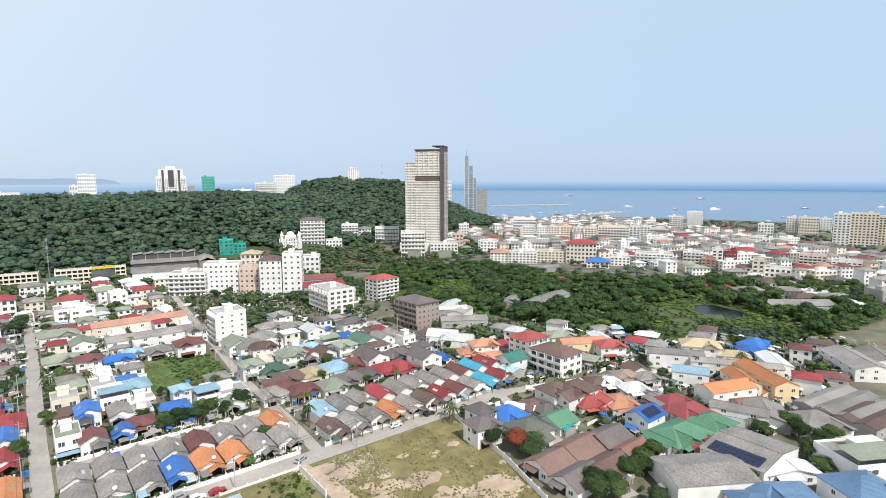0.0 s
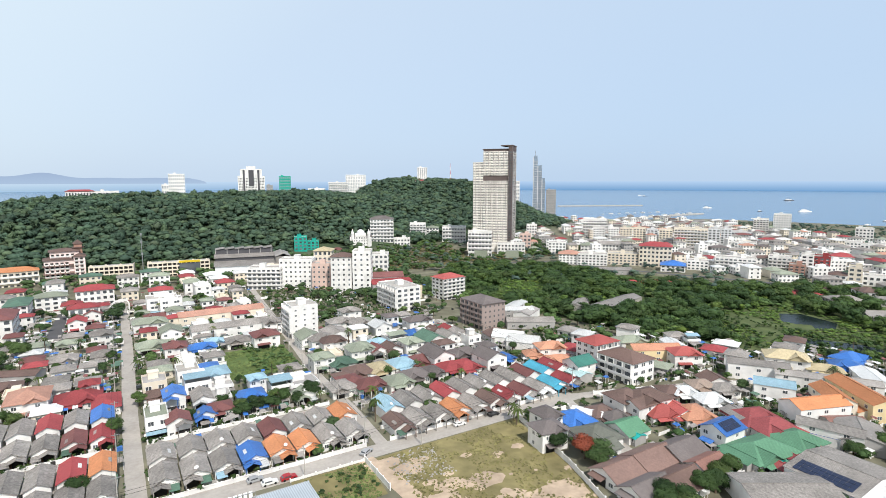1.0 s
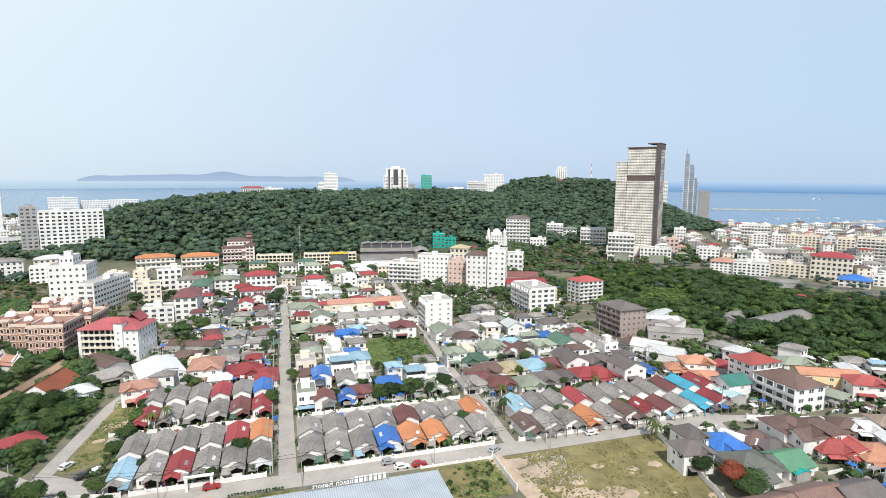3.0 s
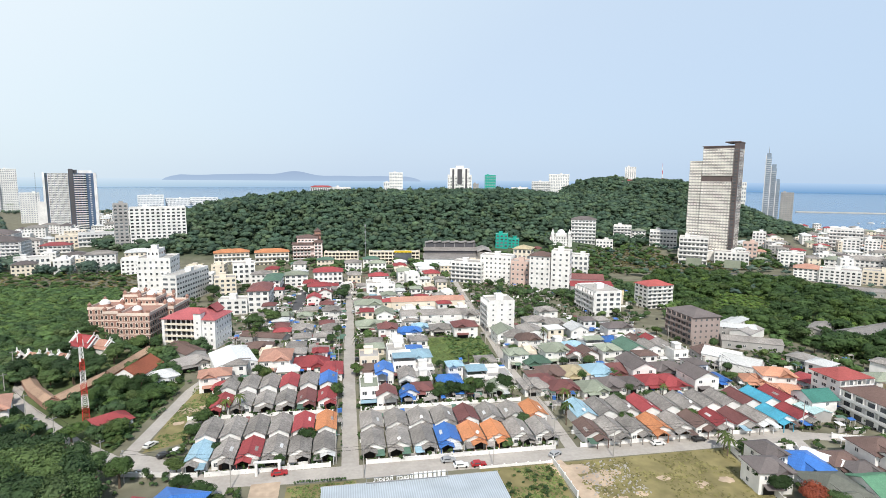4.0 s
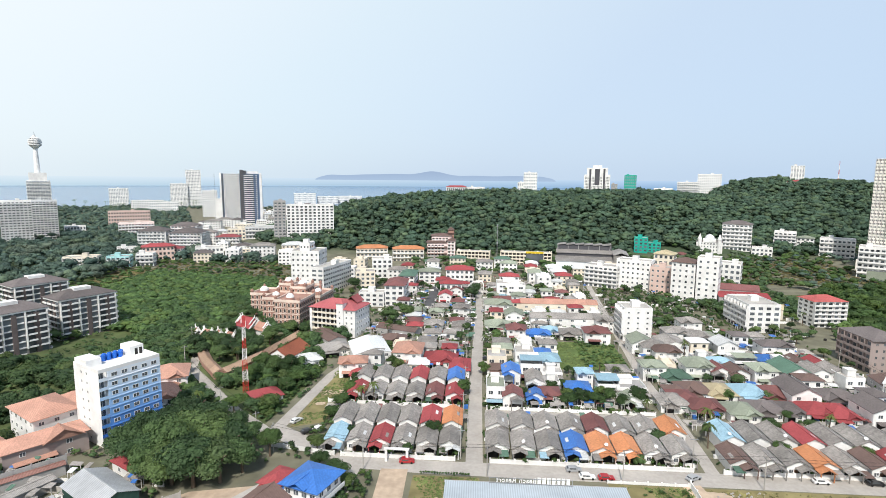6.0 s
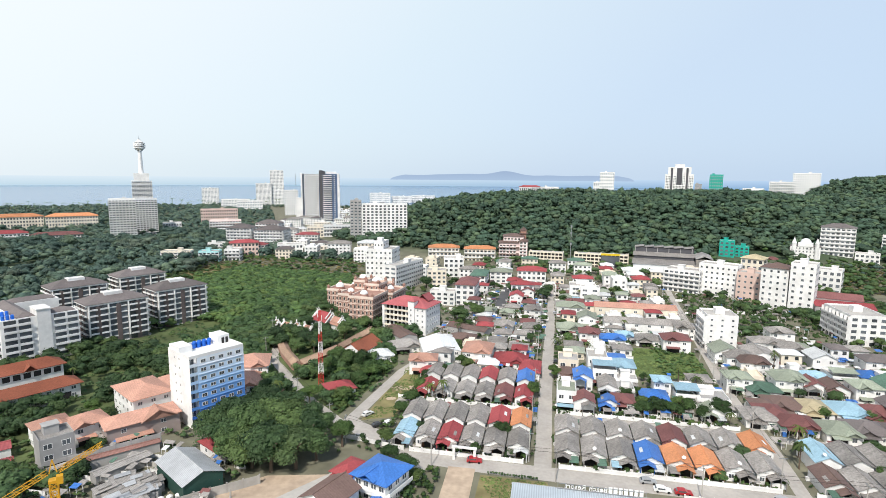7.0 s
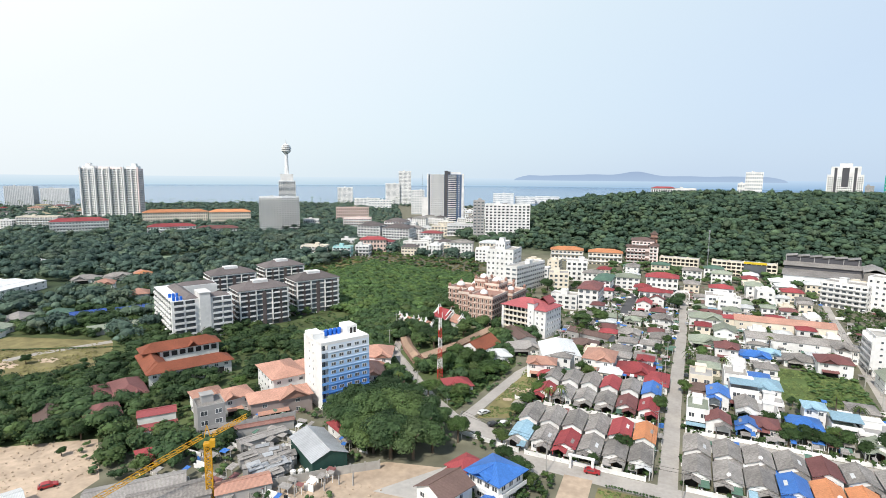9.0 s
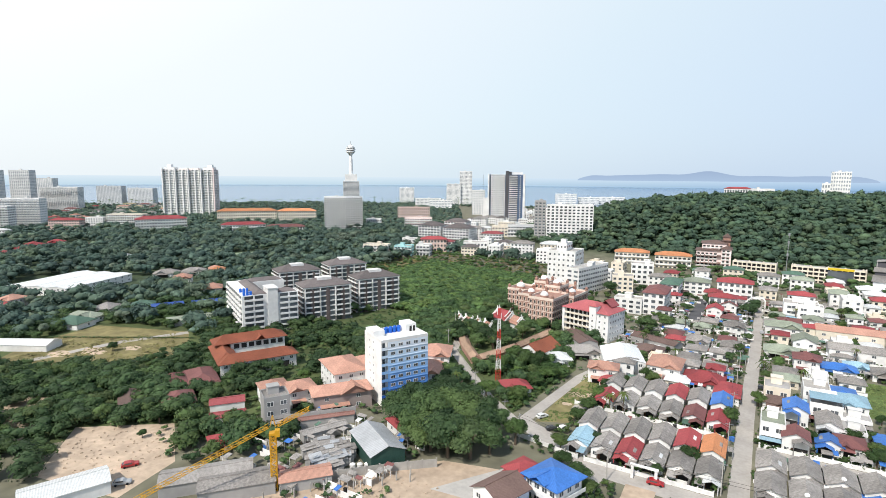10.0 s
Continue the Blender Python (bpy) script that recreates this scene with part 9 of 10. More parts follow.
SUBURB_HALLS = HOTELS + [(-418, 197, 40), (-395, 205, 36), (-440, 190, 36), (-410, 180, 36), (-624, 503, 34), (-750, 460, 40), (-587, 545, 30), (-402, 249, 20), (-391, 266, 20), (-361, 235, 20), (-298, 180, 18), (-287, 197, 18), (-262, 176, 16), (-668, 298, 40)]
PITCH = inside([(-430, 318), (-472, 362), (-452, 412), (-405, 380)])
FIELDS = inside([(-304, 148), (-296, 108), (-282, 84), (-262, 84), (-226, 112), (-216, 148), (-246, 168)])
ss = scatter(60000, -1600, -170, 60, 1300, lambda x, y: suburb_area(x, y) & ((np.hypot(x, y) < 850) | (np.abs(np.sin(x * 91.7 + y * 57.3)) < 0.55)) & ~TOWN_LEFT(x, y) & ~MEADOW_LEFT(x, y) & ~left_wood(x, y) & ~PITCH(x, y) & ~FIELDS(x, y) & clear(x, y, SUBURB_HALLS), 13, 7.7)
ok = away(ss[0], ss[1], 9)
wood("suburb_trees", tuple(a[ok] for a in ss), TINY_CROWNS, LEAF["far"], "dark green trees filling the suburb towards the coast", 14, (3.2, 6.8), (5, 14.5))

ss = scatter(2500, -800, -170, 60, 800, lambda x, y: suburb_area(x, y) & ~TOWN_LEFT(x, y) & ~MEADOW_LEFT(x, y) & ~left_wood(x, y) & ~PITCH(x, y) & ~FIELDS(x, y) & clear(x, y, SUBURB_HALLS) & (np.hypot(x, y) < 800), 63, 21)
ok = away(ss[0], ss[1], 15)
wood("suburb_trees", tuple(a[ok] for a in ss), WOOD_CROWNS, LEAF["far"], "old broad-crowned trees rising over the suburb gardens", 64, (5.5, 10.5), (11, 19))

bs = scatter(6000, 250, 1150, 60, 900, lambda x, y: (coast(x, y) > 60) & (np.hypot(x, y) > 430) & (hill(x, y) < 4) & (np.sin(x * 0.033) * np.sin(y * 0.029) > -0.45), 15, 9.0)
ok = away(bs[0], bs[1], 9.0)
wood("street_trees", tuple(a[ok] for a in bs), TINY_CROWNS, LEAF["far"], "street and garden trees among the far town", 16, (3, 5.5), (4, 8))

BARE = inside([(-184, 80), (-160, 58), (-130, 66), (-134, 86), (-158, 100)])
copse([(-330, 270), (-330, 40), (-190, 40), (-120, 84), (-118, 150), (-150, 200), (-260, 230)], 2600, 101, 9.5, 4.6, "dark", "dense dark trees round the halls and bare ground", (2.4, 5.6), (4, 9.5), lambda x, y: FIELDS(x, y) | BARE(x, y), WOOD_CROWNS)
copse([(-165, 330), (-165, 200), (-118, 175), (-72, 165), (-70, 215), (-60, 250), (-95, 330)], 1500, 102, 6.5, 3.8, "dark", "dark trees between temple and hotels", (2.0, 4.6), (4, 9), None, WOOD_CROWNS)
copse([(-91, 213), (-87, 232), (-72, 231), (-64, 222), (-65, 190), (-78, 180), (-90, 203), (-86, 184), (-68, 166), (-66, 172)], 500, 109, 5.2, 3.2, "tree", "trees and shrubs round the red-roofed villa and hall", (1.4, 3.2), (2.2, 6.5), None, WOOD_CROWNS)
copse([(88, 440), (82, 285), (120, 268), (165, 268), (205, 330), (210, 440)], 800, 103, 13, 4.6, "dark", "trees between the apartment blocks", (2.6, 4.6), (4, 8.5))
copse([(180, 330), (178, 190), (215, 150), (262, 130), (232, 185), (205, 300)], 500, 104, 10, 4.6, "scrub", "trees beside the thicket", (2.4, 4.4), (4, 8))
copse([(-60, 445), (-140, 330), (-60, 300), (0, 300), (-4, 445)], 320, 105, 10, 5.0, "tree", "trees between hotels and street", (2.0, 3.8), (4, 8))
copse([(120, 60), (300, 60), (330, 100), (250, 140), (190, 140), (120, 120)], 420, 106, 9.0, 5.0, "tree", "trees between villas and sheds", (1.8, 3.4), (3, 7))
copse([(-320, 480), (-330, 330), (-270, 300), (-255, 420), (-160, 440), (-150, 500)], 600, 107, 12, 5.5, "scrub", "scattered bushes round the meadow", (1.8, 3.8), (2, 5))
copse([(-300, 490), (-285, 345), (-195, 340), (-150, 405), (-125, 480)], 520, 108, 8, 5.5, "tree", "scattered bushes on the meadow", (1.4, 4.2), (1.6, 5))


def yard_clutter(x0, x1, y0, y1, n, seed, gap, keep):
    """Small lean-to roofs, awnings, low walls, tanks and stacked goods in the yards, one mesh."""
    r, f, made = random.Random(seed), Form(), 0
    for _ in range(n):
        x, y = r.uniform(x0, x1), r.uniform(y0, y1)
        if not (far_from_built(x, y, gap) and off_lanes(x, y, 0.6) and keep(x, y)):
            continue
        w, d, h, kind = r.uniform(1.2, 3.4), r.uniform(1.0, 2.8), r.uniform(1.9, 2.7), r.random()
        if kind < 0.5:
            f.slab([(x - w / 2, y - d / 2, h), (x + w / 2, y - d / 2, h), (x + w / 2, y + d / 2, h + 0.35), (x - w / 2, y + d / 2, h + 0.35)], 0.07, r.choice((0, 0, 1, 1, 2, 3, 4, 5)))
            f.box(x - w / 2 + 0.1, x - w / 2 + 0.2, y - d / 2 + 0.1, y - d / 2 + 0.2, 0, h - 0.05, 6).box(x + w / 2 - 0.2, x + w / 2 - 0.1, y - d / 2 + 0.1, y - d / 2 + 0.2, 0, h - 0.05, 6)
        elif kind < 0.8:
            f.box(x - w * 0.9, x + w * 0.9, y - 0.07, y + 0.07, 0, r.uniform(1.0, 1.9), r.choice((6, 6, 7)))
        else:
            f.box(x - w * 0.25, x + w * 0.25, y - d * 0.25, y + d * 0.25, 0, r.uniform(0.6, 1.5), r.choice((1, 5, 6, 7, 8, 8)))
    tagged(part("yard_clutter", f, [ROOF["s"], ROOF["g"], ROOF["m"], ROOF["w"], ROOF["n"], ROOF["b"], WHITE, CONCRETE, SHADEGAP]), "awnings, low walls and stored goods in the yards", "yard clutter", kind="stuff")


yard_clutter(-56, 64, 145, 395, 2600, 111, 4.4, lambda x, y: not (36 < x < 68 and 222 < y < 263) and not (x < -43 and y < 216))
yard_clutter(68, 160, 145, 275, 1300, 112, 4.6, lambda x, y: True)
yard_clutter(112, 320, 60, 200, 1500, 113, 5.0, lambda x, y: (x > 116 or y > 138) and not right_wood(np.array(x), np.array(y)))
yard_clutter(-60, 200, 275, 430, 700, 114, 7.0, lambda x, y: True)
yard_clutter(-130, -80, 88, 135, 160, 115, 3.0, lambda x, y: True)


def solar_array(ax, ay, bx, by, z, cols, rows, tilt):
    """Dark panels in rows on a roof slope, from one corner along its eave."""
    t = thing("solar_array", ax, ay, z, math.degrees(math.atan2(by - ay, bx - ax)), "dark blue solar panels in rows on a roof", "solar panels", "solar arrays")
    w = math.hypot(bx - ax, by - ay) / cols
    for i in range(cols):
        for j in range(rows):
            part("panel", form(("solar_panel", round(w, 2)), lambda f: f.box(0.04, w - 0.04, 0.04, 1.7, 0, 0.05)), PANEL, t, at=(i * w, 1.75 * j * math.cos(radians(tilt)), 1.75 * j * math.sin(radians(tilt)), tilt, 0, 0))


PANEL = shade("solar_cell", (0.02, 0.028, 0.06), 0.2, vary=0.1, spec=0.5, rnd=0.1)
solar_array(148.4, 65.8, 148.2, 52.0, 5.05, 11, 3, 8.3)
solar_array(150.2, 84.5, 157.6, 84.5, 6.5, 6, 2, 25.6)


def grass_tufts(name, outline, n, seed, size, material, label):
    r = np.random.default_rng(seed)
    xs, ys = [p[0] for p in outline], [p[1] for p in outline]
    x, y = r.uniform(min(xs), max(xs), n), r.uniform(min(ys), max(ys), n)
    ok = inside(outline)(x, y) & (np.sin(x * 0.31 + np.sin(y * 0.2)) * np.sin(y * 0.27 + 1) > -0.35)
    p = np.stack([x[ok], y[ok], np.full(ok.sum(), 0.12)], 1)
    v, f = leaves_at(p, np.tile((0.0, -0.35, 0.9), (len(p), 1)), size, r)
    v[:, 2] = np.maximum(v[:, 2], 0.03)
    tagged(part(name, mesh_from(name, v, f, np.zeros((0, 4), int)), material), label, "grass", kind="stuff")


TUFT = shade("grass_tuft", (0.17, 0.155, 0.06), 0.9, vary=0.2, grain=0.08, stain=0.3, rnd=0, island=0.4)
GREENTUFT = shade("green_grass_tuft", (0.11, 0.145, 0.045), 0.9, vary=0.2, grain=0.08, stain=0.3, rnd=0, island=0.4)
grass_tufts("grass", [(61, 135), (62, 60), (96, 60), (105, 104), (111, 135)], 5200, 61, 0.5, TUFT, "patchy dry grass on the empty plot")
grass_tufts("grass", [(37, 135), (37, 118), (56, 118), (57, 135)], 900, 62, 0.5, GREENTUFT, "grass on the small plot")
grass_tufts("grass", [(-57, 213), (-58, 162), (-49, 167), (-48.5, 199), (-45, 213)], 1500, 63, 0.5, GREENTUFT, "grass on the plot by the lane")
grass_tufts("grass", [(-284, 130), (-274, 92), (-228, 122), (-224, 142), (-250, 158)], 2600, 64, 0.8, TUFT, "grass on the open field")
grass_tufts("grass", [(37.5, 261), (36.5, 224), (66, 224), (66.5, 261)], 1600, 65, 0.6, GREENTUFT, "grass on the overgrown plot")


def sand_patch(x, y, r, seed, label="bare sandy patch worn into the plot", z=0.026):
    q = random.Random(seed)
    pts = []
    for i in range(18):
        a = 2 * math.pi * i / 18
        k = r * (0.75 + 0.35 * q.random())
        pts.append((x + k * math.cos(a), y + 0.7 * k * math.sin(a)))
    f = Form().add([(px_, py_, z) for px_, py_ in pts] + [(x, y, z + 0.04)], [(i, (i + 1) % 18, 18) for i in range(18)])
    tagged(part("bare_ground", f, DIRT), label, "ground", kind="structure")


for i, (x, y, r) in enumerate(((66, 126, 5), (72, 113, 5), (82, 98, 7), (66, 108, 6), (94, 94, 6), (63, 132, 4), (-47, 192, 4), (70, 90, 9))):
    sand_patch(x, y, r, 80 + i, z=0.026 + 0.002 * i)
for i, (x, y, r) in enumerate(((81, 110.5, 6), (94, 95, 9), (85, 88, 10), (-54, 190, 3.5), (-54.5, 180, 2), (-256, 122, 7), (-246, 134, 5), (-265, 112, 6))):
    sand_patch(x, y, r, 140 + i, z=0.042 + 0.002 * i)
srng = random.Random(88)
for i in range(46):  # small bare spots, most of them near the sandy track
    u = srng.random() ** 1.6
    sand_patch(62 + 44 * u, srng.uniform(84, 133) - 14 * u, srng.uniform(0.5, 2.4), 200 + i, z=0.05 + 0.001 * i)
lane("track", [(57.8, 137), (60, 124), (62, 100), (66, 60)], 5.0, 0.05, DIRT, "sandy track beside the empty plot")


def rubble(name, x0, x1, y0, y1, n, seed, material, label):
    r = np.random.default_rng(seed)
    vs, ts, k = [], [], 0
    for _ in range(n):
        c = np.array([r.uniform(x0, x1), r.uniform(y0, y1), 0.05])
        v = c + OCTA_V * r.uniform(0.1, 0.42) * r.uniform(0.5, 1.2, (len(OCTA_V), 3))
        vs.append(v), ts.append(OCTA_F + k)
        k += len(v)
    tagged(part(name, mesh_from(name, np.concatenate(vs), np.concatenate(ts), np.zeros((0, 4), int)), material), label, "rubble", kind="stuff")


rubble("rubble", 62, 78, 118, 135, 260, 71, CONCRETE, "scattered rubble at the edge of the plot")
rubble("rubble", -104, -66, 80, 112, 300, 72, DIRT, "scattered rubble on the building site")
rubble("rubble", -176, -140, 66, 92, 220, 73, DIRT, "scattered rubble on bare ground")


# ---- boundary walls, gate, hedges ----
for a in ((-60, 148.5, -40, 144.9), (-38, 144.8, -5, 144.6), (5, 144.3, 61, 143.9), (69, 143.4, 138, 143.2)):
    garden_wall(*a, 1.3, label="low white front-garden wall along the lane")
for a, h in (((36, 136.6, 57, 136.4), 0.7), ((57.2, 136, 57, 119), 1.8), ((113, 136, 106, 104), 1.8), ((106, 104, 99, 82), 1.8), ((4.6, 180, 62, 179.4), 1.3), ((-52, 181.6, -5, 180.2), 1.3), ((133, 132, 118, 100), 1.5), ((150, 136, 176, 126), 1.5), ((180, 124, 214, 110), 1.5), ((143, 160, 152, 200), 1.6)):
    garden_wall(*a, h)
gate = thing("entrance_gate", -21.5, 143.0, 0, 0, "white concrete entrance frame over the drive", "gate")
for x in (-3.0, 3.0):
    part("post", form(("gate_post",), lambda f: f.box(-0.35, 0.35, -0.35, 0.35, 0, 3.6)), WHITE, gate, at=(x, 0, 0))
part("beam", Form().box(-3.6, 3.6, -0.4, 0.4, 3.6, 4.05), WHITE, gate)
lane("drive", [(-21.5, 139), (-21, 118), (-20, 95)], 7.5, 0.045, DIRT, "pale sandy drive")
arch = thing("entrance_arch", 0.8, 384, 0, 0, "white double arch over the end of the street", "gate")
f = Form()
for c in (-2.3, 2.3):
    for i in range(10):
        a0, a1 = math.pi * i / 10, math.pi * (i + 1) / 10
        f.beam((c + 2.1 * math.cos(a0), 0, 4 + 2.1 * math.sin(a0)), (c + 2.1 * math.cos(a1), 0, 4 + 2.1 * math.sin(a1)), 0.35)
for c in (-4.4, 0, 4.4):
    f.box(c - 0.35, c + 0.35, -0.35, 0.35, 0, 4)
part("arch_frame", f, WHITE, arch)


def hedge(x0, y0, x1, y1, seed):
    l = math.hypot(x1 - x0, y1 - y0)
    n = int(l / 0.7)
    xs, ys = np.linspace(x0, x1, n), np.linspace(y0, y1, n)
    wood("hedge", (xs, ys, np.zeros(n)), SHRUB_CROWNS, LEAF["dark"], "clipped dark green hedge", seed, (0.5, 0.75), (1.2, 1.6))


def front_gardens(name, x0, x1, y0, y1, n, seed, label, radius=(0.4, 1.0), height=(0.7, 2.2)):
    r = np.random.default_rng(seed)
    spots = (r.uniform(x0, x1, n), r.uniform(y0, y1, n), np.zeros(n))
    wood(name, spots, SHRUB_CROWNS, LEAF["tree"], label, seed, radius, height)


front_gardens("garden_shrubs", -45, -5, 144.8, 146.2, 34, 301, "potted shrubs in the front gardens")
front_gardens("garden_shrubs", 6, 60, 144.6, 146.0, 46, 302, "potted shrubs in the front gardens")
front_gardens("garden_shrubs", 70, 137, 143.8, 145.4, 60, 303, "potted shrubs in the front gardens")
front_gardens("garden_shrubs", 5, 62, 179.8, 182.4, 60, 304, "shrubs along the back lane", (0.6, 1.3), (1, 2.8))
front_gardens("garden_shrubs", -50, -5, 180.4, 183.0, 50, 305, "shrubs along the back lane", (0.6, 1.3), (1, 2.8))
front_gardens("garden_shrubs", -34, -27, 112, 137, 60, 306, "overgrown shrubs beside the sandy drive", (0.7, 1.6), (1, 3.2))
front_gardens("garden_shrubs", 37, 56, 120, 134, 60, 307, "low bushes on the small plot", (0.5, 1.2), (0.5, 1.4))
front_gardens("garden_shrubs", -48, -44, 164, 206, 60, 308, "bushes between the plot and the houses", (0.8, 1.7), (1, 3))
front_gardens("garden_shrubs", -70, -66, 164, 206, 50, 309, "bushes along the lane", (0.8, 1.7), (1, 3))
front_gardens("garden_shrubs", -2.4, -1.6, 150, 390, 70, 310, "pots and shrubs along the street", (0.3, 0.7), (0.6, 1.6))
front_gardens("garden_shrubs", 3.9, 4.8, 150, 390, 80, 311, "pots and shrubs along the street", (0.3, 0.8), (0.6, 1.8))
for x, y, r, h in ((33, 184, 2.6, 5.5), (38, 186, 3.2, 6.5), (43, 185, 2.8, 5.5), (48, 188, 3.0, 6), (53, 185, 2.6, 5), (34, 190, 2.4, 5), (58, 188, 3.4, 7), (46, 192, 2.4, 5)):
    tree(x, y, r, h, "tree")
patch("field", [(-16, 136.4), (-16, 112), (-6.5, 112), (-6.5, 117.6), (2, 117.6), (2, 136.4)], GRASS, 0.023, "rough grass beside the sandy drive", "field")
grass_tufts("grass", [(-15.5, 136), (-15.5, 118), (1.5, 118), (1.5, 136)], 900, 66, 0.5, GREENTUFT, "grass beside the sandy drive")
sand_patch(-8, 124, 4, 160, z=0.05)
hedge(-14, 137.2, -1, 136.8, 91), hedge(-98, 190, -101, 214, 92), hedge(-300, 118, -235, 158, 93)


# ---- parked cars ----
CARPAINT = [shade("car_paint", c, 0.3, vary=0.02, stain=0.02, rnd=0, spec=0.6) for c in ((0.75, 0.75, 0.74), (0.02, 0.02, 0.022), (0.35, 0.36, 0.37), (0.36, 0.02, 0.025), (0.03, 0.06, 0.2), (0.6, 0.6, 0.58))]
CARWORD = ("white", "black", "silver-grey", "red", "dark blue", "off-white")
TYRE = shade("tyre_rubber", (0.02, 0.02, 0.02), 0.9)


def car_body(f):
    side = [(-2.15, 0.35), (2.15, 0.35), (2.2, 0.62), (1.95, 0.82), (1.05, 0.92), (0.35, 1.42), (-1.2, 1.45), (-1.95, 0.98), (-2.18, 0.8)]
    n = len(side)
    f.add([(a, -0.85, z) for a, z in side] + [(a, 0.85, z) for a, z in side], [tuple(range(n)), tuple(reversed(range(n, 2 * n)))] + [(i, n + i, n + (i + 1) % n, (i + 1) % n) for i in range(n)])


def car_glass(f):
    f.add([(1.0, -0.7, 0.95), (0.36, -0.66, 1.4), (0.36, 0.66, 1.4), (1.0, 0.7, 0.95)], [(0, 3, 2, 1)])
    for s in (-1, 1):
        f.box(-1.3, 0.5, s * 0.855 - 0.005, s * 0.855 + 0.005, 0.95, 1.32)
    f.box(-1.9, -1.5, -0.65, 0.65, 1.05, 1.24)


def car(x, y, rz, paint=0):
    t = thing("car", x, y, 0.05, rz, "%s parked car at the roadside" % CARWORD[paint], "car", "parked cars")
    part("body", form(("car_body",), car_body), CARPAINT[paint], t)
    part("windows", form(("car_glass",), car_glass), GLASS, t)
    for a in (-1.35, 1.35):
        for b in (-0.8, 0.8):
            part("wheel", form(("wheel",), lambda f: f.tube(0, 0, -0.1, 0.1, 0.32, 0.32, 10)), TYRE, t, at=(a, b, 0.32, 90, 0, 0))


rng = random.Random(9)
for x, y, rz, c in ((-18.5, 142.6, 5, 3), (28, 141.8, 2, 2), (31, 138.4, 0, 0), (36, 138.2, 2, 3), (59.5, 140, 30, 2), (93, 141.0, 0, 0), (107, 141.2, 0, 1), (-3.6, 225, 90, 0), (4.6, 262, 90, 2), (4.4, 233, 90, 1), (-2.8, 300, 90, 0),
                    (4.2, 320, 90, 2), (-52, 158, 40, 1), (-49, 160, 50, 0), (-58, 165, 60, 5), (-30, 146, 10, 1), (-40, 128, 95, 0), (-144, 76, 60, 3), (-146, 68, 20, 0), (-140, 66, 60, 0), (-137, 70, 50, 2), (-107, 172, 60, 0), (155, 226, 80, 1), (158, 232, 82, 2), (200, 112, -20, 0), (147, 190, 75, 4), (225, 104, 70, 2), (228, 100, 70, 0)):
    car(x, y, rz, c)
for i in range(9):
    car(-25.2 + rng.uniform(-0.3, 0.3), 338 + 8.5 * i, 90 + rng.uniform(-4, 4), rng.randrange(6))


# ---- power poles ----
def street_pole(x, y, rz=0.0):
    t = thing("street_pole", x, y, 0, rz, "concrete power pole with a crossarm", "pole", "power poles")
    part("shaft", form(("pole_shaft",), lambda f: f.tube(0, 0, 0, 9.2, 0.16, 0.11, 6)), CONCRETE, t)
    part("crossarm", form(("pole_arm",), lambda f: f.box(-1.1, 1.1, -0.07, 0.07, 8.5, 8.65).box(-0.9, -0.8, -0.05, 0.05, 8.65, 8.85).box(0.8, 0.9, -0.05, 0.05, 8.65, 8.85)), STEEL, t)


def pole_line(pts, rz):
    for x, y in pts:
        street_pole(round(x, 1), round(y, 1), rz)
    f = Form()
    for (ax, ay), (bx, by) in zip(pts, pts[1:]):
        for q in (-0.85, 0.85):
            dx, dy = q * math.cos(radians(rz)), q * math.sin(radians(rz))
            mid = ((ax + bx) / 2 + dx, (ay + by) / 2 + dy, 8.3)
            f.beam((ax + dx, ay + dy, 8.85), mid, 0.025).beam(mid, (bx + dx, by + dy, 8.85), 0.025)
    solid("power_line", f, TYRE, (0, 0, 0), "sagging black power lines between poles", "cable", kind="stuff")


pole_line([(-3.4, 146 + 26 * i) for i in range(9)], 0)
pole_line([(61.5 + 0.06 * 25 * i, 146 + 26 * i) for i in range(8)], 0)
pole_line([(-58, 145), (-30, 137.8), (4, 137), (40, 136.9), (76, 136.4), (112, 136)], 90)
pole_line([(-66, 152), (-86, 170), (-104, 190), (-122, 212), (-134, 240)], 45)
pole_line([(145, 142), (152, 190), (157, 235)], 0)

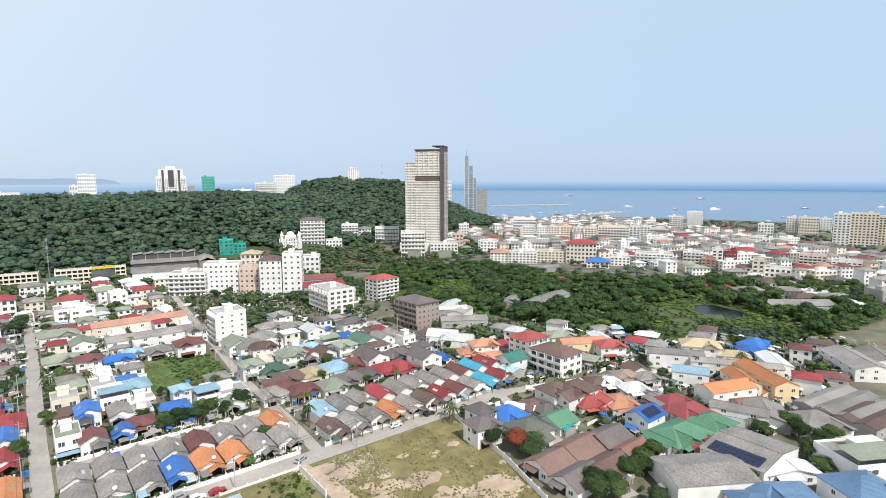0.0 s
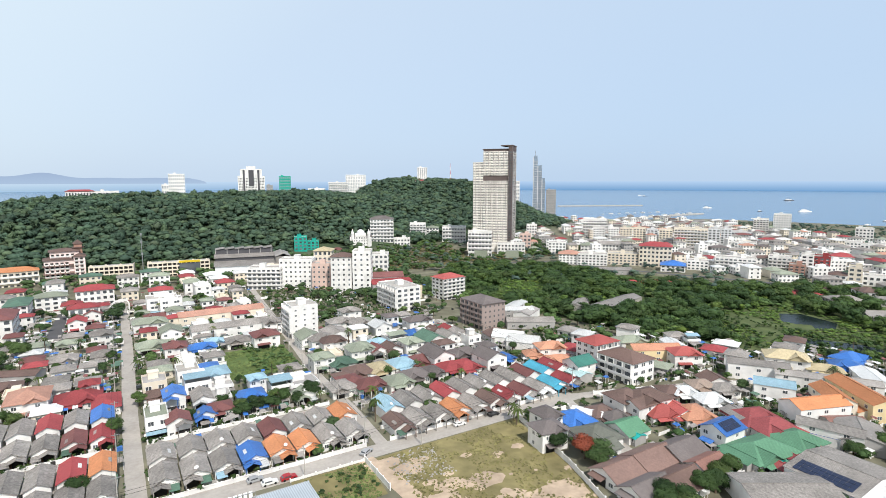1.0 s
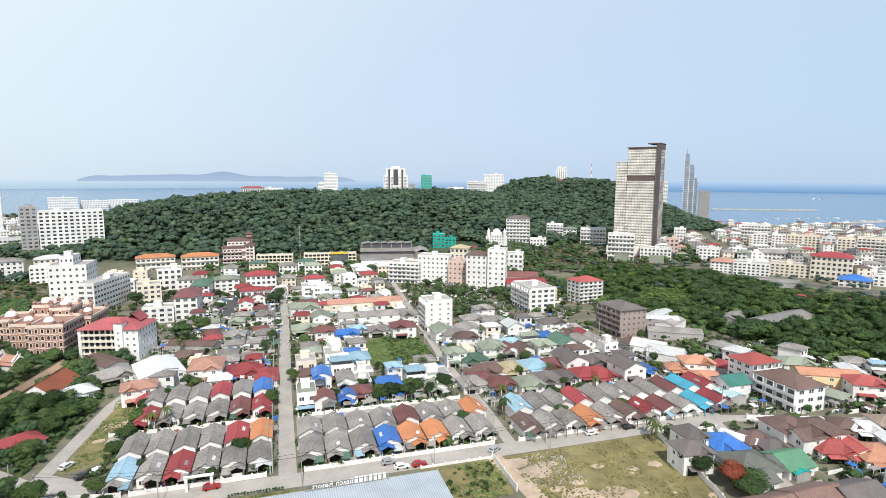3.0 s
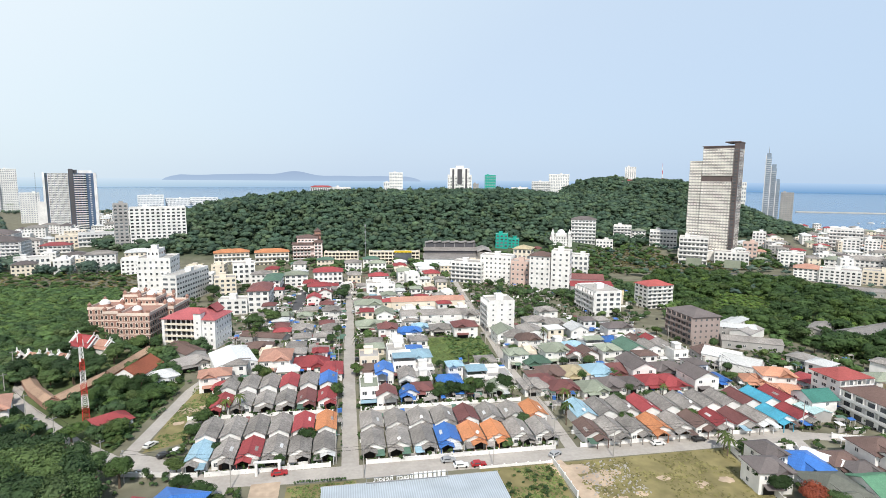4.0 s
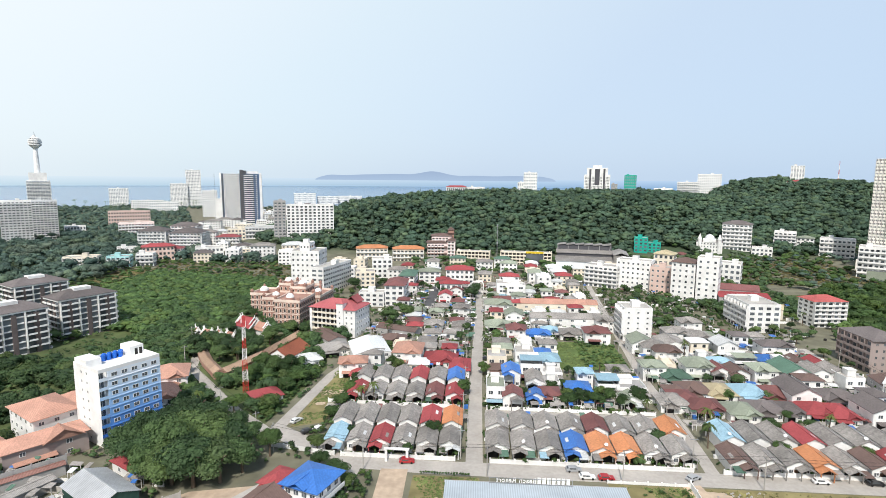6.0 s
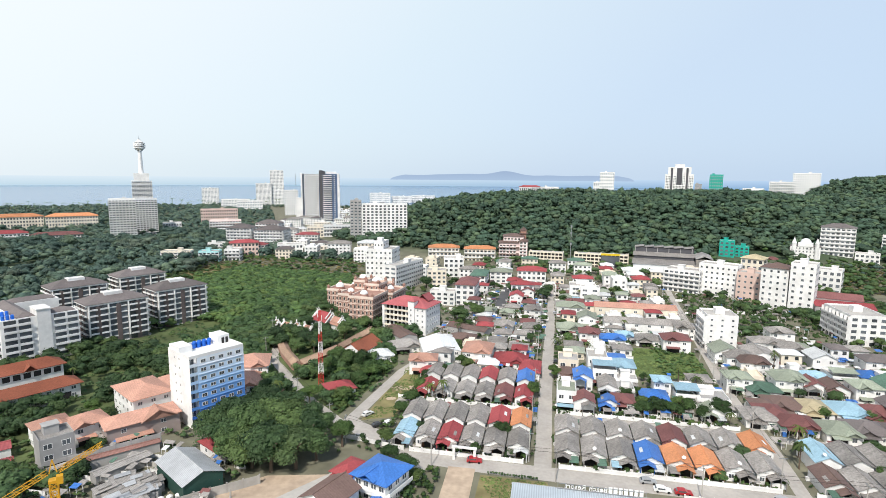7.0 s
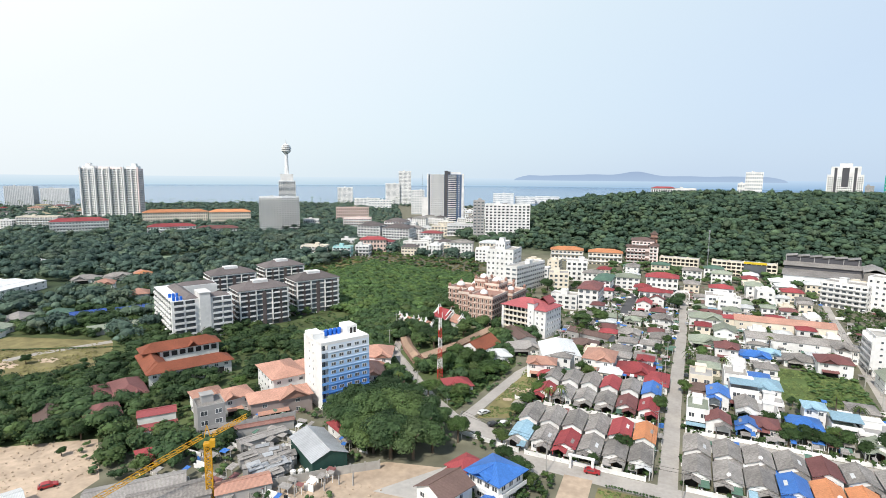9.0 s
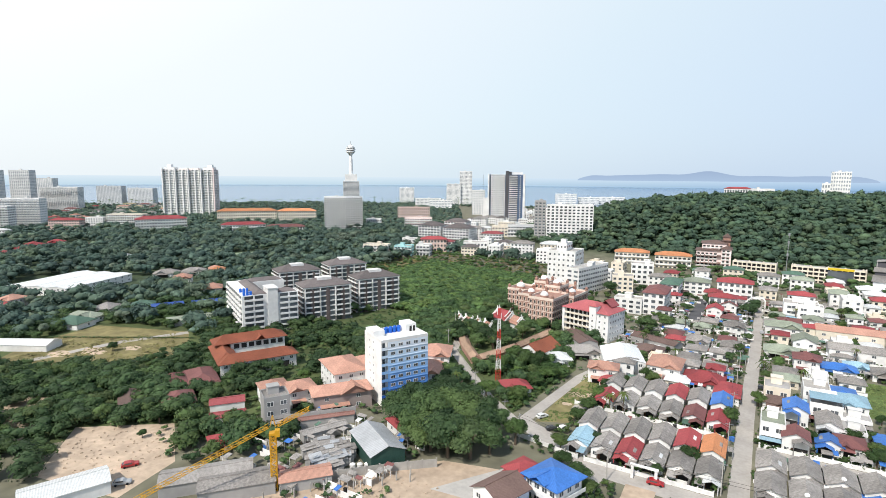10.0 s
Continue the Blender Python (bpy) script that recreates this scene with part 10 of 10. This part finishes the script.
# ---- billboards by the railway ----
for x, y in ((315, 440), (340, 421)):
    t = thing("billboard", x, y, 0, -37, "pale grey-green roadside billboard on posts", "billboard", "billboards")
    part("panel", Form().box(-6.5, 6.5, -0.2, 0.2, 3, 10), ROOF["e"], t)
    part("board_frame", Form().box(-6.7, 6.7, -0.25, 0.3, 2.7, 3.0).box(-6.7, 6.7, -0.25, 0.3, 10.0, 10.3), STEEL, t)
    for q in (-4, 4):
        part("post", form(("board_post",), lambda f: f.box(-0.2, 0.2, 0.2, 0.6, 0, 10)), STEEL, t, at=(q, 0, 0))


# ---- boats, jetty and pier in the bay ----
def boat(x, y, rz, length, label="white excursion boat lying in the bay"):
    t = thing("boat", x, y, -1.5, rz, label, "boat", "boats")
    l, b = length, length * 0.2
    part("hull", Form().prism([(-l / 2, -b / 2), (l * 0.3, -b / 2), (l / 2, 0), (l * 0.3, b / 2), (-l / 2, b / 2)], -0.6, l * 0.07), DARKWALL if label.startswith("dark") else WHITE, t)
    part("cabin", Form().box(-l * 0.38, l * 0.2, -b * 0.38, b * 0.38, l * 0.071, l * 0.14).box(-l * 0.3, l * 0.05, -b * 0.3, b * 0.3, l * 0.141, l * 0.19), WHITE, t)
    part("mast", Form().tube(-l * 0.05, 0, l * 0.19, l * 0.32, 0.2, 0.1, 6), STEEL, t)


BAY = ((1496, 948, 42), (2307, 1117, 60), (1527, 698, 55), (1446, 769, 24), (1178, 432, 16), (1778, 559, 34), (2017, 437, 40), (1309, 452, 18), (1161, 630, 16), (2332, 1825, 36), (2410, 1916, 30))
for i, (x, y, l) in enumerate(BAY):
    boat(x, y, -60 + 14 * (i % 4), 0.6 * l, *(("dark-hulled cargo boat lying in the bay",) if i % 2 else ()))
tagged(part("breakwater", Form().prism([(1198, 1262), (1196, 1256), (1452, 1141), (1456, 1148)], -2.2, 1.5), CONCRETE), "long pale stone breakwater across the bay", "breakwater", kind="structure")
tagged(part("pier", Form().prism([(960, 776), (960, 764), (1222, 782), (1222, 796)], -2.2, 0.6), CONCRETE), "concrete boat pier", "pier", kind="structure")
for i in range(16):
    u = i / 15
    boat(round(1010 + 200 * u, 1), round(798 + 16 * u + (0 if i % 2 else 110 - 30 * u), 1), 90 + 6 * (i % 3), 8 + 3 * (i % 4), "small white boat moored at the pier")
